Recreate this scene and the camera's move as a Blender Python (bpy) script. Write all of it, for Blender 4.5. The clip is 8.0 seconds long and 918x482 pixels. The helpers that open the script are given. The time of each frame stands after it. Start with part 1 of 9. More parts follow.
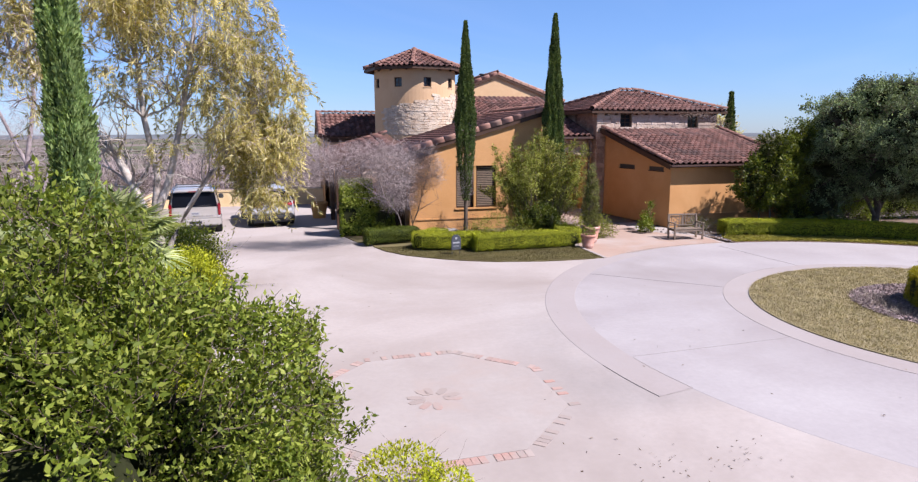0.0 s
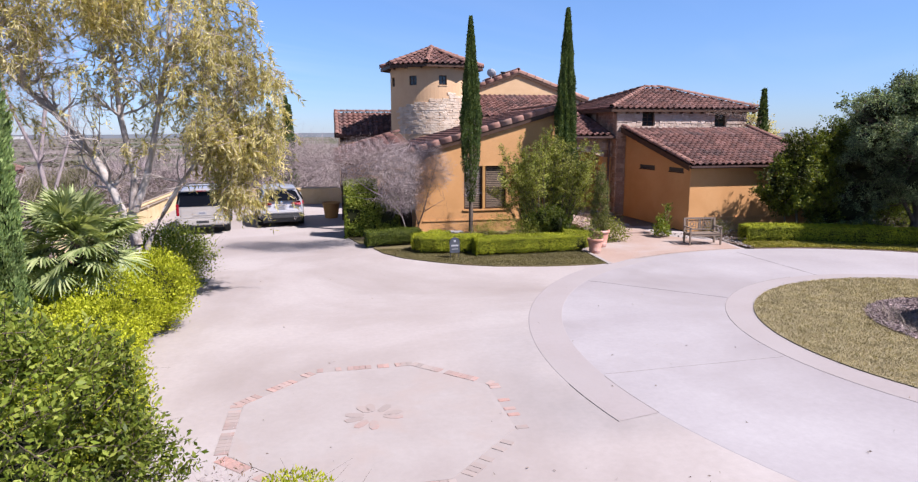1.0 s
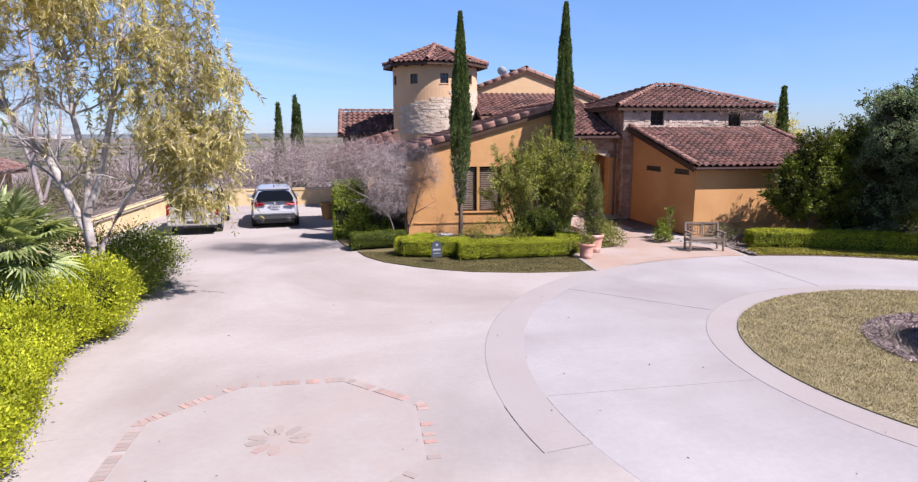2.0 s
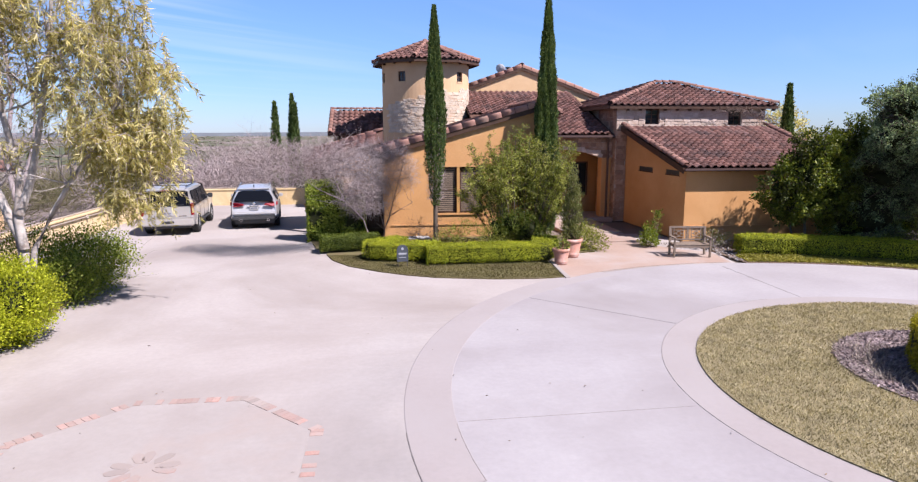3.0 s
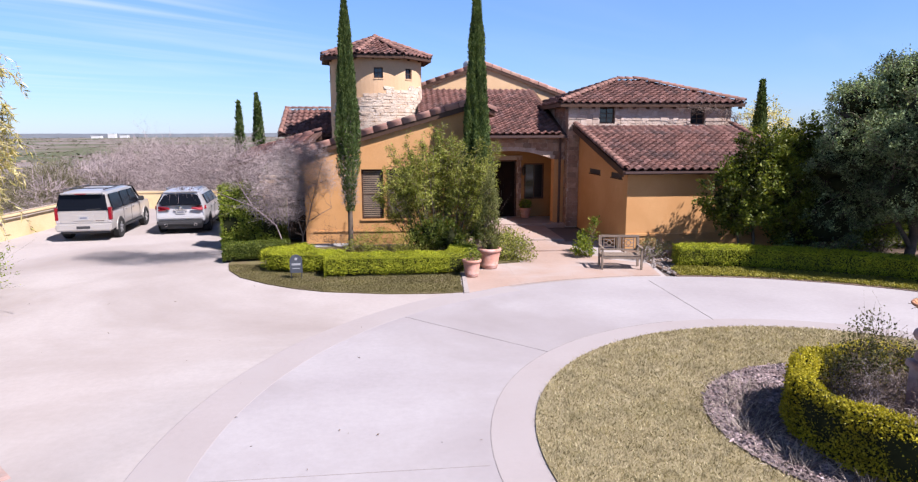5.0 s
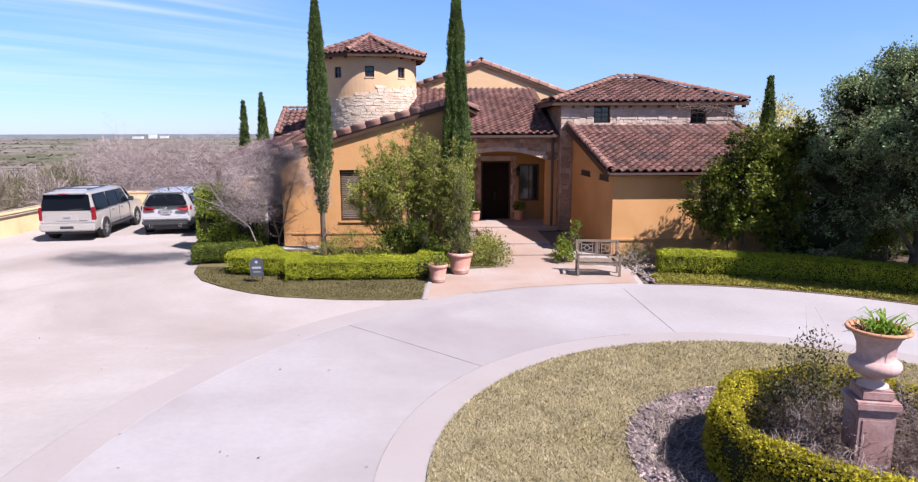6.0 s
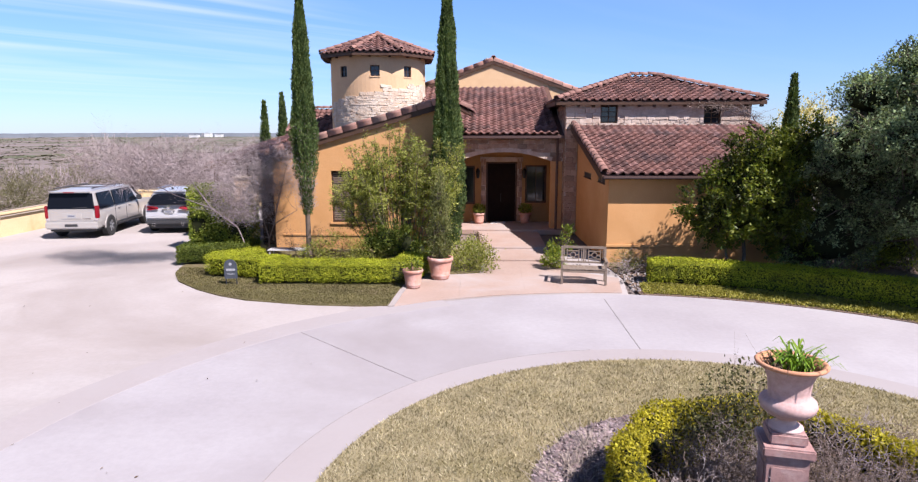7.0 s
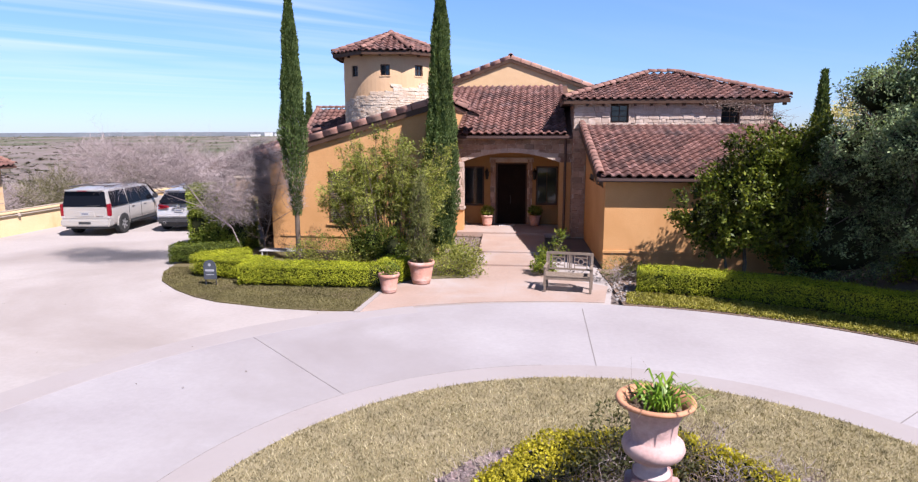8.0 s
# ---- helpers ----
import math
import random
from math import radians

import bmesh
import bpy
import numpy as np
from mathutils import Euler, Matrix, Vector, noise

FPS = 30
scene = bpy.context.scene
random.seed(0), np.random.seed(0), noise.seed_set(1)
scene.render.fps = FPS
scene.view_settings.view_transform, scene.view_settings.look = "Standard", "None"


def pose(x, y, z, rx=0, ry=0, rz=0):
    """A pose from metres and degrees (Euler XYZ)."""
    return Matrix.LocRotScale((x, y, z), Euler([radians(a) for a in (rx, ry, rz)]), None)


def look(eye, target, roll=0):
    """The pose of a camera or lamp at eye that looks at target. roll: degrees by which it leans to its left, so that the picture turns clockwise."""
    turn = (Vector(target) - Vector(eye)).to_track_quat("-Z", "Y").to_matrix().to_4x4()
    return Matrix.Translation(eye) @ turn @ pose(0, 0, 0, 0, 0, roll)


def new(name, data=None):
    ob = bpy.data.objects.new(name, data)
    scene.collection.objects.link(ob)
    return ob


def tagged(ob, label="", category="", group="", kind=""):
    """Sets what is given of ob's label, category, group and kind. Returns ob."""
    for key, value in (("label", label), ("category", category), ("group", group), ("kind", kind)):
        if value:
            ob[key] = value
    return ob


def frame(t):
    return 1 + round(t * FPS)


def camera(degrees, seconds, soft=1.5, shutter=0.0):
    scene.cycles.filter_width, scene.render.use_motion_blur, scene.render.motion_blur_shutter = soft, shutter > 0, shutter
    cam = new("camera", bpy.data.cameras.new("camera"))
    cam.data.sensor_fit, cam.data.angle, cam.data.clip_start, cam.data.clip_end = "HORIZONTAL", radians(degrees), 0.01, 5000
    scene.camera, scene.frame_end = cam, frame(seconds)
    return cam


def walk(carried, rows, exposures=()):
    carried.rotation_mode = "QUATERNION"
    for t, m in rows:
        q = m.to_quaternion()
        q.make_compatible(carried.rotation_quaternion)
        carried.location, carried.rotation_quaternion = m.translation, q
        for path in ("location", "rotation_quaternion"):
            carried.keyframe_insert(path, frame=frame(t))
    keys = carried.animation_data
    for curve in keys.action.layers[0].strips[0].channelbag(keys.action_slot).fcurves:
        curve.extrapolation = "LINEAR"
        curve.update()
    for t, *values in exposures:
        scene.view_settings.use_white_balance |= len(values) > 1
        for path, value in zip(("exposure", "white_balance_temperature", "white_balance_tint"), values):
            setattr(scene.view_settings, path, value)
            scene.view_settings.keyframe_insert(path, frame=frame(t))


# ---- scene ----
cam = camera(71.6, 8.0, 1.25)
PATH = [
    (0, (-3.146, 2.266, 4.137), (-2.614, 4.165, 3.802), -0.2),
    (0.5, (-2.37, 2.416, 4.137), (-1.905, 4.333, 3.802), -0.2),
    (1, (-1.522, 2.618, 4.124), (-1.122, 4.548, 3.788), -0.2),
    (1.5, (-0.652, 2.881, 4.111), (-0.305, 4.822, 3.775), -0.2),
    (3, (2.08, 3.854, 4.096), (2.305, 5.813, 3.757), -0.1),
    (3.5, (3.004, 4.217, 4.09), (3.214, 6.177, 3.75), -0.1),
    (4, (3.873, 4.534, 4.096), (4.072, 6.494, 3.756), -0.1),
    (4.5, (4.771, 4.87, 4.091), (4.956, 6.833, 3.752), -0.1),
    (6, (7.547, 5.861, 4.039), (7.604, 7.831, 3.703), -0.2),
    (6.5, (8.463, 6.193, 4.054), (8.452, 8.164, 3.718), -0.1),
    (7, (9.398, 6.519, 4.072), (9.311, 8.489, 3.734), -0.1),
    (7.5, (10.353, 6.877, 4.086), (10.184, 8.84, 3.746), -0.0),
    (8, (11.292, 7.267, 4.1), (11.039, 9.221, 3.76), -0.1),
]
walk(cam, [(t, look(eye, target, roll)) for t, eye, target, roll in PATH], [(0.0, 1.09, 6200, 21), (2.5, 1.14, 6200, 21), (4.5, 1.20, 6200, 21), (8.0, 1.23, 6200, 21)])

# ---- sky, sun and exposure ----
SUN_AZ, SUN_EL = 51.0, 51.5          # from -y towards +x, and above the horizon
SUN_DIR = Vector((math.sin(radians(SUN_AZ)) * math.cos(radians(SUN_EL)), -math.cos(radians(SUN_AZ)) * math.cos(radians(SUN_EL)), math.sin(radians(SUN_EL))))
sun = new("sun", bpy.data.lights.new("sun", "SUN"))
sun.data.energy, sun.data.angle, sun.data.color = 5.0, radians(0.55), (1.0, 0.95, 0.88)
sun.matrix_world = look(SUN_DIR * 60, (0, 0, 0))


def build_world():
    world = bpy.data.worlds.new("sky")
    scene.world = world
    world.use_nodes = True
    nt = world.node_tree
    nt.nodes.clear()
    out, bg = nt.nodes.new("ShaderNodeOutputWorld"), nt.nodes.new("ShaderNodeBackground")
    sky = nt.nodes.new("ShaderNodeTexSky")
    sky.sky_type, sky.sun_disc = "NISHITA", False
    sky.sun_elevation, sky.sun_rotation = radians(SUN_EL), radians(180 - SUN_AZ)
    sky.altitude, sky.air_density, sky.dust_density, sky.ozone_density = 150, 1.0, 0.1, 3.0
    co = nt.nodes.new("ShaderNodeTexCoord")
    sep = nt.nodes.new("ShaderNodeSeparateXYZ")
    nt.links.new(co.outputs["Generated"], sep.inputs[0])
    # high thin cloud: the view ray meets a flat layer
    up = nt.nodes.new("ShaderNodeMath"); up.operation = "MAXIMUM"; up.inputs[1].default_value = 0.02
    nt.links.new(sep.outputs["Z"], up.inputs[0])
    dx = nt.nodes.new("ShaderNodeMath"); dx.operation = "DIVIDE"
    dy = nt.nodes.new("ShaderNodeMath"); dy.operation = "DIVIDE"
    nt.links.new(sep.outputs["X"], dx.inputs[0]); nt.links.new(up.outputs[0], dx.inputs[1])
    nt.links.new(sep.outputs["Y"], dy.inputs[0]); nt.links.new(up.outputs[0], dy.inputs[1])
    com = nt.nodes.new("ShaderNodeCombineXYZ")
    nt.links.new(dx.outputs[0], com.inputs[0]); nt.links.new(dy.outputs[0], com.inputs[1])
    # long streaks, drawn out across the north-west
    turn = nt.nodes.new("ShaderNodeMapping")
    turn.inputs["Rotation"].default_value = (0, 0, radians(-50))
    nt.links.new(com.outputs[0], turn.inputs["Vector"])
    mp = nt.nodes.new("ShaderNodeMapping")
    mp.inputs["Location"].default_value = (0.4, 0.35, 0)
    mp.inputs["Scale"].default_value = (0.09, 0.42, 1)
    nt.links.new(turn.outputs[0], mp.inputs["Vector"])
    cloud = nt.nodes.new("ShaderNodeTexNoise")
    cloud.inputs["Scale"].default_value, cloud.inputs["Detail"].default_value, cloud.inputs["Distortion"].default_value = 1.0, 3.5, 1.4
    nt.links.new(mp.outputs[0], cloud.inputs["Vector"])
    ramp = nt.nodes.new("ShaderNodeValToRGB")
    ramp.color_ramp.elements[0].position, ramp.color_ramp.elements[1].position = 0.43, 0.74
    ramp.color_ramp.elements[1].color = (0.80, 0.80, 0.80, 1)
    nt.links.new(cloud.outputs["Fac"], ramp.inputs[0])
    mix = nt.nodes.new("ShaderNodeMixRGB")
    mix.inputs[2].default_value = (7.5, 7.9, 8.6, 1)
    clear = nt.nodes.new("ShaderNodeMixRGB")
    clear.blend_type, clear.inputs[0].default_value, clear.inputs[2].default_value = "MULTIPLY", 1.0, (0.77, 0.965, 1.19, 1)
    # haze dims the sky evenly towards the horizon
    low = nt.nodes.new("ShaderNodeValToRGB")
    low.color_ramp.elements[0].color, low.color_ramp.elements[1].color = (0.72, 0.74, 0.89, 1), (1, 1, 1, 1)
    low.color_ramp.elements[1].position = 0.22
    # and the clear winter sky deepens towards the zenith
    for at, v in ((0.40, 0.96), (1.0, 0.46)):
        low.color_ramp.elements.new(at).color = (v, v, v, 1)
    nt.links.new(sep.outputs["Z"], low.inputs[0])
    hazy = nt.nodes.new("ShaderNodeMixRGB")
    hazy.blend_type, hazy.inputs[0].default_value = "MULTIPLY", 1.0
    nt.links.new(sky.outputs[0], hazy.inputs[1]); nt.links.new(low.outputs[0], hazy.inputs[2])
    nt.links.new(hazy.outputs[0], clear.inputs[1])
    # the cloud thins out towards the horizon
    rise = nt.nodes.new("ShaderNodeMapRange")
    rise.inputs["From Min"].default_value, rise.inputs["From Max"].default_value = 0.03, 0.16
    nt.links.new(sep.outputs["Z"], rise.inputs["Value"])
    west = nt.nodes.new("ShaderNodeMapRange")
    west.inputs["From Min"].default_value, west.inputs["From Max"].default_value = 0.02, -0.48
    west.inputs["To Min"].default_value = 0.10
    nt.links.new(sep.outputs["X"], west.inputs["Value"])
    thin = nt.nodes.new("ShaderNodeMath"); thin.operation = "MULTIPLY"
    nt.links.new(rise.outputs[0], thin.inputs[0]); nt.links.new(west.outputs[0], thin.inputs[1])
    veil = nt.nodes.new("ShaderNodeMath"); veil.operation = "MULTIPLY"
    nt.links.new(ramp.outputs[0], veil.inputs[0]); nt.links.new(thin.outputs[0], veil.inputs[1])
    nt.links.new(veil.outputs[0], mix.inputs[0]); nt.links.new(clear.outputs[0], mix.inputs[1])
    nt.links.new(mix.outputs[0], bg.inputs[0])
    bg.inputs[1].default_value = 0.063
    nt.links.new(bg.outputs[0], out.inputs[0])


build_world()

# ---- materials ----
def shader(name):
    m = bpy.data.materials.new(name)
    m.use_nodes = True
    nt = m.node_tree
    return m, nt, nt.nodes["Principled BSDF"]


def noise_of(nt, where, scale, detail=4, rough=0.55, dist=0.0):
    n = nt.nodes.new("ShaderNodeTexNoise")
    n.inputs["Scale"].default_value, n.inputs["Detail"].default_value = scale, detail
    n.inputs["Roughness"].default_value, n.inputs["Distortion"].default_value = rough, dist
    nt.links.new(where, n.inputs["Vector"])
    return n.outputs["Fac"]


def ramp_of(nt, fac, stops):
    r = nt.nodes.new("ShaderNodeValToRGB")
    while len(r.color_ramp.elements) < len(stops):
        r.color_ramp.elements.new(0.5)
    for e, (p, c) in zip(r.color_ramp.elements, stops):
        e.position, e.color = p, (*c, 1)
    nt.links.new(fac, r.inputs[0])
    return r.outputs[0]


def mix_of(nt, kind, fac, a, b):
    m = nt.nodes.new("ShaderNodeMixRGB")
    m.blend_type = kind
    for sock, v in zip(m.inputs, (fac, a, b)):
        if isinstance(v, bpy.types.NodeSocket):
            nt.links.new(v, sock)
        elif isinstance(v, tuple):
            sock.default_value = (*v, 1)
        else:
            sock.default_value = v
    return m.outputs[0]


def grey(v):
    return (v, v, v)


def surface(name, c1, c2, scale=1.0, grain=20.0, rough=0.85, bump=0.3, bump_scale=None, depth=0.01, rand="", spread=0.0, blotch=None, blotch_scale=0.3, blotch_at=(0.5, 0.7), metal=0.0, spec=0.3, fine=0.8):
    """A surface with colour at two scales, fine relief, and, for pieces, a shade of their own."""
    m, nt, b = shader(name)
    pos = nt.nodes.new("ShaderNodeNewGeometry").outputs["Position"]
    col = ramp_of(nt, noise_of(nt, pos, scale, 5), [(0.3, c1), (0.7, c2)])
    grains = ramp_of(nt, noise_of(nt, pos, grain, 3, 0.7), [(0.25, grey(0.72)), (0.75, grey(1.12))])
    col = mix_of(nt, "MULTIPLY", fine, col, grains)
    if blotch:
        col = mix_of(nt, "MIX", ramp_of(nt, noise_of(nt, pos, blotch_scale, 6, 0.6, 0.4), [(blotch_at[0], grey(0)), (blotch_at[1], grey(1))]), col, blotch)
    if rand:
        src = nt.nodes.new("ShaderNodeObjectInfo").outputs["Random"] if rand == "object" else nt.nodes.new("ShaderNodeNewGeometry").outputs["Random Per Island"]
        col = mix_of(nt, "MULTIPLY", 1.0, col, ramp_of(nt, src, [(0.0, grey(1 - spread)), (0.35, (1 - spread * 0.3, 1 - spread * 0.45, 1 - spread * 0.5)), (0.7, (1 + spread * 0.2, 1, 1 - spread * 0.1)), (1.0, grey(1 + spread))]))
    nt.links.new(col, b.inputs["Base Color"])
    b.inputs["Roughness"].default_value, b.inputs["Metallic"].default_value, b.inputs["Specular IOR Level"].default_value = rough, metal, spec
    if bump:
        bp = nt.nodes.new("ShaderNodeBump")
        bp.inputs["Strength"].default_value, bp.inputs["Distance"].default_value = bump, depth
        nt.links.new(noise_of(nt, pos, bump_scale or grain, 5, 0.65), bp.inputs["Height"])
        nt.links.new(bp.outputs[0], b.inputs["Normal"])
    return m


def foliage(name, dark, mid, light, patch=1.2, through_light=0.3, rough=0.45, swing=(0.62, 1.25)):
    """Leaves: each its own shade, drifting over the plant, lit through from behind."""
    m, nt, b = shader(name)
    geo = nt.nodes.new("ShaderNodeNewGeometry")
    col = ramp_of(nt, geo.outputs["Random Per Island"], [(0.05, dark), (0.5, mid), (0.95, light)])
    drift = ramp_of(nt, noise_of(nt, geo.outputs["Position"], patch, 3), [(0.3, grey(swing[0])), (0.7, grey(swing[1]))])
    col = mix_of(nt, "MULTIPLY", 1.0, col, drift)
    nt.links.new(col, b.inputs["Base Color"])
    b.inputs["Roughness"].default_value, b.inputs["Specular IOR Level"].default_value = rough, 0.2
    tr = nt.nodes.new("ShaderNodeBsdfTranslucent")
    nt.links.new(mix_of(nt, "MULTIPLY", 1.0, col, (1.25, 1.2, 0.6)), tr.inputs[0])
    mx = nt.nodes.new("ShaderNodeMixShader")
    mx.inputs[0].default_value = through_light
    nt.links.new(b.outputs[0], mx.inputs[1]); nt.links.new(tr.outputs[0], mx.inputs[2])
    nt.links.new(mx.outputs[0], nt.nodes["Material Output"].inputs[0])
    return m


def plain(name, colour, rough=0.5, metal=0.0, coat=0.0, spec=0.5):
    m, nt, b = shader(name)
    b.inputs["Base Color"].default_value = (*colour, 1)
    b.inputs["Roughness"].default_value, b.inputs["Metallic"].default_value = rough, metal
    b.inputs["Coat Weight"].default_value, b.inputs["Specular IOR Level"].default_value = coat, spec
    return m


M_OCHRE = surface("ochre_stucco", (0.475, 0.248, 0.098), (0.530, 0.298, 0.130), 0.9, 28, 0.92, 0.3, 45, 0.008, blotch=(0.430, 0.226, 0.088), blotch_scale=0.5, fine=0.5)
# the ochre stucco again, with the porch's shade put into its colour
M_OCHRE_SHADED = surface("shaded_ochre_stucco", (0.312, 0.156, 0.058), (0.374, 0.203, 0.078), 0.9, 28, 0.92, 0.3, 45, 0.008, blotch=(0.281, 0.148, 0.062), blotch_scale=0.6, fine=0.5)
M_CREAM = surface("cream_stucco", (0.546, 0.367, 0.203), (0.601, 0.421, 0.250), 0.9, 26, 0.92, 0.25, 45, 0.008, blotch=(0.499, 0.328, 0.179), blotch_scale=0.45, fine=0.5)
M_YELLOW = surface("yellow_stucco", (0.577, 0.437, 0.242), (0.640, 0.499, 0.304), 0.7, 20, 0.92, 0.3, 40, 0.008, blotch=(0.452, 0.320, 0.156), blotch_scale=0.6)
M_TILE = surface("clay_tile", (0.108, 0.053, 0.044), (0.162, 0.083, 0.069), 1.1, 25, 0.75, 0.3, 40, 0.006, rand="object", spread=0.42, blotch=(0.082, 0.052, 0.050), blotch_scale=0.9)
M_TILE_STUFF = surface("clay_tile_joined", (0.108, 0.053, 0.044), (0.162, 0.083, 0.069), 1.1, 25, 0.75, 0.3, 40, 0.006, rand="island", spread=0.42, blotch=(0.082, 0.052, 0.050), blotch_scale=0.9)
M_TILE_CAP = surface("clay_cap_tile", (0.183, 0.095, 0.076), (0.242, 0.136, 0.109), 1.4, 22, 0.8, 0.3, 40, 0.006, rand="object", spread=0.25)
M_DECK = surface("roof_underlay", (0.078, 0.039, 0.027), (0.109, 0.055, 0.039), 2, 20, 0.9, 0.2)
M_STONE = surface("limestone", (0.409, 0.321, 0.260), (0.493, 0.409, 0.349), 2.5, 18, 0.9, 0.5, 16, 0.015, rand="object", spread=0.15, blotch=(0.339, 0.237, 0.181), blotch_scale=1.8, blotch_at=(0.52, 0.74))
M_MORTAR = surface("mortar", (0.420, 0.345, 0.280), (0.480, 0.405, 0.340), 3, 30, 0.95, 0.5, 40)
M_TIMBER = surface("dark_timber", (0.047, 0.023, 0.014), (0.074, 0.039, 0.023), 3, 40, 0.6, 0.2)
M_DOOR = surface("door_wood", (0.008, 0.005, 0.004), (0.014, 0.008, 0.006), 3, 40, 0.7, 0.2, spec=0.06)
M_TRIM = surface("tan_trim", (0.390, 0.211, 0.070), (0.452, 0.257, 0.094), 2, 30, 0.8, 0.2)
M_CONCRETE = surface("concrete", (0.240, 0.220, 0.226), (0.304, 0.288, 0.292), 0.32, 9, 0.9, 0.08, 40, 0.003, blotch=(0.218, 0.196, 0.196), blotch_scale=0.18, blotch_at=(0.45, 0.68), fine=0.3)
M_APRON = surface("warm_concrete", (0.289, 0.256, 0.242), (0.326, 0.296, 0.282), 0.35, 9, 0.9, 0.08, 40, 0.003, blotch=(0.213, 0.181, 0.165), blotch_scale=0.15, blotch_at=(0.44, 0.68), fine=0.32)


def stain_apron():
    """Tyre-darkened concrete beside the border band, fading away from it and ending at the near joint."""
    nt = M_APRON.node_tree
    b = nt.nodes["Principled BSDF"]
    old = b.inputs["Base Color"].links[0].from_socket
    pos = nt.nodes.new("ShaderNodeNewGeometry").outputs["Position"]
    away = nt.nodes.new("ShaderNodeVectorMath"); away.operation = "DISTANCE"
    away.inputs[1].default_value = (12.35, 12.6, 0)
    nt.links.new(pos, away.inputs[0])
    ring = nt.nodes.new("ShaderNodeMapRange"); ring.interpolation_type = "SMOOTHSTEP"
    ring.inputs["From Min"].default_value, ring.inputs["From Max"].default_value = 12.3, 10.4
    nt.links.new(away.outputs["Value"], ring.inputs["Value"])
    sep = nt.nodes.new("ShaderNodeSeparateXYZ")
    nt.links.new(pos, sep.inputs[0])
    near = nt.nodes.new("ShaderNodeMapRange")
    near.inputs["From Min"].default_value, near.inputs["From Max"].default_value = 9.9, 10.5
    nt.links.new(sep.outputs["Y"], near.inputs["Value"])
    far = nt.nodes.new("ShaderNodeMapRange")
    far.inputs["From Min"].default_value, far.inputs["From Max"].default_value = 18.5, 14.5
    nt.links.new(sep.outputs["Y"], far.inputs["Value"])
    span = nt.nodes.new("ShaderNodeMath"); span.operation = "MULTIPLY"
    nt.links.new(near.outputs[0], span.inputs[0]); nt.links.new(far.outputs[0], span.inputs[1])
    both = nt.nodes.new("ShaderNodeMath"); both.operation = "MULTIPLY"
    nt.links.new(ring.outputs[0], both.inputs[0]); nt.links.new(span.outputs[0], both.inputs[1])
    patchy = mix_of(nt, "MULTIPLY", 1.0, both.outputs[0], ramp_of(nt, noise_of(nt, pos, 0.5, 3), [(0.3, grey(0.45)), (0.65, grey(1.0))]))
    nt.links.new(mix_of(nt, "MULTIPLY", patchy, old, (0.84, 0.86, 0.88)), b.inputs["Base Color"])


stain_apron()
M_BAND = surface("pink_concrete", (0.246, 0.217, 0.211), (0.271, 0.244, 0.240), 0.6, 10, 0.9, 0.1, 40, 0.004, blotch=(0.258, 0.234, 0.230), blotch_scale=0.35, blotch_at=(0.40, 0.65), fine=0.22)
M_WALK = surface("salmon_paving", (0.269, 0.191, 0.152), (0.312, 0.234, 0.195), 0.7, 12, 0.9, 0.15, 30, 0.004, rand="object", spread=0.03, blotch=(0.300, 0.261, 0.242), blotch_scale=0.45, blotch_at=(0.46, 0.70), fine=0.3)
M_JOINT = surface("joint", (0.164, 0.144, 0.140), (0.195, 0.176, 0.172), 3, 20, 0.95, 0.2)
M_JOINT_PALE = surface("worn_joint", (0.211, 0.187, 0.181), (0.242, 0.218, 0.211), 3, 20, 0.95, 0.2)
M_BRICK = surface("worn_brick", (0.330, 0.190, 0.158), (0.345, 0.235, 0.205), 2.0, 25, 0.9, 0.4, 40, 0.005, rand="object", spread=0.12, blotch=(0.261, 0.222, 0.204), blotch_scale=0.8, blotch_at=(0.39, 0.55))
M_SOIL = surface("soil", (0.125, 0.082, 0.058), (0.172, 0.125, 0.094), 2, 18, 0.95, 0.6, 25, 0.03)
M_MULCH = surface("mulch_bed", (0.116, 0.090, 0.087), (0.179, 0.145, 0.144), 3, 30, 0.95, 0.8, 40, 0.02)
M_TURF = surface("dormant_turf", (0.215, 0.178, 0.095), (0.269, 0.228, 0.133), 0.9, 40, 0.95, 0.8, 60, 0.02, blotch=(0.164, 0.140, 0.066), blotch_scale=0.7)
M_LAWN = surface("lawn_turf", (0.094, 0.078, 0.031), (0.156, 0.133, 0.062), 1.2, 40, 0.95, 0.8, 60, 0.02, blotch=(0.125, 0.090, 0.055), blotch_scale=0.9)
M_SCRUB = surface("scrubland", (0.133, 0.103, 0.088), (0.191, 0.158, 0.142), 0.010, 0.25, 0.97, 0.0, blotch=(0.070, 0.078, 0.035), blotch_scale=0.006, blotch_at=(0.46, 0.54))
M_TERRA = surface("terracotta", (0.390, 0.187, 0.133), (0.452, 0.242, 0.187), 2.2, 30, 0.85, 0.25, 40, blotch=(0.484, 0.328, 0.289), blotch_scale=3.0)
M_URN = surface("bleached_terracotta", (0.406, 0.265, 0.242), (0.468, 0.328, 0.300), 2.0, 26, 0.85, 0.3, 40, blotch=(0.491, 0.382, 0.359), blotch_scale=2.5)
M_URN_RIM = surface("terracotta_rim", (0.406, 0.187, 0.101), (0.468, 0.242, 0.140), 3, 26, 0.85, 0.25, 40)
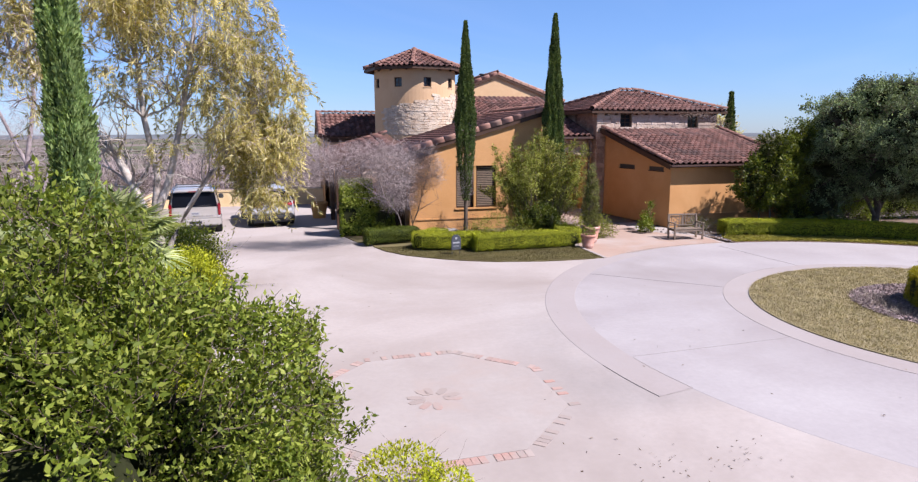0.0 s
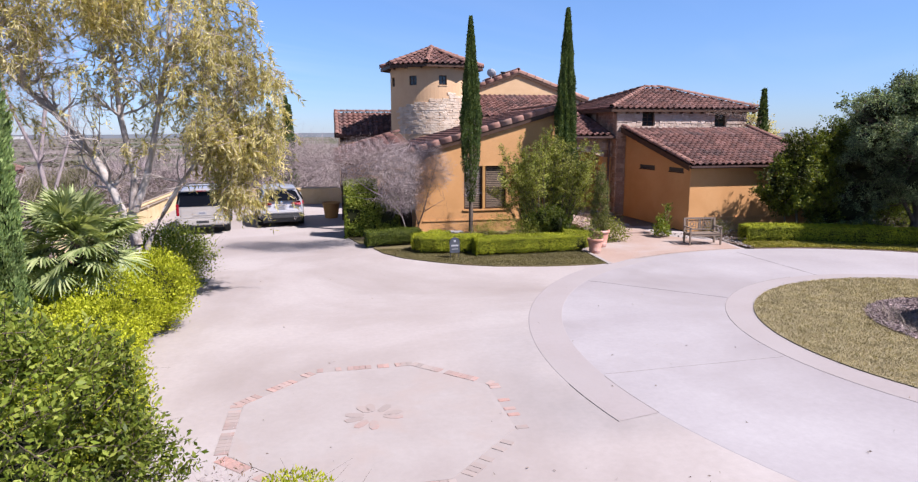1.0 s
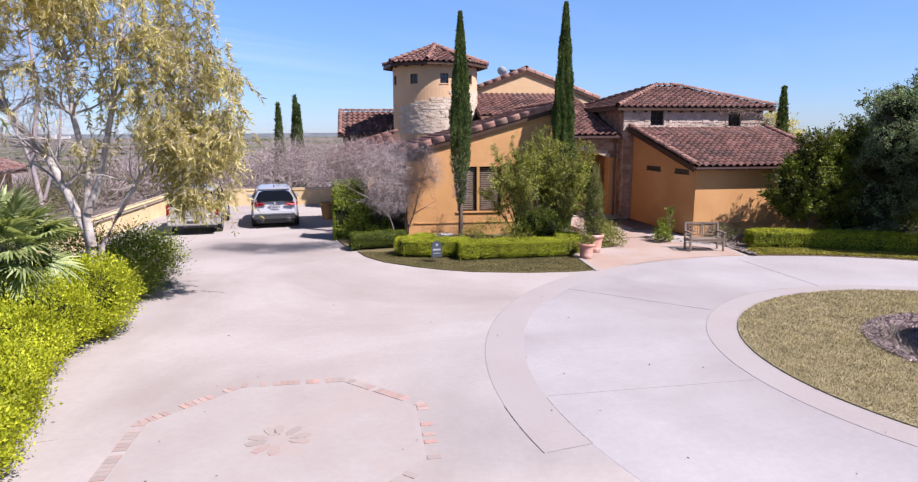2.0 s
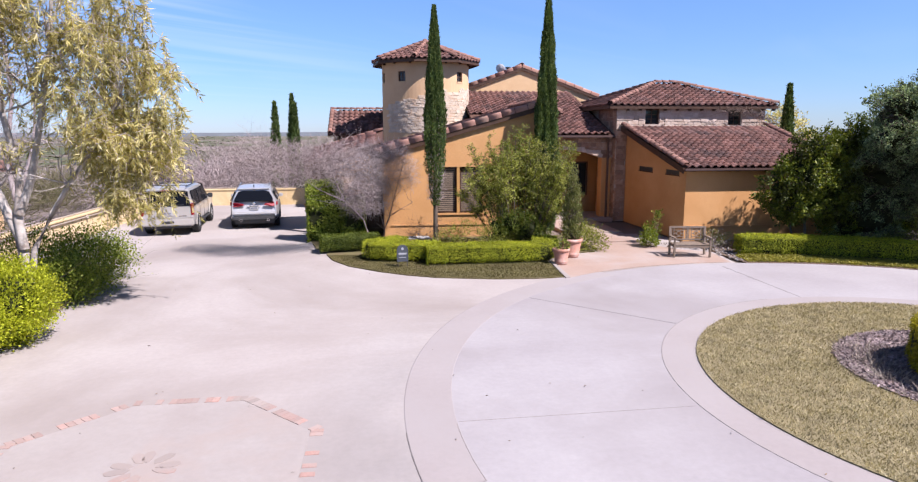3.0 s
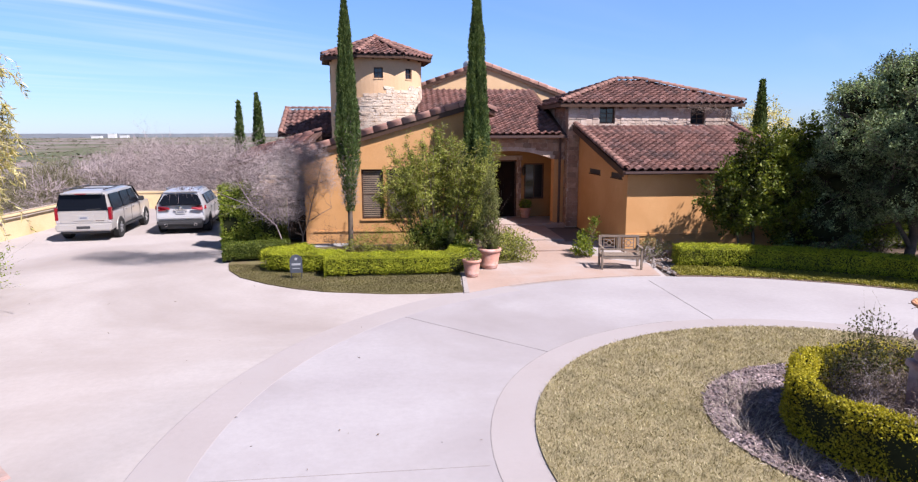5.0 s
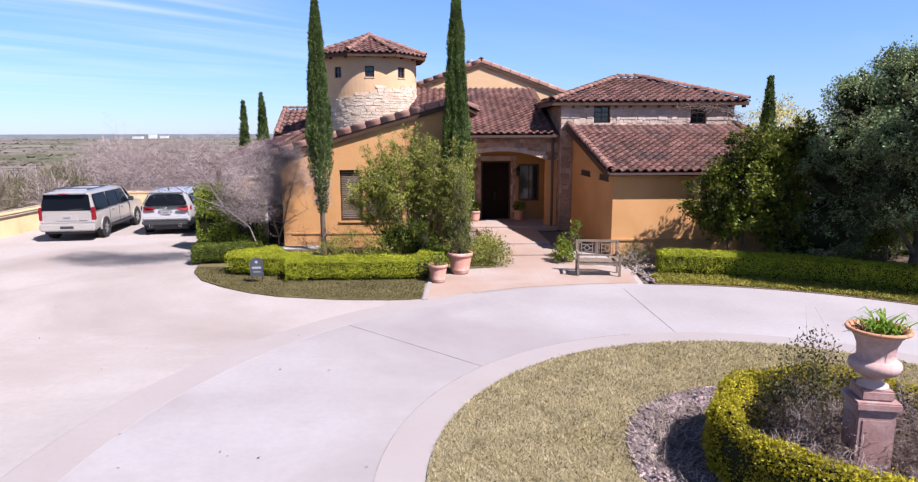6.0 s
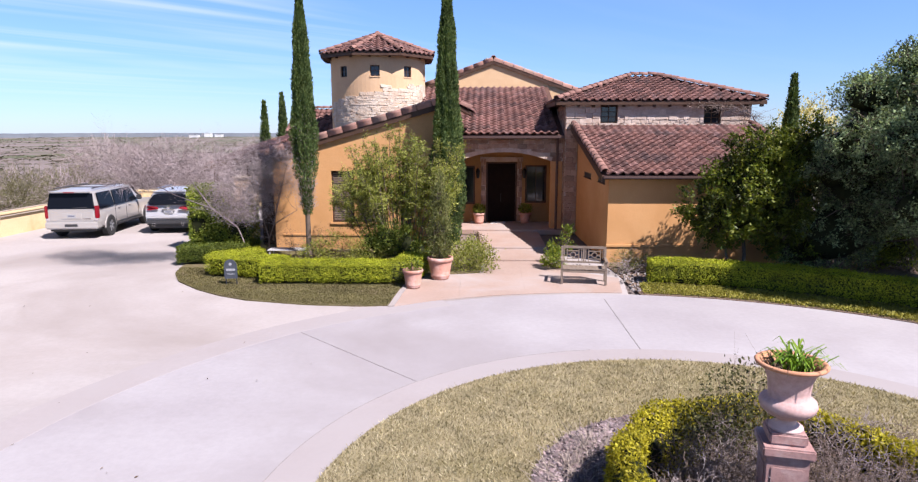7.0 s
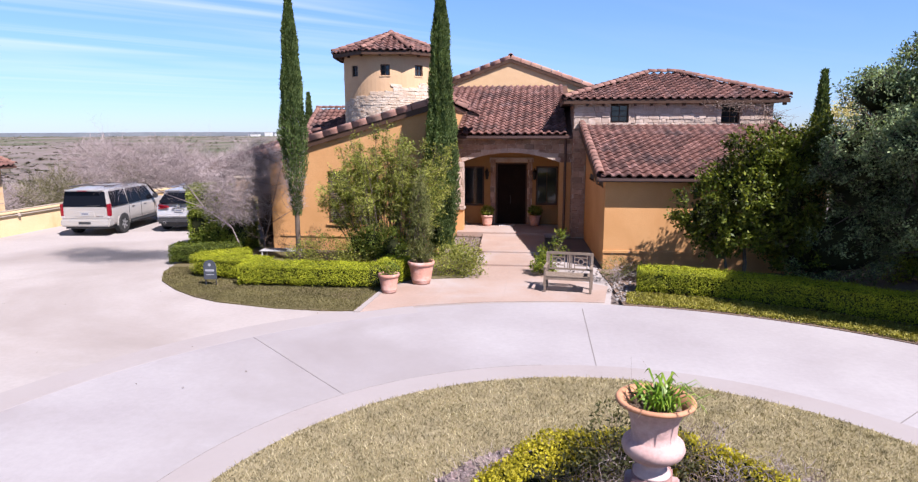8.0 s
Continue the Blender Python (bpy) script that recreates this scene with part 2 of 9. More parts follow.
M_TEAK = surface("weathered_teak", (0.156, 0.117, 0.087), (0.215, 0.168, 0.130), 6, 45, 0.8, 0.3, 60)
M_BARK_PALE = surface("pale_bark", (0.328, 0.289, 0.257), (0.468, 0.429, 0.398), 4, 24, 0.9, 0.6, 26, 0.02, blotch=(0.172, 0.133, 0.109), blotch_scale=2.4)
M_BARK_DARK = surface("brown_bark", (0.078, 0.058, 0.043), (0.133, 0.101, 0.078), 5, 30, 0.95, 0.6, 30, 0.02)
M_TWIG = surface("grey_twig", (0.288, 0.237, 0.232), (0.393, 0.336, 0.332), 3, 20, 0.95, 0.0)
M_TWIG_BROWN = surface("brown_twig", (0.133, 0.098, 0.078), (0.211, 0.160, 0.136), 3, 20, 0.95, 0.0)
M_TREE_GREY = surface("winter_wood", (0.257, 0.212, 0.209), (0.351, 0.300, 0.296), 0.6, 9, 0.95, 0.0, rand="island", spread=0.25)
M_ROCK = surface("grey_rock", (0.203, 0.183, 0.172), (0.328, 0.308, 0.292), 5, 20, 0.9, 0.4, rand="island", spread=0.3)
M_LF_OAK = foliage("shrub_leaf", (0.070, 0.104, 0.012), (0.154, 0.202, 0.025), (0.285, 0.323, 0.063), 1.6, 0.4, 0.5)
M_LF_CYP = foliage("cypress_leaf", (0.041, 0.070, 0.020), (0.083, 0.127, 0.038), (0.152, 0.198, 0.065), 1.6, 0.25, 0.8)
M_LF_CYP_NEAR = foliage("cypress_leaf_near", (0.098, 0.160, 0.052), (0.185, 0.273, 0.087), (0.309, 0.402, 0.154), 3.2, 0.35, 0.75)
M_LF_WILLOW = foliage("willow_leaf", (0.298, 0.268, 0.078), (0.476, 0.426, 0.178), (0.694, 0.624, 0.376), 0.8, 0.5, 0.5)
M_LF_LIME = foliage("lime_leaf", (0.204, 0.242, 0.010), (0.367, 0.407, 0.017), (0.523, 0.543, 0.049), 1.5, 0.42, 0.5)
M_LF_BOX = foliage("box_leaf", (0.125, 0.152, 0.006), (0.250, 0.281, 0.012), (0.380, 0.390, 0.022), 1.4, 0.10, 0.6)
M_LF_GOLD = foliage("golden_box_leaf", (0.164, 0.148, 0.008), (0.328, 0.292, 0.014), (0.484, 0.429, 0.039), 2.0, 0.42, 0.5)
M_LF_IVY = foliage("ivy_leaf", (0.027, 0.047, 0.006), (0.074, 0.105, 0.014), (0.172, 0.199, 0.031), 1.5, 0.35, 0.5)
M_LF_OLIVE = foliage("bamboo_leaf", (0.104, 0.132, 0.019), (0.228, 0.252, 0.043), (0.380, 0.390, 0.104), 1.0, 0.42, 0.55)
M_LF_DARK = foliage("dark_tree_leaf", (0.048, 0.075, 0.036), (0.120, 0.165, 0.080), (0.260, 0.325, 0.165), 0.9, 0.28, 0.6, (0.35, 1.8))
M_LF_PRIVET = foliage("privet_leaf", (0.031, 0.046, 0.005), (0.060, 0.081, 0.009), (0.114, 0.127, 0.012), 1.1, 0.3, 0.5, (0.35, 1.9))
M_LF_PALM = foliage("palm_leaf", (0.131, 0.175, 0.062), (0.236, 0.288, 0.113), (0.384, 0.428, 0.209), 1.2, 0.35, 0.45)
M_LF_GARDEN = foliage("garden_leaf", (0.071, 0.109, 0.010), (0.151, 0.198, 0.022), (0.261, 0.295, 0.046), 2.0, 0.35, 0.5)
M_LF_SAGE = foliage("grey_green_leaf", (0.078, 0.090, 0.025), (0.140, 0.152, 0.048), (0.215, 0.222, 0.086), 2.0, 0.35, 0.75)
M_LF_FAR = foliage("far_scrub_leaf", (0.064, 0.066, 0.036), (0.105, 0.090, 0.064), (0.158, 0.130, 0.108), 0.006, 0.1, 0.9)
M_LF_DRY = foliage("dry_leaf", (0.086, 0.058, 0.039), (0.148, 0.105, 0.074), (0.226, 0.172, 0.125), 2.0, 0.25, 0.7)
M_LF_BRUSH = foliage("brush_leaf", (0.075, 0.072, 0.034), (0.135, 0.125, 0.066), (0.205, 0.185, 0.115), 0.05, 0.3, 0.8)
M_LF_ROSE = foliage("rose_leaf", (0.030, 0.034, 0.012), (0.062, 0.064, 0.022), (0.115, 0.112, 0.040), 2.0, 0.25, 0.6)
M_LF_LILY = foliage("lily_leaf", (0.055, 0.113, 0.009), (0.109, 0.195, 0.016), (0.203, 0.296, 0.039), 3.0, 0.3, 0.35)
M_BLADE = foliage("dry_grass", (0.156, 0.129, 0.066), (0.289, 0.248, 0.147), (0.468, 0.417, 0.281), 2.6, 0.3, 0.7)
M_BLADE_GREEN = foliage("lawn_grass", (0.076, 0.066, 0.023), (0.119, 0.106, 0.040), (0.179, 0.156, 0.073), 1.0, 0.3, 0.7)
M_CHIP = surface("bark_chip", (0.143, 0.110, 0.107), (0.343, 0.285, 0.290), 2, 14, 0.95, 0.0, rand="island", spread=0.45)
# near-black colour standing for the shade inside hedges and crowns
M_CORE = surface("inner_shade", (0.012, 0.015, 0.006), (0.024, 0.027, 0.011), 4, 20, 0.98, 0.0, spec=0.1)
M_PAINT = plain("champagne_paint", (0.43, 0.405, 0.38), 0.30, 0.35, 0.5)
M_SILVER = plain("silver_paint", (0.46, 0.455, 0.465), 0.30, 0.4, 0.5)
M_GLASS_DARK = plain("tinted_glass", (0.005, 0.006, 0.009), 0.10, 0.0, 0.0, 0.08)
M_BLACK = plain("black_plastic", (0.03, 0.03, 0.032), 0.55)
M_RUBBER = surface("rubber", (0.018, 0.018, 0.018), (0.03, 0.03, 0.03), 4, 30, 0.85, 0.2)
M_RIM = plain("alloy", (0.60, 0.60, 0.61), 0.3, 0.8)
M_LAMP_RED = plain("red_lens", (0.20, 0.006, 0.014), 0.2, 0.0, 0.3)
M_LAMP_CLEAR = plain("clear_lens", (0.40, 0.37, 0.37), 0.2, 0.0, 0.5)
M_PLATE = plain("white_plate", (0.328, 0.328, 0.328), 0.45)
M_PLATE_BAR = plain("plate_bar", (0.125, 0.133, 0.172), 0.5)
M_CHROME = plain("chrome", (0.75, 0.75, 0.76), 0.15, 1.0)
M_WINDOW = plain("window_glass", (0.018, 0.022, 0.028), 0.05, 0.0, 0.0, 0.6)
M_BLIND = surface("blind_slat", (0.156, 0.117, 0.086), (0.203, 0.156, 0.117), 3, 20, 0.7, 0.0)
M_GUTTER = plain("copper_brown_gutter", (0.085, 0.050, 0.042), 0.5, 0.3)
M_WHITE = plain("white_paint", (0.562, 0.554, 0.546), 0.55)
M_SLATE = surface("slate_sign", (0.043, 0.047, 0.058), (0.062, 0.070, 0.086), 6, 30, 0.7, 0.2)
M_SIGN_TEXT = plain("sign_mark", (0.281, 0.289, 0.304), 0.6)
M_IRON = plain("black_iron", (0.02, 0.018, 0.017), 0.5, 0.5)
M_LF_COVER = foliage("ground_cover_leaf", (0.133, 0.129, 0.016), (0.234, 0.218, 0.031), (0.328, 0.296, 0.070), 2.5, 0.3, 0.6)
M_TOWER = surface("tan_stucco", (0.515, 0.335, 0.191), (0.577, 0.394, 0.238), 0.9, 26, 0.92, 0.25, 45, 0.008, blotch=(0.484, 0.312, 0.179), blotch_scale=0.45, fine=0.5)
M_STONE_PALE = surface("pale_rubble", (0.468, 0.370, 0.277), (0.546, 0.468, 0.382), 3.0, 22, 0.9, 0.6, 22, 0.02, rand="object", spread=0.10, blotch=(0.452, 0.328, 0.234), blotch_scale=2.6, blotch_at=(0.5, 0.75))
M_TUFT = surface("bleached_stems", (0.265, 0.218, 0.176), (0.374, 0.320, 0.265), 3, 20, 0.95, 0.0)
M_TILE_VERGE = surface("verge_tile", (0.296, 0.156, 0.121), (0.359, 0.211, 0.164), 1.4, 22, 0.8, 0.3, 40, 0.006, rand="object", spread=0.15, blotch=(0.312, 0.226, 0.172), blotch_scale=0.9)
M_RAIL = surface("weathered_rail", (0.281, 0.234, 0.187), (0.359, 0.304, 0.250), 3, 25, 0.85, 0.2)
# blue-grey base colour with the distance haze painted in
M_RIDGE_HAZED = surface("hazed_ridge", (0.090, 0.101, 0.117), (0.117, 0.129, 0.140), 0.004, 0.02, 0.97, 0.0)
M_WHITE_OLD = surface("worn_white_paint", (0.343, 0.335, 0.328), (0.437, 0.429, 0.421), 6, 30, 0.7, 0.1)
M_MEDAL = surface("medallion_concrete", (0.257, 0.226, 0.212), (0.288, 0.261, 0.247), 0.9, 9, 0.9, 0.08, 40, 0.003, blotch=(0.275, 0.224, 0.200), blotch_scale=0.6, blotch_at=(0.52, 0.74), fine=0.25)
M_PEDESTAL = surface("dusky_terracotta", (0.281, 0.160, 0.144), (0.359, 0.222, 0.203), 2.0, 26, 0.85, 0.4, 40, blotch=(0.406, 0.296, 0.273), blotch_scale=3.0)
# limestone browned and darkened to paint in the eave and porch shade
M_STONE_SHADED = surface("shaded_brown_rubble", (0.281, 0.183, 0.133), (0.390, 0.281, 0.211), 2.5, 18, 0.9, 0.6, 16, 0.02, rand="object", spread=0.30, blotch=(0.211, 0.121, 0.086), blotch_scale=1.8, blotch_at=(0.48, 0.72))

# ---- building tools ----
def link_mesh(name, me, material, parent=None, label="", smooth=False):
    if material and not me.materials:
        me.materials.append(material)
    if smooth:
        me.polygons.foreach_set("use_smooth", [True] * len(me.polygons))
    ob = new(name, me)
    if parent:
        ob.parent = parent
    if label:
        ob["label"] = label
    return ob


def part(name, bm, material, parent, label="", smooth=False, m=None):
    """A bmesh as ONE mesh object under a thing or a part."""
    me = bpy.data.meshes.new(name)
    if m is not None:
        bm.transform(m)
    bmesh.ops.recalc_face_normals(bm, faces=bm.faces)
    bm.to_mesh(me)
    bm.free()
    return link_mesh(name, me, material, parent, label, smooth)


def thing(name, label, category, m=None, group="", kind=""):
    ob = new(name)
    if m is not None:
        ob.matrix_basis = m
    return tagged(ob, label, category, group, kind)


def fast_mesh(name, verts, faces):
    """A mesh from arrays: verts (n, 3) and faces (m, 3 or 4)."""
    me = bpy.data.meshes.new(name)
    verts, faces = np.asarray(verts, dtype=np.float32), np.asarray(faces, dtype=np.int32)
    k = faces.shape[1]
    me.vertices.add(len(verts)); me.vertices.foreach_set("co", verts.ravel())
    me.loops.add(faces.size); me.loops.foreach_set("vertex_index", faces.ravel())
    me.polygons.add(len(faces)); me.polygons.foreach_set("loop_start", np.arange(0, faces.size, k, dtype=np.int32))
    me.update(calc_edges=True)
    return me


def box(bm, x0, x1, y0, y1, z0, z1, bevel=0.0):
    r = bmesh.ops.create_cube(bm, size=1.0)
    for v in r["verts"]:
        v.co = Vector((x0 if v.co.x < 0 else x1, y0 if v.co.y < 0 else y1, z0 if v.co.z < 0 else z1))
    if bevel:
        es = list({e for v in r["verts"] for e in v.link_edges})
        bmesh.ops.bevel(bm, geom=es, offset=bevel, segments=2, affect="EDGES")
    return bm


def box_bm(*a, bevel=0.0):
    return box(bmesh.new(), *a, bevel=bevel)


def prism(bm, pts, a, b):
    """A solid from an outline: pts are (u, v); a, b map them to the two end faces."""
    lo, hi = [bm.verts.new(a(u, v)) for u, v in pts], [bm.verts.new(b(u, v)) for u, v in pts]
    n = len(pts)
    bm.faces.new(lo[::-1]); bm.faces.new(hi)
    for i in range(n):
        bm.faces.new((lo[i], lo[(i + 1) % n], hi[(i + 1) % n], hi[i]))
    return bm


def prism_y(pts, y0, y1):
    return prism(bmesh.new(), pts, lambda u, v: (u, y0, v), lambda u, v: (u, y1, v))


def prism_x(pts, x0, x1):
    return prism(bmesh.new(), pts, lambda u, v: (x0, u, v), lambda u, v: (x1, u, v))


def prism_z(pts, z0, z1):
    return prism(bmesh.new(), pts, lambda u, v: (u, v, z0), lambda u, v: (u, v, z1))


def lathe(profile, n=24, a0=0.0, a1=2 * math.pi):
    """A turned body from (radius, z) pairs."""
    bm = bmesh.new()
    full = abs(a1 - a0 - 2 * math.pi) < 1e-6
    k = n if full else n + 1
    rings = [[bm.verts.new((r * math.cos(a0 + (a1 - a0) * i / n), r * math.sin(a0 + (a1 - a0) * i / n), z)) for i in range(k)] for r, z in profile]
    for p, q in zip(rings, rings[1:]):
        for i in range(n):
            j = (i + 1) % k
            try:
                bm.faces.new((p[i], p[j], q[j], q[i]))
            except ValueError:
                pass
    bmesh.ops.remove_doubles(bm, verts=bm.verts, dist=1e-5)
    return bm


def tube_arrays(points, radii, sides=6):
    """A bent tube through points: vertices and quads."""
    P, R = np.asarray(points, float), np.asarray(radii, float)
    T = np.gradient(P, axis=0)
    T /= np.linalg.norm(T, axis=1)[:, None] + 1e-9
    ref = np.where(np.abs(T[:, 2:3]) > 0.9, [[1.0, 0, 0]], [[0, 0, 1.0]])
    A = np.cross(T, ref); A /= np.linalg.norm(A, axis=1)[:, None] + 1e-9
    B = np.cross(T, A)
    ang = np.arange(sides) * 2 * np.pi / sides
    V = P[:, None] + R[:, None, None] * (A[:, None] * np.cos(ang)[None, :, None] + B[:, None] * np.sin(ang)[None, :, None])
    i, j = np.meshgrid(np.arange(len(P) - 1), np.arange(sides), indexing="ij")
    j2 = (j + 1) % sides
    F = np.stack([i * sides + j, i * sides + j2, (i + 1) * sides + j2, (i + 1) * sides + j], -1).reshape(-1, 4)
    return V.reshape(-1, 3), F


def join_arrays(items):
    vs, fs, o = [], [], 0
    for v, f in items:
        vs.append(v); fs.append(f + o); o += len(v)
    return np.concatenate(vs), np.concatenate(fs)


def bar(p, q, w, h=None, up=(0, 0, 1)):
    """A straight squared bar from p to q, as a bmesh."""
    p, q = Vector(p), Vector(q)
    d = (q - p).normalized()
    s = d.cross(Vector(up)).normalized()
    u = s.cross(d)
    bm = bmesh.new()
    h = h or w
    ring = lambda c: [bm.verts.new(c + s * a * w / 2 + u * b * h / 2) for a, b in ((-1, -1), (1, -1), (1, 1), (-1, 1))]
    lo, hi = ring(p), ring(q)
    bm.faces.new(lo[::-1]); bm.faces.new(hi)
    for i in range(4):
        bm.faces.new((lo[i], lo[(i + 1) % 4], hi[(i + 1) % 4], hi[i]))
    return bm


def rod(p, q, r, n=8):
    v, f = tube_arrays([p, q], [r, r], n)
    bm = bmesh.new()
    vs = [bm.verts.new(c) for c in v]
    for q4 in f:
        bm.faces.new([vs[i] for i in q4])
    bm.faces.new(vs[:n]); bm.faces.new(vs[n:])
    return bm


def unit_rows(a):
    return a / (np.linalg.norm(a, axis=1)[:, None] + 1e-9)


def leaf_arrays(rng, pos, way, size, width, fold=0.25, face=None, loose=0.6):
    """Pointed leaves: a kite of four corners each, from its stalk along way."""
    n = len(pos)
    side = unit_rows(np.cross(way, rng.normal(size=(n, 3)) if face is None else face + rng.normal(size=(n, 3)) * loose))
    nor = np.cross(way, side)
    size = np.broadcast_to(size, (n,))[:, None]
    w = size * width / 2
    mid = pos + way * size * 0.45
    V = np.stack([pos, mid + side * w + nor * w * fold, pos + way * size, mid - side * w + nor * w * fold], 1).reshape(-1, 3)
    F = np.arange(4 * n).reshape(-1, 4)
    return V, F


def blade_arrays(rng, pos, height, width, lean):
    """Grass blades: two crossed slim quads would be wasted; one bent strip each."""
    n = len(pos)
    a = rng.uniform(0, 2 * np.pi, n)
    side = np.stack([np.cos(a), np.sin(a), np.zeros(n)], 1)
    tip = rng.normal(size=(n, 3)) * [lean, lean, 0] + [0, 0, 1]
    h = (height * rng.uniform(0.5, 1.2, n))[:, None]
    V = np.stack([pos - side * width / 2, pos + side * width / 2, pos + tip * h + side * width * 0.15, pos + tip * h - side * width * 0.15], 1).reshape(-1, 3)
    return V, np.arange(4 * n).reshape(-1, 4)


def ball_points(rng, n, centre, radii, shell=0.6):
    """Points in an ellipsoid, thicker near its skin."""
    d = unit_rows(rng.normal(size=(n, 3)))
    r = shell + (1 - shell) * rng.random(n) ** 0.5
    return np.asarray(centre) + d * r[:, None] * np.asarray(radii), d


def value_noise(p, scale, seed=0):
    """Smooth noise for arrays of points, about -1 to 1."""
    q = np.asarray(p) * scale + seed * 17.3
    return (np.sin(q[:, 0] * 1.7 + np.sin(q[:, 1] * 1.3 + q[:, 2] * 0.7)) + np.sin(q[:, 1] * 1.9 + np.sin(q[:, 2] * 1.5 + q[:, 0] * 0.8)) + np.sin(q[:, 2] * 2.1 + np.sin(q[:, 0] * 1.1 + q[:, 1] * 0.9))) / 3


def grow(rng, base, way, length, radius, depth, spread=0.6, lift=0.15, kids=(3, 4), shrink=0.68, wobble=0.12, steps=5, taper=0.45, droop=0.0):
    """A branching skeleton: list of (points, radii, level) from trunk to twig."""
    out = []

    def go(p, d, l, r, k):
        pts, rad = [np.array(p, float)], [r]
        d = np.array(d, float)
        for i in range(steps):
            d = d + rng.normal(size=3) * wobble + np.array([0, 0, lift - droop * (depth - k)]) * 0.3
            d /= np.linalg.norm(d)
            pts.append(pts[-1] + d * l / steps)
            rad.append(r * (1 - (1 - taper) * (i + 1) / steps))
        out.append((np.array(pts), np.array(rad), depth - k))
        if k == 0:
            return
        for c in range(rng.integers(kids[0], kids[1] + 1)):
            at = rng.uniform(0.45, 1.0) if c else 1.0
            i = min(steps, int(round(at * steps)))
            e = d * 0.9 + unit_rows(rng.normal(size=(1, 3)))[0] * spread
            go(pts[i], e / np.linalg.norm(e), l * shrink * rng.uniform(0.8, 1.15), rad[i] * rng.uniform(0.6, 0.8), k - 1)

    go(base, way, length, radius, depth)
    return out


def wood_mesh(name, skeleton, sides=(8, 7, 5, 4, 3, 3), least=0.0):
    return fast_mesh(name, *join_arrays([tube_arrays(p, np.maximum(r, least), sides[min(k, 5)]) for p, r, k in skeleton]))

# ---- ground, drive and paths ----
ISLE = Vector((12.35, 12.6, 0))      # centre of the turning circle


def ground_height(x, y):
    """The yard lies level; past the garden wall the hill falls to a plain."""
    d = np.maximum(np.maximum(-10.5 - x, y - 48.0), np.maximum(x - 60, -40 - y))
    d = np.maximum(d, 0)
    fall = -13.0 * (1 - np.exp(-(d / 70.0) ** 1.3))
    roll = 1.2 * np.sin(x / 83.0) * np.sin(y / 117.0 + 1.0) * np.clip(d / 150, 0, 1)
    return fall + roll - 0.05


def build_ground():
    r = np.concatenate([np.arange(0, 60, 3.0), 60 * 1.09 ** np.arange(0, 52)])
    r = np.append(r[r < 4850], 4880)
    a = np.linspace(0, 2 * np.pi, 161)[:-1]
    X, Y = 5 + r[:, None] * np.cos(a), 20 + r[:, None] * np.sin(a)
    V = np.stack([X, Y, ground_height(X, Y)], -1).reshape(-1, 3)
    i, j = np.meshgrid(np.arange(len(r) - 1), np.arange(160), indexing="ij")
    F = np.stack([i * 160 + j, (i + 1) * 160 + j, (i + 1) * 160 + (j + 1) % 160, i * 160 + (j + 1) % 160], -1).reshape(-1, 4)
    tagged(link_mesh("ground", fast_mesh("ground", V, F), M_SCRUB, smooth=True), "brown winter scrubland falling from the yard to the plain", "ground", kind="structure")


def sheet(name, pts, z, material, label, category, thick=0.06):
    ob = part(name, prism_z(pts, z - thick, z), material, None)
    return tagged(ob, label, category, kind="structure")


def arc(c, r, a0, a1, n):
    """Points on a circle; degrees from +x."""
    return [(c[0] + r * math.cos(radians(a0 + (a1 - a0) * i / n)), c[1] + r * math.sin(radians(a0 + (a1 - a0) * i / n))) for i in range(n + 1)]


def ring_sheet(name, c, r0, r1, a0, a1, z, material, label, category, n=96, thick=0.012, skirt=0.03):
    bm = bmesh.new()
    rows = [[bm.verts.new((c[0] + r * math.cos(radians(a0 + (a1 - a0) * i / n)), c[1] + r * math.sin(radians(a0 + (a1 - a0) * i / n)), zz)) for i in range(n + 1)] for r, zz in ((r0 - skirt, z - thick), (r0, z), (r1, z), (r1 + skirt, z - thick))]
    for p, q in zip(rows, rows[1:]):
        for i in range(n):
            bm.faces.new((p[i], p[i + 1], q[i + 1], q[i]))
    return tagged(part(name, bm, material, None), label, category, kind="structure")


LEFT_EDGE = [(-2.6, -6), (-3.2, 4.0), (-3.9, 8.0), (-4.9, 11.0), (-5.4, 12.2), (-5.9, 13.6), (-5.9, 15.1), (-5.6, 16.0), (-5.3, 17.2), (-5.6, 19.0), (-5.9, 21.5), (-5.9, 22.6), (-6.7, 24.4), (-9.75, 26.0)]
LAWN = [(0.1, 26.2), (0.05, 25.3), (0.32, 24.3), (0.9, 23.3), (1.82, 22.42), (2.67, 21.82), (3.48, 21.42), (5.06, 21.06), (6.3, 20.98), (7.06, 21.04), (7.10, 22.2), (7.16, 23.3), (7.75, 24.35), (9.2, 24.75), (9.35, 28.3), (2.0, 28.3), (1.7, 30.4), (-0.8, 30.4), (-0.75, 28.0), (-0.4, 26.4)]


BAND_END = 191.5       # where the border band stops against the near slabs


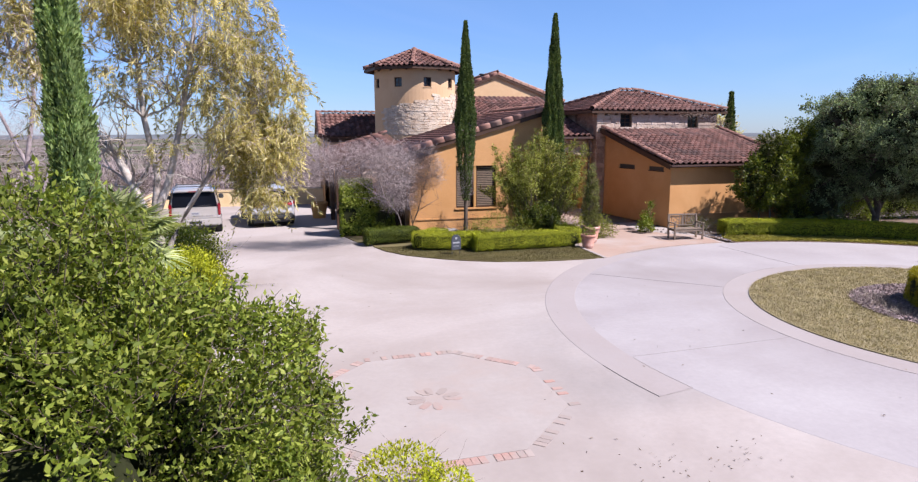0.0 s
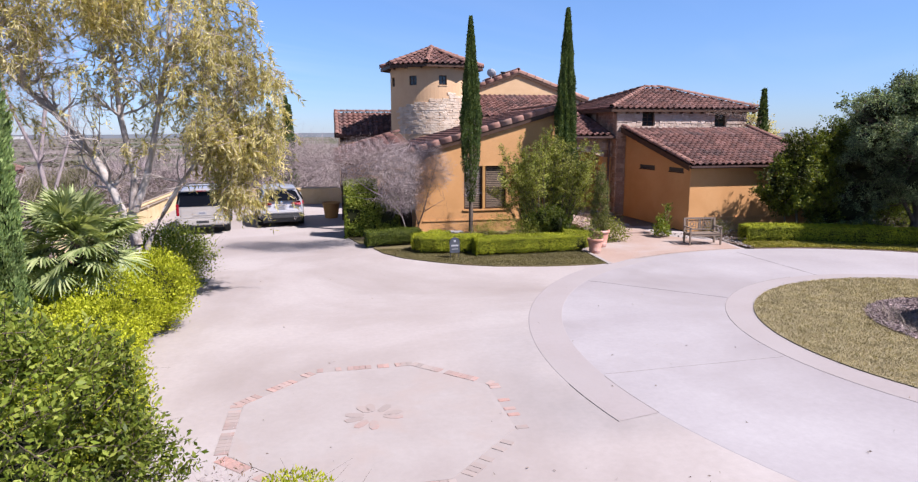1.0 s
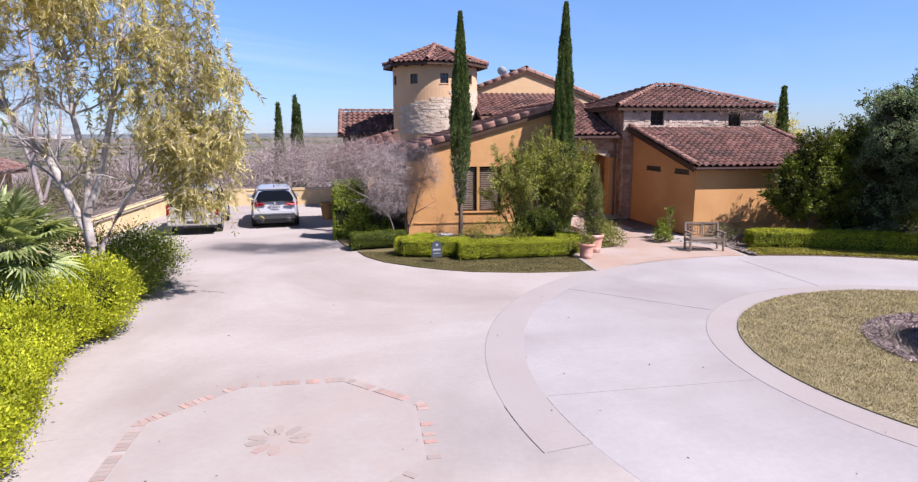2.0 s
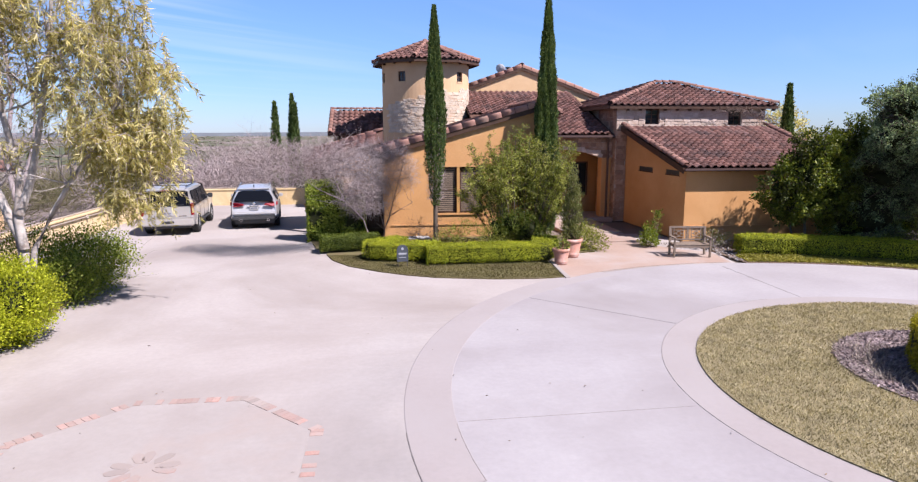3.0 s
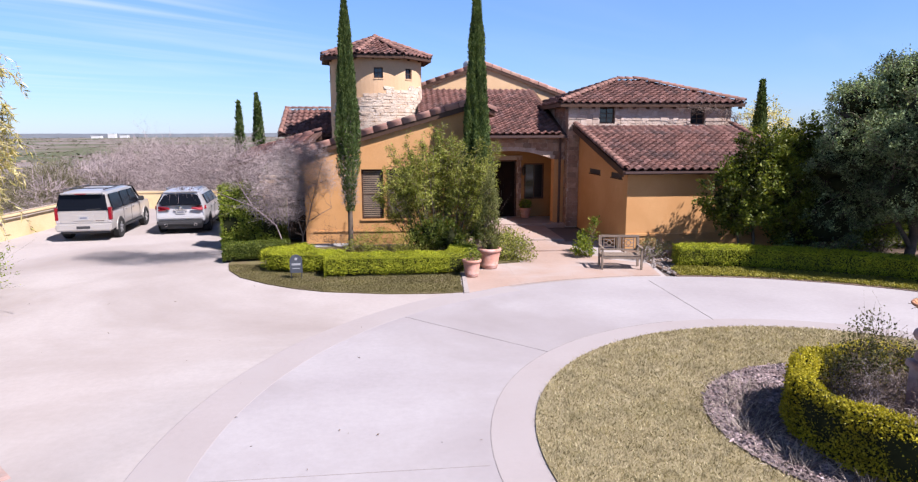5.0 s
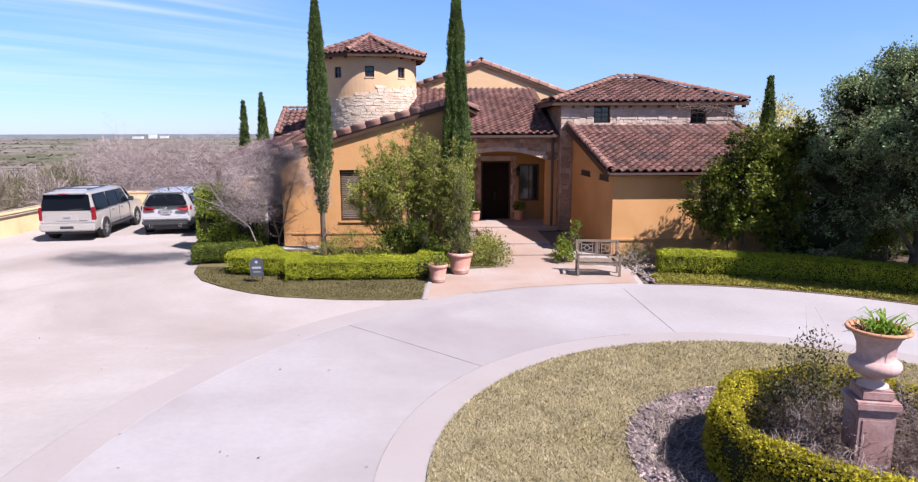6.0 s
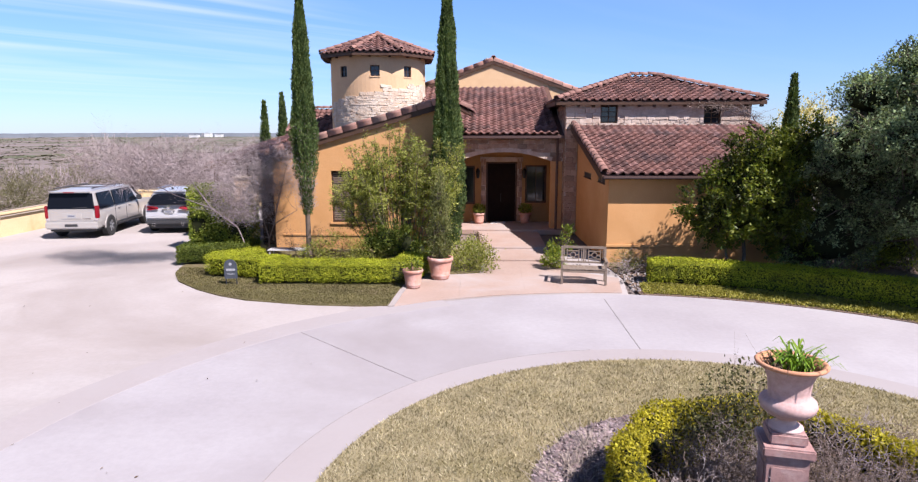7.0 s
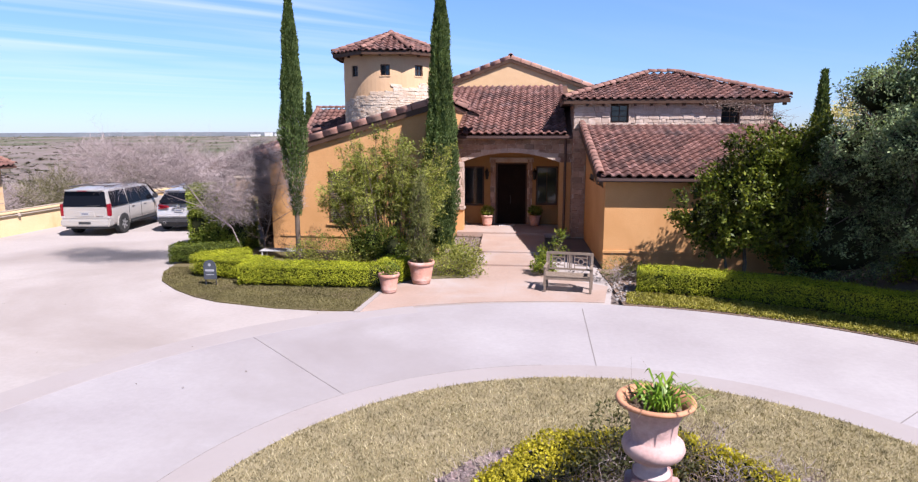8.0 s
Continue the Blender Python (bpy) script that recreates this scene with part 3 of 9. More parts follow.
def build_paving():
    apron = LEFT_EDGE + [(-9.75, 41.0), (-0.6, 41.0), (-0.6, 30.2), (2.0, 28.4), (12.9, 28.4), (13.2, 24.0), (13.0, 22.4), (14.0, 22.2), (14.0, -6)]
    sheet("driveway", apron, 0.0, M_APRON, "pale warm concrete driveway and parking court", "driveway")
    # the turning circle, with its two tinted bands
    ring_sheet("drive_circle", ISLE, 5.62, 9.35, 0, 360, 0.004, M_CONCRETE, "pale grey concrete circular drive", "driveway")
    ring_sheet("inner_band", ISLE, 5.0, 5.615, 0, 360, 0.006, M_BAND, "pinkish tinted concrete border round the turf island", "driveway")
    ring_sheet("outer_band", ISLE, 9.335, 10.06, 114, BAND_END, 0.0065, M_BAND, "pinkish tinted concrete border band across the drive", "driveway")
    ring_sheet("outer_shoulder", ISLE, 9.335, 9.75, -120, 114.5, 0.0055, M_CONCRETE, "pale concrete drive edge beside the planting", "driveway")
    # saw joints: narrow dark strips along radii and circles
    for name, r0, r1, ang in (("joint", 5.62, 9.3, 136.7), ("joint", 5.62, 9.3, 90.3), ("joint", 5.62, 9.6, 43.5), ("joint", 5.62, 9.6, -1.5)):
        d = Vector((math.cos(radians(ang)), math.sin(radians(ang)), 0))
        tagged(part(name, bar(ISLE + d * r0 + Vector((0, 0, 0.0015)), ISLE + d * r1 + Vector((0, 0, 0.0015)), 0.016, 0.013), M_JOINT, None), "narrow saw-cut joint in the concrete drive", "joint", kind="structure")
    d = Vector((math.cos(radians(181.6)), math.sin(radians(181.6)), 0))
    tagged(part("joint", bar(ISLE + d * 5.7 + Vector((0, 0, 0.001)), ISLE + d * 9.3 + Vector((0, 0, 0.001)), 0.014, 0.012), M_JOINT_PALE, None), "worn, nearly filled joint in the concrete drive", "joint", kind="structure")
    for r, a0, a1, mat in ((5.62, 100, 262, M_JOINT_PALE), (10.07, 183, BAND_END, M_JOINT), (9.34, 182, BAND_END, M_JOINT_PALE)):
        ring_sheet("joint", ISLE, r - 0.005, r + 0.005, a0, a1, 0.0095, mat, "narrow joint beside the tinted band", "joint", thick=0.008, skirt=0.0)


def build_medallion():
    """An octagon of soldier bricks with a brick star at its middle."""
    c = Vector((-0.97, 11.51, 0))
    med = tagged(part("medallion", prism_z([(c.x + 2.09 * math.cos(radians(22.5 + 45 * k)), c.y + 2.09 * math.sin(radians(22.5 + 45 * k))) for k in range(8)], 0.0, 0.006), M_MEDAL, None), "eight-sided brick medallion set in the drive", "paving", kind="structure")
    bm = box_bm(-0.0505, 0.0505, -0.09, 0.09, 0, 0.012, bevel=0.003)
    me = bpy.data.meshes.new("brick")
    bm.to_mesh(me); bm.free()
    me.materials.append(M_BRICK)
    rng = np.random.default_rng(4)
    R = 2.2
    for k in range(8):
        p, q = [c + Vector((R * math.cos(radians(22.5 + 45 * j)), R * math.sin(radians(22.5 + 45 * j)), 0)) for j in (k, k + 1)]
        d = (q - p)
        n = int(d.length / 0.105)
        for i in range(n):
            if rng.random() < 0.10 or math.sin(k * 2.3 + i * 0.9) > 0.82:
                continue
            side = math.degrees(math.atan2((p + d * (i + 0.5) / n - c).y, (p + d * (i + 0.5) / n - c).x))
            if -55 < side < 20 and rng.random() < 0.6:      # buried under a skim of cement
                continue
            o = new("brick", me)
            o.parent = med
            x = p + d * (i + 0.5) / n
            o.matrix_basis = pose(x.x, x.y, -0.0045 + rng.uniform(0, 0.0015), 0, 0, math.degrees(math.atan2(d.y, d.x)) + rng.normal() * 1.2)
    petal = bmesh.new()
    pts = [(0.02, 0.14), (0.065, 0.22), (0.07, 0.37), (0.03, 0.44), (-0.045, 0.42), (-0.07, 0.35), (-0.06, 0.2)]
    prism(petal, pts, lambda u, v: (u, v, 0), lambda u, v: (u, v, 0.012))
    mp = bpy.data.meshes.new("brick")
    bmesh.ops.recalc_face_normals(petal, faces=petal.faces)
    petal.to_mesh(mp); petal.free()
    mp.materials.append(M_BRICK)
    for i in (0, 1, 2, 3, 4, 5, 7, 8, 9):
        o = new("brick", mp)
        o.parent = med
        o.matrix_basis = pose(c.x, c.y, 0.0, 0, 0, 36 * i + rng.normal() * 5)


def inside(poly, x, y):
    """Which of the points lie inside an outline."""
    hit = np.zeros(len(x), bool)
    for (x0, y0), (x1, y1) in zip(poly, poly[1:] + poly[:1]):
        s = (y0 > y) != (y1 > y)
        hit ^= s & (x < (x1 - x0) * (y - y0) / (y1 - y0 + 1e-12) + x0)
    return hit


MULCH_C, MULCH_R = (12.27, 12.98), 2.38


def build_turf():
    rng = np.random.default_rng(11)
    isle = arc(ISLE, 5.0, 0, 360, 96)[:-1]
    sheet("turf_island", isle, 0.026, M_TURF, "round island of dormant straw-coloured turf", "lawn", 0.09)
    n = 150000
    a, r = rng.uniform(0, 2 * np.pi, n), 4.99 * np.sqrt(rng.random(n))
    x, y = ISLE.x + r * np.cos(a), ISLE.y + r * np.sin(a)
    k = (np.hypot(x - MULCH_C[0], y - MULCH_C[1]) > MULCH_R - 0.03) & (y > 6.5)
    P = np.stack([x[k], y[k], np.full(k.sum(), 0.022)], 1)
    tagged(link_mesh("dry_grass", fast_mesh("dry_grass", *blade_arrays(rng, P, 0.045, 0.012, 0.7)), M_BLADE), "short straw-coloured winter grass on the island", "grass", kind="stuff")
    ring_pts = arc(MULCH_C, MULCH_R, 0, 360, 64)[:-1]
    sheet("mulch_bed", ring_pts, 0.05, M_MULCH, "round bed of purplish brown bark mulch", "mulch", 0.04)
    n = 26000
    a, r = rng.uniform(0, 2 * np.pi, n), MULCH_R * np.sqrt(rng.random(n))
    P = np.stack([MULCH_C[0] + r * np.cos(a), MULCH_C[1] + r * np.sin(a), np.full(n, 0.055)], 1)
    W = unit_rows(rng.normal(size=(n, 3)) * [1, 1, 0.25])
    tagged(link_mesh("bark_chips", fast_mesh("bark_chips", *leaf_arrays(rng, P, W, rng.uniform(0.03, 0.08, n), 0.5, 0.1)), M_CHIP), "loose purplish brown bark chips", "mulch", kind="stuff")
    # front lawn with the planting bed behind it
    sheet("front_lawn", LAWN, 0.03, M_LAWN, "narrow curved lawn before the clipped hedges", "lawn", 0.08)
    n = 75000
    x, y = rng.uniform(0, 7.4, n), rng.uniform(20.9, 26, n)
    k = inside(LAWN, x, y) & (y < 25.0)
    P = np.stack([x[k], y[k], np.full(k.sum(), 0.028)], 1)
    tagged(link_mesh("lawn_grass", fast_mesh("lawn_grass", *blade_arrays(rng, P, 0.036, 0.014, 0.8)), M_BLADE_GREEN), "short dull green and brown lawn grass", "grass", kind="stuff")
    sheet("left_bed", [(-2.5, -6), (-3.1, 4.0), (-3.8, 8.0), (-4.8, 11.0), (-5.3, 12.2), (-5.8, 13.6), (-5.8, 15.1), (-5.5, 16.0), (-5.2, 17.2), (-5.5, 19.0), (-5.8, 21.5), (-5.8, 22.6), (-6.6, 24.4), (-9.75, 26.1), (-22, 26.1), (-22, -6)], 0.025, M_SOIL, "brown soil of the planting bed along the drive", "soil", 0.06)
    sheet("right_bed", arc(ISLE, 9.75, 84.5, -40, 44) + [(30, 6), (30, 26.3), (13.0, 26.3), (13.2, 24.3)], 0.025, M_SOIL, "brown soil of the bed before the low wing", "soil", 0.06)
    # leaf litter and dust on the near drive
    n = 120
    P = np.stack([rng.uniform(-3.5, 8, n), rng.uniform(7.5, 24, n), np.full(n, 0.017)], 1)
    k = rng.random(n) < np.clip(1.6 - P[:, 1] / 14, 0.08, 1)
    P = np.vstack([P[k], np.stack([rng.normal(1.7, 0.75, 70), rng.normal(8.6, 0.35, 70), np.full(70, 0.017)], 1)])
    W = unit_rows(rng.normal(size=(len(P), 3)) * [1, 1, 0.15])
    tagged(link_mesh("leaf_litter", fast_mesh("leaf_litter", *leaf_arrays(rng, P, W, rng.uniform(0.02, 0.06, len(P)), 0.4, 0.3)), M_LF_DRY), "scattered dry brown leaves on the drive", "leaves", kind="stuff")


def clip_box(poly, x0, x1, y0, y1):
    """The part of an outline that lies in a rectangle."""
    for ax, lim, sg in ((0, x0, 1), (0, x1, -1), (1, y0, 1), (1, y1, -1)):
        out = []
        for p, q in zip(poly, poly[1:] + poly[:1]):
            a, b = (p[ax] - lim) * sg, (q[ax] - lim) * sg
            if a >= 0:
                out.append(p)
            if a * b < 0:
                f = a / (a - b)
                out.append((p[0] + (q[0] - p[0]) * f, p[1] + (q[1] - p[1]) * f))
        poly = out
        if len(poly) < 3:
            return []
    return poly


def build_walkway():
    """Salmon paving from the drive to the porch: broad slabs, closely jointed, and three low steps."""
    fan = [(7.22, 21.0)] + arc(ISLE, 9.9, 116, 87, 12) + [(13.1, 24.15), (12.15, 24.85), (11.5, 26.2), (11.45, 32.0), (9.05, 32.0), (9.36, 25.6), (9.3, 24.7), (7.8, 24.25), (7.3, 23.25)]
    walk_ob = tagged(part("walkway", prism_z(fan, -0.03, 0.004), M_WALK, None), "salmon-pink paved walk from the drive to the porch", "walkway", kind="structure")
    rows = [20.5, 22.6, 24.5, 26.4, 28.3, 30.2, 32.0]
    rng = np.random.default_rng(8)
    for j, (y0, y1) in enumerate(zip(rows, rows[1:])):
        step = (0.0, 0.0, 0.0, 0.05, 0.10, 0.10)[j]
        xs = [6.8, 8.7, 10.4, 12.0, 13.4] if j < 3 else [8.8, 11.6]
        for x0, x1 in zip(xs, xs[1:]):
            c = clip_box(fan, x0 + 0.0008, x1 - 0.0008, y0, y1)
            if len(c) > 2:
                part("slab", prism_z(c, -0.02, 0.014 + step + rng.uniform(0, 0.001)), M_WALK, walk_ob)
    part("porch_floor", box_bm(8.0, 12.42, 31.98, 34.45, -0.02, 0.175, bevel=0.01), M_WALK, walk_ob)
    # pale kerb between lawn and walk
    part("kerb", prism_z([(7.08, 20.95), (7.22, 20.98), (7.27, 22.2), (7.32, 23.25), (7.21, 23.25), (7.15, 22.2)], -0.02, 0.04), M_APRON, walk_ob, "pale concrete kerb")


build_ground()
build_paving()
build_medallion()
build_turf()
build_walkway()

# ---- the house ----
house = thing("house", "ochre stucco villa with a round stone tower and clay tile roofs", "house")


def tile_mesh(width=0.30, length=0.44):
    """One S-shaped clay tile: a pan and a barrel, thick at its lower end."""
    prof = [(0.0, 0.022), (0.045, 0.006), (0.095, 0.006), (0.130, 0.036), (0.165, 0.066), (0.215, 0.082), (0.265, 0.066), (0.30, 0.022)]
    k = width / 0.30
    n = len(prof)
    V = [(x * k, 0.0, z + 0.046) for x, z in prof] + [(x * k, length, z + 0.0) for x, z in prof] + [(x * k, 0.004, z + 0.006) for x, z in prof]
    F = [(i, i + 1, n + i + 1, n + i) for i in range(n - 1)] + [(2 * n + i, 2 * n + i + 1, i + 1, i) for i in range(n - 1)]
    return np.array(V), np.array(F)


TILE_V, TILE_F = tile_mesh()
TILE_ME = fast_mesh("tile", TILE_V, TILE_F)
TILE_ME.materials.append(M_TILE)
TILE_ME.polygons.foreach_set("use_smooth", [True] * (len(TILE_F) // 2) + [False] * (len(TILE_F) - len(TILE_F) // 2))


def cap_mesh():
    """One ridge or hip cap: a half round, wider at one end."""
    n = 8
    V, F = [], []
    for y, r, dz in ((0.0, 0.135, 0.02), (0.42, 0.115, 0.0), (0.0, 0.112, 0.02)):
        for i in range(n + 1):
            a = math.pi * i / n
            V.append((r * math.cos(a), y, r * math.sin(a) * 0.9 + dz))
    for i in range(n):
        F.append((i, i + 1, n + 2 + i, n + 1 + i))
        F.append((2 * n + 2 + i, 2 * n + 3 + i, i + 1, i))
    return np.array(V), np.array(F)


CAP_ME = fast_mesh("cap_tile", *cap_mesh())
CAP_ME.materials.append(M_TILE_CAP)


def verge_mesh():
    """One long barrel tile of a verge, almost straight, open to its lower end."""
    n = 9
    V, F = [], []
    for y, r, dz in ((0.0, 0.125, 0.006), (0.50, 0.122, 0.0), (0.0, 0.105, 0.006)):
        for i in range(n + 1):
            a = math.pi * (1.22 * i / n - 0.11)
            ca, sa = math.cos(a), math.sin(a)
            V.append((r * math.copysign(abs(ca) ** 0.55, ca), y, r * math.copysign(abs(sa) ** 0.55, sa) * 0.82 + dz))
    for i in range(n):
        F.append((i, i + 1, n + 2 + i, n + 1 + i))
        F.append((2 * n + 2 + i, 2 * n + 3 + i, i + 1, i))
    return np.array(V), np.array(F)


VERGE_ME = fast_mesh("cap_tile", *verge_mesh())
VERGE_ME.materials.append(M_TILE_VERGE)
VERGE_ME.polygons.foreach_set("use_smooth", [i % 2 == 0 for i in range(len(VERGE_ME.polygons))])


def tile_slope(roof, origin, u, v, keep, cols, rows, step=0.36, singles=300, width=0.30):
    """Tiles over a slope. u along the eave, v up the slope, keep(a, b) says whether a place belongs to it.
    The first rows from the eave are pieces of their own, the rest are joined."""
    origin, u, v = Vector(origin), Vector(u).normalized(), Vector(v).normalized()
    n = u.cross(v)
    rng = np.random.default_rng(int(abs(origin.x * 31 + origin.y * 17) * 10) + 1)
    spots = [(i * width, j * step) for j in range(rows) for i in range(cols) if keep((i + 0.5) * width, (j + 0.5) * step)]
    rest = []
    for k, (a, b) in enumerate(spots):
        p = origin + u * a + v * b + n * rng.uniform(0, 0.008)
        t = rng.normal() * 0.012
        uu = u * math.cos(t) + v * math.sin(t)
        vv = v * math.cos(t) - u * math.sin(t)
        if k < singles:
            o = new("tile", TILE_ME)
            o.parent = roof
            o.matrix_basis = Matrix(((uu.x, vv.x, n.x, p.x), (uu.y, vv.y, n.y, p.y), (uu.z, vv.z, n.z, p.z), (0, 0, 0, 1)))
        else:
            rest.append((np.array(p) + TILE_V[:, :1] * np.array(uu) + TILE_V[:, 1:2] * np.array(vv) + TILE_V[:, 2:] * np.array(n), TILE_F))
    if rest:
        tagged(link_mesh("upper_tiles", fast_mesh("upper_tiles", *join_arrays(rest)), M_TILE_STUFF, roof), kind="stuff")


def cap_row(roof, p, q, step=0.36, up=(0, 0, 1), scale=1.0, name="cap_tile", me=None):
    """Cap tiles laid along a ridge, hip or verge, from its low end p to q."""
    p, q = Vector(p), Vector(q)
    v = (q - p).normalized()
    u = v.cross(Vector(up)).normalized()
    n = u.cross(v)
    rng = np.random.default_rng(int(abs(p.x * 13 + p.y * 7 + q.z * 5) * 10) + 3)
    count = max(1, int((q - p).length / step))
    for i in range(count):
        s = p + v * (i * (q - p).length / count) + n * rng.uniform(-0.006, 0.006)
        o = new(name, me or CAP_ME)
        o.parent = roof
        t = rng.normal() * 0.015
        uu = (u * math.cos(t) + v * math.sin(t)) * scale
        vv = v * math.cos(t) - u * math.sin(t)
        nn = n * scale
        o.matrix_basis = Matrix(((uu.x, vv.x, nn.x, s.x), (uu.y, vv.y, nn.y, s.y), (uu.z, vv.z, nn.z, s.z), (0, 0, 0, 1)))


def stone_meshes(count=8, material=None, rough=0.035):
    """A handful of rough hewn stones, one unit long, high and deep."""
    rng = np.random.default_rng(21)
    out = []
    for i in range(count):
        bm = box_bm(-0.5, 0.5, -0.5, 0.5, -0.5, 0.5)
        bmesh.ops.bevel(bm, geom=list(bm.edges), offset=0.09, segments=1, affect="EDGES")
        for v in bm.verts:
            v.co += Vector(rng.normal(size=3)) * rough
        me = bpy.data.meshes.new("stone")
        bmesh.ops.recalc_face_normals(bm, faces=bm.faces)
        bm.to_mesh(me); bm.free()
        me.materials.append(material or M_STONE)
        out.append(me)
    return out


STONES = stone_meshes()
PALE_STONES = stone_meshes(10, M_STONE_PALE, 0.055)
SHADED_STONES = stone_meshes(8, M_STONE_SHADED, 0.045)


def stone_face(wall, origin, u, out, width, height, keep=None, course=(0.15, 0.27), length=(0.22, 0.55), depth=0.055, seed=0, stones=None):
    """Coursed rubble on a wall face: u along it, out away from it."""
    rng = np.random.default_rng(seed)
    origin, u, out = Vector(origin), Vector(u).normalized(), Vector(out).normalized()
    z = 0.0
    while z < height - 0.05:
        h = min(rng.uniform(*course), height - z)
        a = -rng.uniform(0, 0.2)
        while a < width:
            l = rng.uniform(*length)
            b0, b1 = max(a, 0), min(a + l, width)
            a += l
            if b1 - b0 < 0.06 or (keep and not keep((b0 + b1) / 2, z + h / 2)):
                continue
            c = origin + u * ((b0 + b1) / 2) + Vector((0, 0, z + h / 2)) + out * (rng.uniform(-0.012, 0.02))
            o = new("stone", (stones or STONES)[rng.integers(len(STONES))])
            o.parent = wall
            w, d, hh = (b1 - b0) - 0.010, depth, h - 0.008
            tip = rng.normal() * 0.02
            o.matrix_basis = Matrix(((u.x * w, -out.x * d, -u.x * tip * hh, c.x), (u.y * w, -out.y * d, -u.y * tip * hh, c.y), (tip * w, 0, hh, c.z), (0, 0, 0, 1)))
        z += h


def window(parent, x0, x1, z0, z1, y, depth=0.12, rim=0.06, bars=1, rails=1, blind=False, m=None, material=None):
    """A window in a wall that faces -y: rim, glazing bars and panes, as a part of the house."""
    w = part("window", box_bm(x0, x1, y + depth, y + depth + 0.02, z0, z1), M_BLACK, parent, m=m)
    mat = material or M_TIMBER
    for a, b, c, d in ((x0, x0 + rim, z0, z1), (x1 - rim, x1, z0, z1), (x0 + rim, x1 - rim, z0, z0 + rim), (x0 + rim, x1 - rim, z1 - rim, z1)):
        part("frame", box_bm(a, b, y + depth - 0.07, y + depth, c, d, bevel=0.006), mat, w, m=m)
    ix0, ix1, iz0, iz1 = x0 + rim, x1 - rim, z0 + rim, z1 - rim
    for i in range(bars + 1):
        for j in range(rails + 1):
            a, b = ix0 + (ix1 - ix0) * i / (bars + 1), ix0 + (ix1 - ix0) * (i + 1) / (bars + 1)
            c, d = iz0 + (iz1 - iz0) * j / (rails + 1), iz0 + (iz1 - iz0) * (j + 1) / (rails + 1)
            part("pane", box_bm(a + 0.01, b - 0.01, y + depth - 0.028, y + depth - 0.02, c + 0.01, d - 0.01), M_WINDOW, w, m=m)
    for i in range(1, bars + 1):
        a = ix0 + (ix1 - ix0) * i / (bars + 1)
        part("glazing_bar", box_bm(a - 0.014, a + 0.014, y + depth - 0.055, y + depth - 0.015, iz0, iz1), mat, w, m=m)
    for j in range(1, rails + 1):
        c = iz0 + (iz1 - iz0) * j / (rails + 1)
        part("glazing_bar", box_bm(ix0, ix1, y + depth - 0.058, y + depth - 0.018, c - 0.014, c + 0.014), mat, w, m=m)
    if blind:
        n = int((iz1 - iz0) / 0.075)
        for i in range(n):
            z = iz0 + (i + 0.5) * (iz1 - iz0) / n
            part("slat", bar((ix0, y + depth - 0.04, z), (ix1, y + depth - 0.04, z), 0.012, 0.05), M_BLIND, w, m=m)
    return w


def sloped(x, a=2.72, k=0.285):
    return a + k * x


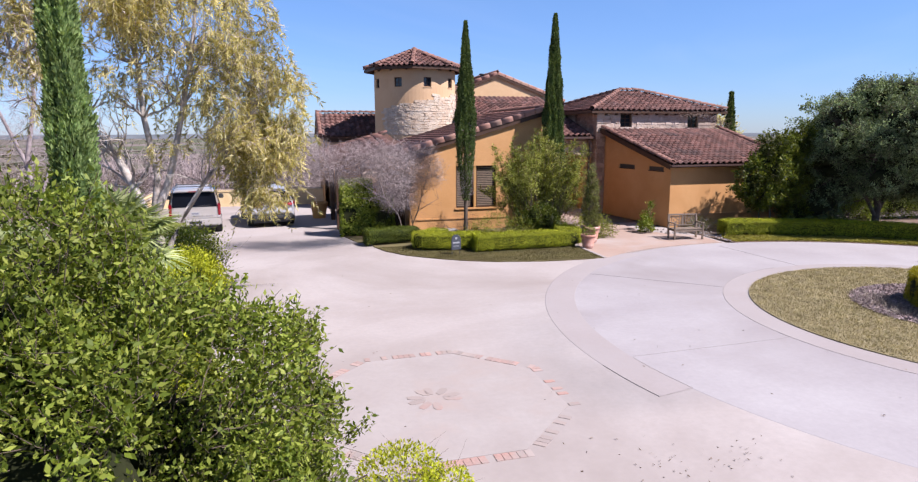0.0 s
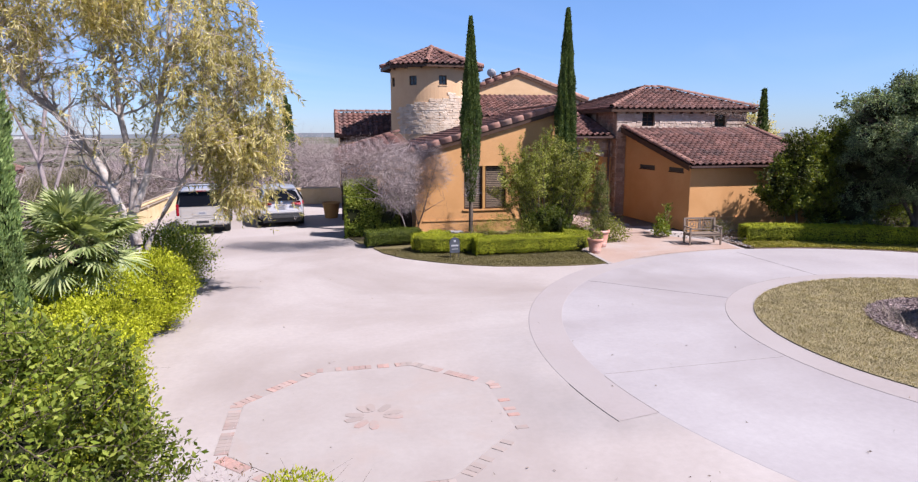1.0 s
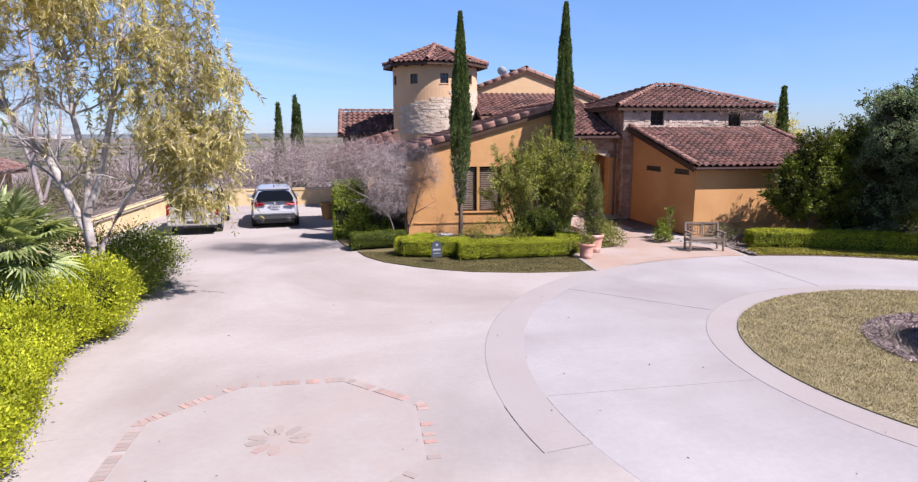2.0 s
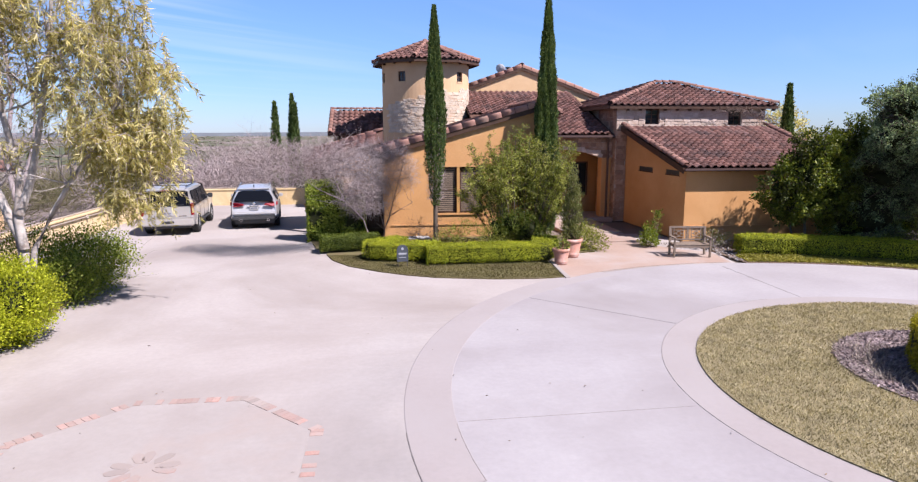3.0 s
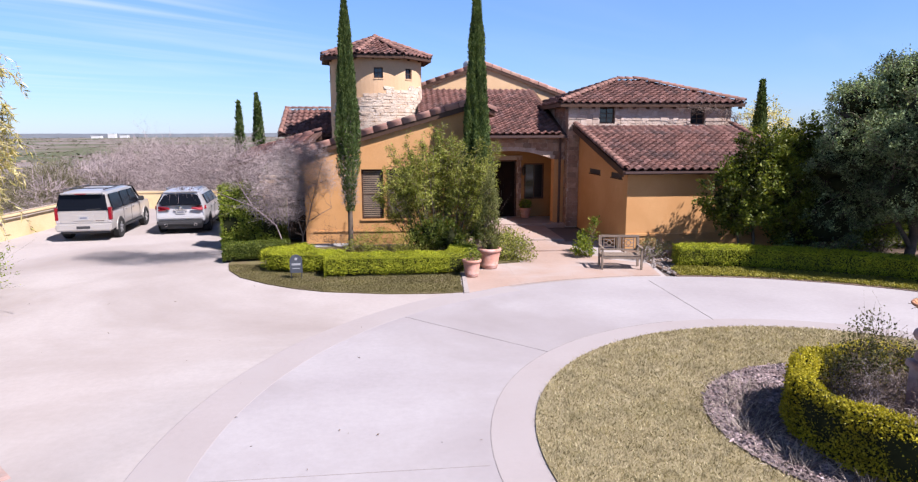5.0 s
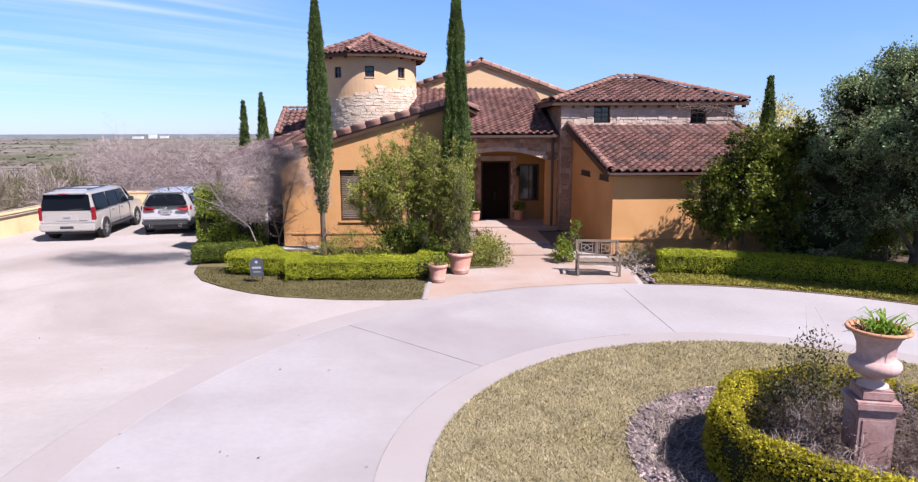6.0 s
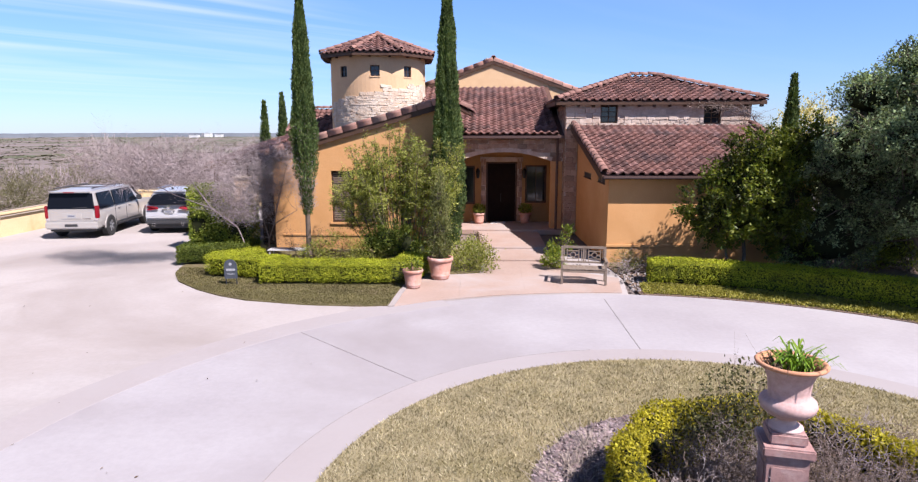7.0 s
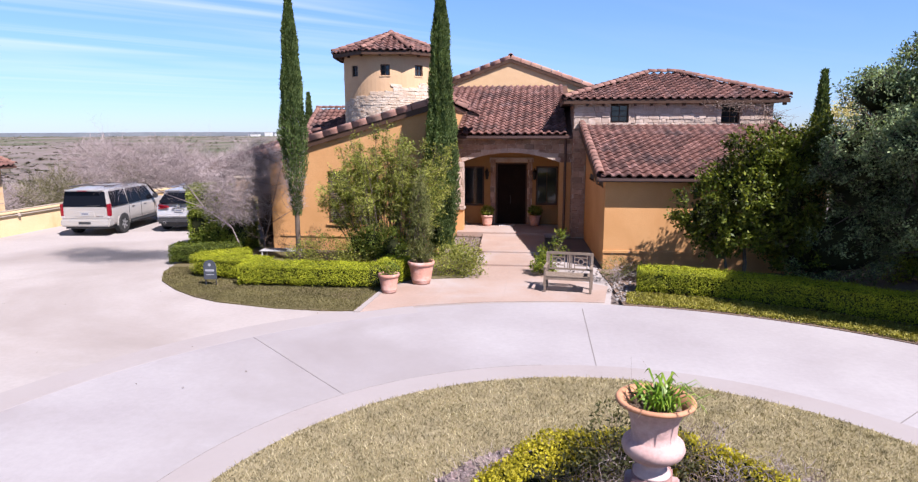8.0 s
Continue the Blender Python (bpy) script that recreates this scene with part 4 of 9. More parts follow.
def left_wing():
    """Stucco wing whose roof falls to the left; its front wall follows the rake."""
    y0, y1, t = 28.3, 36.2, 0.3
    x0, x1 = 2.0, 7.9
    wx0, wx1, wz0, wz1 = 4.02, 5.82, 0.98, 2.76      # twin window
    wall = part("front_wall", prism_y([(x0, 0), (wx0, 0), (wx0, sloped(wx0)), (x0, sloped(x0))], y0, y0 + t), M_OCHRE, house)
    part("front_wall", prism_y([(wx1, 0), (x1, 0), (x1, sloped(x1)), (wx1, sloped(wx1))], y0, y0 + t), M_OCHRE, house)
    part("front_wall", prism_y([(wx0, 0), (wx1, 0), (wx1, wz0), (wx0, wz0)], y0, y0 + t), M_OCHRE, house)
    part("front_wall", prism_y([(wx0, wz1), (wx1, wz1), (wx1, sloped(wx1)), (wx0, sloped(wx0))], y0, y0 + t), M_OCHRE, house)
    part("mullion", box_bm(4.80, 4.92, y0 + 0.0, y0 + 0.2, wz0, wz1, bevel=0.01), M_TRIM, house)
    window(house, wx0, 4.80, wz0, wz1, y0, 0.16, 0.06, 0, 1, True)
    window(house, 4.92, wx1, wz0, wz1, y0, 0.16, 0.06, 0, 1, True)
    part("sill", box_bm(wx0 - 0.06, wx1 + 0.06, y0 - 0.05, y0 + 0.1, wz0 - 0.08, wz0, bevel=0.012), M_OCHRE, house)
    part("belt_course", box_bm(x0 + 0.28, x1 - 0.05, y0 - 0.035, y0 + 0.02, 0.50, 0.57, bevel=0.008), M_OCHRE, house)
    part("side_wall", box_bm(x0, x0 + t, y0 + t, y1, 0, sloped(x0)), M_OCHRE, house)
    part("side_wall", box_bm(x1 - t, x1, y0 + t, y1, 0, sloped(x1)), M_OCHRE, house)
    # roof deck, verge board and tiles
    ex0, ex1, ey0, ey1 = 1.55, 8.05, 28.22, 35.6
    deck = part("roof", prism_y([(ex0, sloped(ex0) + 0.01), (ex1, sloped(ex1) + 0.01), (ex1, sloped(ex1) + 0.12), (ex0, sloped(ex0) + 0.12)], ey0, ey1), M_DECK, house, "clay tile roof with a row of cap tiles along its verge")
    part("verge_board", prism_y([(ex0, sloped(ex0) - 0.13), (ex1, sloped(ex1) - 0.13), (ex1, sloped(ex1) + 0.08), (ex0, sloped(ex0) + 0.08)], ey0 - 0.035, ey0), M_TIMBER, deck)
    u, v = (0, -1, 0), (1, 0, 0.285)
    L = math.hypot(ex1 - ex0, 0.285 * (ex1 - ex0))
    rows, cols = int(L / 0.36), int((ey1 - ey0) / 0.30)
    tile_slope(deck, (ex0 - 0.06, ey1, sloped(ex0) + 0.12), u, v, lambda a, b: True, cols, rows)
    cap_row(deck, (ex0 - 0.05, ey0 + 0.10, sloped(ex0) + 0.12), (ex1, ey0 + 0.10, sloped(ex1) + 0.13), 0.50, scale=1.42, me=VERGE_ME)
    # short fall on the far side of the ridge
    k2, ex2 = 0.5, 8.85
    zr = sloped(ex1)
    back = part("roof", prism_y([(ex1, zr + 0.0), (ex2, zr - k2 * 0.8 + 0.0), (ex2, zr - k2 * 0.8 + 0.12), (ex1, zr + 0.12)], ey0, 32.3), M_DECK, house)
    tile_slope(back, (ex2 + 0.05, ey0, zr - k2 * 0.8 + 0.10), (0, 1, 0), (-1, 0, k2), lambda a, b: True, 14, 2)
    cap_row(back, (ex1, ey0, zr + 0.22), (ex1, 35.6, zr + 0.22))
    cap_row(back, (ex2, ey0 + 0.10, zr - k2 * 0.8 + 0.19), (ex1, ey0 + 0.10, zr + 0.19), 0.42, scale=1.2)


def side_porch():
    """The tiled porch roof that runs on from the wing, behind the ivy."""
    z = lambda x, y: 2.90 + 0.285 * x + 0.118 * (y - 28.2)
    x0, x1, y0, y1 = -1.1, 2.0, 29.9, 33.7
    bm = bmesh.new()
    lo = [bm.verts.new((x, y, z(x, y) - 0.12)) for x, y in ((x0, y0), (x1, y0), (x1, y1), (x0, y1))]
    hi = [bm.verts.new((x, y, z(x, y))) for x, y in ((x0, y0), (x1, y0), (x1, y1), (x0, y1))]
    bm.faces.new(lo[::-1]); bm.faces.new(hi)
    for i in range(4):
        bm.faces.new((lo[i], lo[(i + 1) % 4], hi[(i + 1) % 4], hi[i]))
    deck = part("porch_roof", bm, M_DECK, house, "low clay tile porch roof beside the wing")
    tile_slope(deck, (x0 - 0.05, y1, z(x0 - 0.05, y1) + 0.01), (0, -1, -0.118), (1, 0, 0.285), lambda a, b: True, int((y1 - y0) / 0.30), int((x1 - x0) * 1.04 / 0.36))
    cap_row(deck, (x0, y1, z(x0, y1) + 0.06), (x1, y1, z(x1, y1) + 0.06))
    part("verge_board", bar((x0, y0 - 0.02, z(x0, y0) - 0.08), (x1, y0 - 0.02, z(x1, y0) - 0.08), 0.04, 0.2), M_TIMBER, deck)
    part("eave_board", bar((x0 - 0.02, y0, z(x0, y0) - 0.08), (x0 - 0.02, y1, z(x0, y1) - 0.08), 0.04, 0.18), M_TIMBER, deck)
    for y in (y0 + 0.25, y1 - 0.25):
        part("porch_post", box_bm(x0 + 0.25, x0 + 0.45, y - 0.1, y + 0.1, 0, z(x0 + 0.25, y) - 0.12, bevel=0.012), M_TIMBER, house)
        part("porch_beam", bar((x0 + 0.35, y, z(x0 + 0.35, y) - 0.22), (x1, y, z(x1, y) - 0.22), 0.12, 0.2), M_TIMBER, house)


def tower():
    c, R, z_eave, z_top, RE = Vector((4.22, 37.42, 0)), 2.21, 7.42, 8.50, 2.74
    angs = [-35.0 + 40.5 * (i - 2) for i in range(9)]      # window bearings from -y
    half = math.degrees(0.21 / R)
    z0, z1 = 6.5, 6.98
    at = lambda deg, r, z: (c.x + r * math.sin(radians(deg)), c.y - r * math.cos(radians(deg)), z)

    def shell(a0, a1, za, zb, n):
        bm = bmesh.new()
        vs = {}
        for i in range(n + 1):
            a = a0 + (a1 - a0) * i / n
            for r in (R - 0.28, R):
                for z in (za, zb):
                    vs[i, r, z] = bm.verts.new(at(a, r, z))
        ri = R - 0.28
        for i in range(n):
            bm.faces.new((vs[i, R, za], vs[i + 1, R, za], vs[i + 1, R, zb], vs[i, R, zb]))
            bm.faces.new((vs[i, ri, za], vs[i, ri, zb], vs[i + 1, ri, zb], vs[i + 1, ri, za]))
            bm.faces.new((vs[i, ri, zb], vs[i, R, zb], vs[i + 1, R, zb], vs[i + 1, ri, zb]))
            bm.faces.new((vs[i, ri, za], vs[i + 1, ri, za], vs[i + 1, R, za], vs[i, R, za]))
        for i in (0, n):
            bm.faces.new((vs[i, ri, za], vs[i, R, za], vs[i, R, zb], vs[i, ri, zb]))
        return bm

    wall = part("tower_wall", shell(0, 360, 0, z0, 72), M_TOWER, house, "round tower wall of cream stucco over rubble stone", smooth=False)
    part("tower_wall", shell(0, 360, z1, z_eave + 0.05, 72), M_TOWER, house)
    for i, a in enumerate(angs):
        b = angs[(i + 1) % 9] + (360 if i == 8 else 0)
        part("tower_wall", shell(a + half, b - half, z0, z1, 8), M_TOWER, house)
        m = Matrix.Translation(c) @ Matrix.Rotation(radians(a), 4, "Z")
        window(house, -0.21, 0.21, z0, z1, -R + 0.02, 0.12, 0.04, 1, 1, m=m)
        part("sill", box_bm(-0.23, 0.23, -R - 0.02, -R + 0.12, z0 - 0.05, z0 + 0.004, bevel=0.008), M_TOWER, house, m=m)
    for ob in bpy.data.objects:
        if ob.name.startswith("tower_wall"):
            ob.data.polygons.foreach_set("use_smooth", [False] * len(ob.data.polygons))
    # rubble stones climbing round the lower wall, with a ragged upper edge
    rng = np.random.default_rng(5)
    z = 4.05
    while z < 6.35:
        h = rng.uniform(0.08, 0.17)
        a = -66 + rng.uniform(0, 6)
        while a < 84:
            l = rng.uniform(0.14, 0.50)
            da = math.degrees(l / R)
            mid = a + da / 2
            stair = math.floor((mid + 62) / 13.0) * 13.0
            edge = 5.44 + 0.74 * np.clip(stair / 104, 0, 1) + 0.09 * math.sin(stair * 1.7) + rng.normal() * 0.02
            if mid < -60:
                edge = 0
            if z + h / 2 < edge:
                t = radians(mid)
                u, o = Vector((math.cos(t), math.sin(t), 0)), Vector((math.sin(t), -math.cos(t), 0))
                p = c + o * (R - 0.026 + rng.uniform(0, 0.018)) + Vector((0, 0, z + h / 2))
                ob = new("stone", PALE_STONES[rng.integers(len(PALE_STONES))])
                ob.parent = wall
                w, d, hh = l - 0.004, 0.07, h * rng.uniform(0.82, 1.06)
                tip = rng.normal() * 0.07
                ob.matrix_basis = Matrix(((u.x * w, -o.x * d, -u.x * tip * hh, p.x), (u.y * w, -o.y * d, -u.y * tip * hh, p.y), (tip * w, 0, hh, p.z), (0, 0, 0, 1)))
            a += da
        z += h
    # eight-sided roof
    corners = [30.5 + 45 * k for k in range(8)]
    apex = Vector((c.x, c.y, z_top))
    ring = [Vector(at(a, RE, z_eave)) for a in corners]
    bm = bmesh.new()
    lo, hi = [bm.verts.new(p) for p in ring], [bm.verts.new(p + Vector((0, 0, 0.1))) for p in ring]
    top = bm.verts.new(apex + Vector((0, 0, 0.02)))
    bm.faces.new(lo)
    for i in range(8):
        j = (i + 1) % 8
        bm.faces.new((lo[i], lo[j], hi[j], hi[i])); bm.faces.new((hi[i], hi[j], top))
    roof = part("tower_roof", bm, M_DECK, house, "eight-sided clay tile tower roof")
    for i in range(8):
        p, q = ring[i] + Vector((0, 0, 0.1)), ring[(i + 1) % 8] + Vector((0, 0, 0.1))
        u = (q - p)
        W = u.length
        mid = (p + q) / 2
        v = apex + Vector((0, 0, 0.02)) - mid
        L = v.length
        front = -100 < (corners[i] + 22.5 + 180) % 360 - 180 < 110
        tile_slope(roof, p - v.normalized() * 0.07, u, v, lambda a, b, W=W, L=L: abs(a - W / 2) < (W / 2) * (1 - b / (L + 0.1)) + 0.10, int(W / 0.30) + 1, int(L / 0.36) + 1, singles=300 if front else 0)
        cap_row(roof, p + (p - Vector((c.x, c.y, p.z))).normalized() * 0.05 + Vector((0, 0, 0.09)), apex + Vector((0, 0, 0.1)), 0.34, scale=0.9)
    part("finial", lathe([(0.0, 0.0), (0.16, 0.0), (0.14, 0.1), (0.06, 0.16), (0.0, 0.18)], 10), M_TILE_CAP, roof, m=Matrix.Translation(apex + Vector((0, 0, 0.08))))
    for i in range(8):
        part("fascia", bar(ring[i] + Vector((0, 0, 0.02)), ring[(i + 1) % 8] + Vector((0, 0, 0.02)), 0.05, 0.15), M_TIMBER, roof)
    for k in range(16):
        a = 22.5 * k
        part("rafter_tail", bar(at(a, R - 0.02, z_eave - 0.04), at(a, RE - 0.42, z_eave - 0.04), 0.08, 0.08), M_TIMBER, roof)


def gable_block():
    """The tall block behind, gable to the front."""
    xm, zr, xl, xr, k = 9.69, 7.62, 5.32, 14.06, 0.362
    y0, y1 = 39.5, 47.5
    zz = lambda x: zr - k * abs(x - xm) - 0.16
    part("gable_wall", prism_y([(5.75, 0), (13.65, 0), (13.65, zz(13.65)), (xm, zz(xm)), (5.75, zz(5.75))], y0, y0 + 0.3), M_CREAM, house)
    part("back_wall", prism_y([(5.75, 0), (13.65, 0), (13.65, zz(13.65)), (xm, zz(xm)), (5.75, zz(5.75))], y1 - 0.3, y1), M_CREAM, house)
    part("side_wall", box_bm(5.75, 6.05, y0 + 0.3, y1 - 0.3, 0, zz(5.75)), M_CREAM, house)
    part("side_wall", box_bm(13.35, 13.65, y0 + 0.3, y1 - 0.3, 0, zz(13.65)), M_CREAM, house)
    ye0, ye1 = 39.42, 47.8
    roof = part("main_roof", prism_y([(xl, zr - k * (xm - xl) - 0.13), (xm, zr - 0.13), (xr, zr - k * (xr - xm) - 0.13), (xr, zr - k * (xr - xm) - 0.02), (xm, zr - 0.02), (xl, zr - k * (xm - xl) - 0.02)], ye0, ye1), M_DECK, house, "clay tile gable roof of the tall block")
    for s, e in ((1, xl), (-1, xr)):
        part("verge_board", prism_y([(e, zr - k * abs(e - xm) - 0.2), (xm, zr - 0.2), (xm, zr - 0.01), (e, zr - k * abs(e - xm) - 0.01)], ye0 - 0.03, ye0), M_TIMBER, roof)
        v = (s, 0, k)
        L = abs(e - xm) * math.hypot(1, k)
        o, u = ((e - 0.05 * s, ye1, zr - k * abs(e - xm) - 0.03), (0, -1, 0)) if s > 0 else ((e + 0.05, ye0, zr - k * abs(e - xm) - 0.03), (0, 1, 0))
        tile_slope(roof, o, u, v, lambda a, b: True, int((ye1 - ye0) / 0.30), int(L / 0.36), singles=0)
        cap_row(roof, (e - 0.05 * s, ye0 + 0.1, zr - k * abs(e - xm) + 0.02), (xm, ye0 + 0.1, zr + 0.03), 0.50, scale=1.2, me=VERGE_ME)
    cap_row(roof, (xm, ye0, zr + 0.08), (xm, ye1, zr + 0.08))
    # vent pipe and dish by the ridge
    part("vent_pipe", lathe([(0.0, 0), (0.10, 0), (0.10, 0.24), (0.17, 0.26), (0.17, 0.32), (0.0, 0.34)], 12), M_BLACK, roof, m=Matrix.Translation((9.2, 41.0, zr - 0.20)))
    dish = part("dish", lathe([(0.0, 0.0), (0.14, 0.02), (0.26, 0.08), (0.32, 0.13), (0.30, 0.14), (0.13, 0.04), (0.0, 0.02)], 16), M_WHITE, roof, "white satellite dish", m=pose(9.36, 44.5, 7.93, 60, 0, 150))
    part("dish_mast", rod((9.38, 44.55, 7.42), (9.38, 44.55, 7.95), 0.025), M_WHITE, roof)
    part("vent_pipe", lathe([(0.0, 0), (0.045, 0), (0.045, 0.3), (0.0, 0.3)], 8), M_WHITE, roof, m=Matrix.Translation((12.0, 40.4, zr - 0.84)))


def porch():
    """Tiled roof falling to the front over an arched entry with a recessed door."""
    y0, z0, y1, k = 32.10, 3.84, 39.5, 0.315
    zz = lambda y: z0 + k * (y - y0)
    xl, xr = 6.2, 12.44
    roof = part("porch_roof", prism_x([(y0, z0), (y1, zz(y1)), (y1, zz(y1) + 0.11), (y0, z0 + 0.11)], xl, xr), M_DECK, house, "clay tile roof sweeping down over the porch")
    L = (y1 - y0) * math.hypot(1, k)
    tile_slope(roof, (xl + 0.02, y0 - 0.06, z0 + 0.11), (1, 0, 0), (0, 1, k), lambda a, b: not (a < 1.7 and b < 3.4), int((xr - xl) / 0.30), int(L / 0.36))
    part("gutter", box_bm(7.95, xr, y0 - 0.10, y0 - 0.005, z0 - 0.03, z0 + 0.08, bevel=0.02), M_GUTTER, roof)
    part("downspout", rod((12.18, y0 + 0.1, 0.17), (12.18, y0 + 0.1, z0), 0.055, 10), M_GUTTER, house)
    # arched front wall: springing 2.9, crown 3.26
    xa, xb, zs, zc = 8.18, 11.98, 2.90, 3.27
    yf, yb = 32.42, 32.92
    arch = [(xa + (xb - xa) * i / 16, zs + (zc - zs) * (1 - ((i - 8) / 8) ** 2)) for i in range(17)]
    top = part("arch_wall", prism_y([(7.9, zs)] + arch + [(12.44, zs), (12.44, 4.0), (7.9, 4.0)], yf, yb), M_MORTAR, house, "stone wall over a flat entry arch")
    stone_face(top, (7.9, yf, zs), (1, 0, 0), (0, -1, 0), 4.54, 1.0, lambda a, b: b + zs > zs + 0.16 + (0.40 * (1 - (((a + 7.9) - 10.08) / 1.9) ** 2) if xa < a + 7.9 < xb else -0.2), course=(0.12, 0.22), length=(0.18, 0.5), seed=3, stones=SHADED_STONES)
    n = 15
    for i in range(n):       # voussoirs along the arch
        t0, t1 = i / n, (i + 1) / n
        f = lambda t: Vector((xa + (xb - xa) * t, 0, zs + (zc - zs) * (1 - (2 * t - 1) ** 2)))
        p, q = f(t0), f(t1)
        d = (q - p).normalized()
        nn = Vector((-d.z, 0, d.x))
        bm = bmesh.new()
        pts = [p + d * 0.008, q - d * 0.008, q - d * 0.008 + nn * 0.17, p + d * 0.008 + nn * 0.17]
        prism(bm, [(v.x, v.z) for v in pts], lambda u, v: (u, yf - 0.045, v), lambda u, v: (u, yb + 0.02, v))
        part("stone", bm, M_STONE, top)
    pier = part("stone_pier", box_bm(7.92, 8.20, yf, yb, 1.05, zs), M_MORTAR, house, "rough limestone pier beside the entry")
    stone_face(pier, (7.9, yf, 1.12), (1, 0, 0), (0, -1, 0), 0.36, zs - 1.12, course=(0.16, 0.26), length=(0.28, 0.3), depth=0.16, seed=6)
    part("pier_cap", box_bm(7.86, 8.26, yf - 0.10, yb, 1.0, 1.1, bevel=0.015), M_STONE, house)
    part("pier_base", box_bm(7.9, 8.2, yf - 0.04, yb, 0, 1.0), M_OCHRE, house)
    part("pier", box_bm(11.98, 12.42, yf, yb, 0, zs), M_OCHRE, house)
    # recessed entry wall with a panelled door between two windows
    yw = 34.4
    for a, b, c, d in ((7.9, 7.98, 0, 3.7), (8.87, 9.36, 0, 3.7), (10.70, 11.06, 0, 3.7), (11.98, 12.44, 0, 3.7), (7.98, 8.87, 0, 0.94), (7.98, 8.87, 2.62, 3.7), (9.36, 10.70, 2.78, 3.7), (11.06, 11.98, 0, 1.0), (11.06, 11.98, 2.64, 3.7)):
        # the wall's colour already carries the porch shade
        part("entry_wall", box_bm(a, b, yw, yw + 0.25, c, d), M_OCHRE_SHADED, house)
    window(house, 7.98, 8.87, 0.94, 2.62, yw, 0.10, 0.07, 1, 0)
    window(house, 11.06, 11.98, 1.0, 2.64, yw, 0.10, 0.07, 1, 0)
    door = part("entry_door", box_bm(9.43, 10.63, yw + 0.10, yw + 0.16, 0.17, 2.72), M_DOOR, house, "dark wooden double entry door, closed")
    for i in range(2):
        for z0_, z1_ in ((0.3, 0.85), (0.95, 1.75), (1.85, 2.6)):
            part("panel", box_bm(9.50 + 0.6 * i, 9.96 + 0.6 * i, yw + 0.08, yw + 0.10, z0_, z1_, bevel=0.01), M_DOOR, door)
    part("handle", rod((10.0, yw + 0.05, 1.05), (10.0, yw + 0.05, 1.4), 0.014), M_IRON, door)
    for a, b in ((9.36, 9.43), (10.63, 10.70)):
        part("door_frame", box_bm(a, b, yw + 0.02, yw + 0.2, 0.17, 2.78), M_TIMBER, house)
    part("door_frame", box_bm(9.43, 10.63, yw + 0.02, yw + 0.2, 2.72, 2.78), M_TIMBER, house)
    trim = part("door_surround", box_bm(9.16, 9.34, yw - 0.03, yw + 0.01, 0.17, 2.95), M_MORTAR, house)
    stone_face(trim, (9.14, yw - 0.02, 0.18), (1, 0, 0), (0, -1, 0), 0.22, 2.75, course=(0.2, 0.32), length=(0.22, 0.23), depth=0.08, seed=9, stones=SHADED_STONES)
    trim2 = part("door_surround", box_bm(10.72, 10.9, yw - 0.03, yw + 0.01, 0.17, 2.95), M_MORTAR, house)
    stone_face(trim2, (10.70, yw - 0.02, 0.18), (1, 0, 0), (0, -1, 0), 0.22, 2.75, course=(0.2, 0.32), length=(0.22, 0.23), depth=0.08, seed=10, stones=SHADED_STONES)
    part("lintel", box_bm(9.1, 10.95, yw - 0.06, yw + 0.02, 2.80, 3.0, bevel=0.01), M_STONE, house)
    part("porch_ceiling", box_bm(7.92, 12.42, yb, yw, 3.32, 3.4), M_TIMBER, house)
    part("door_mat", box_bm(9.55, 10.2, yw - 0.62, yw - 0.18, 0.178, 0.192), M_WHITE, house)


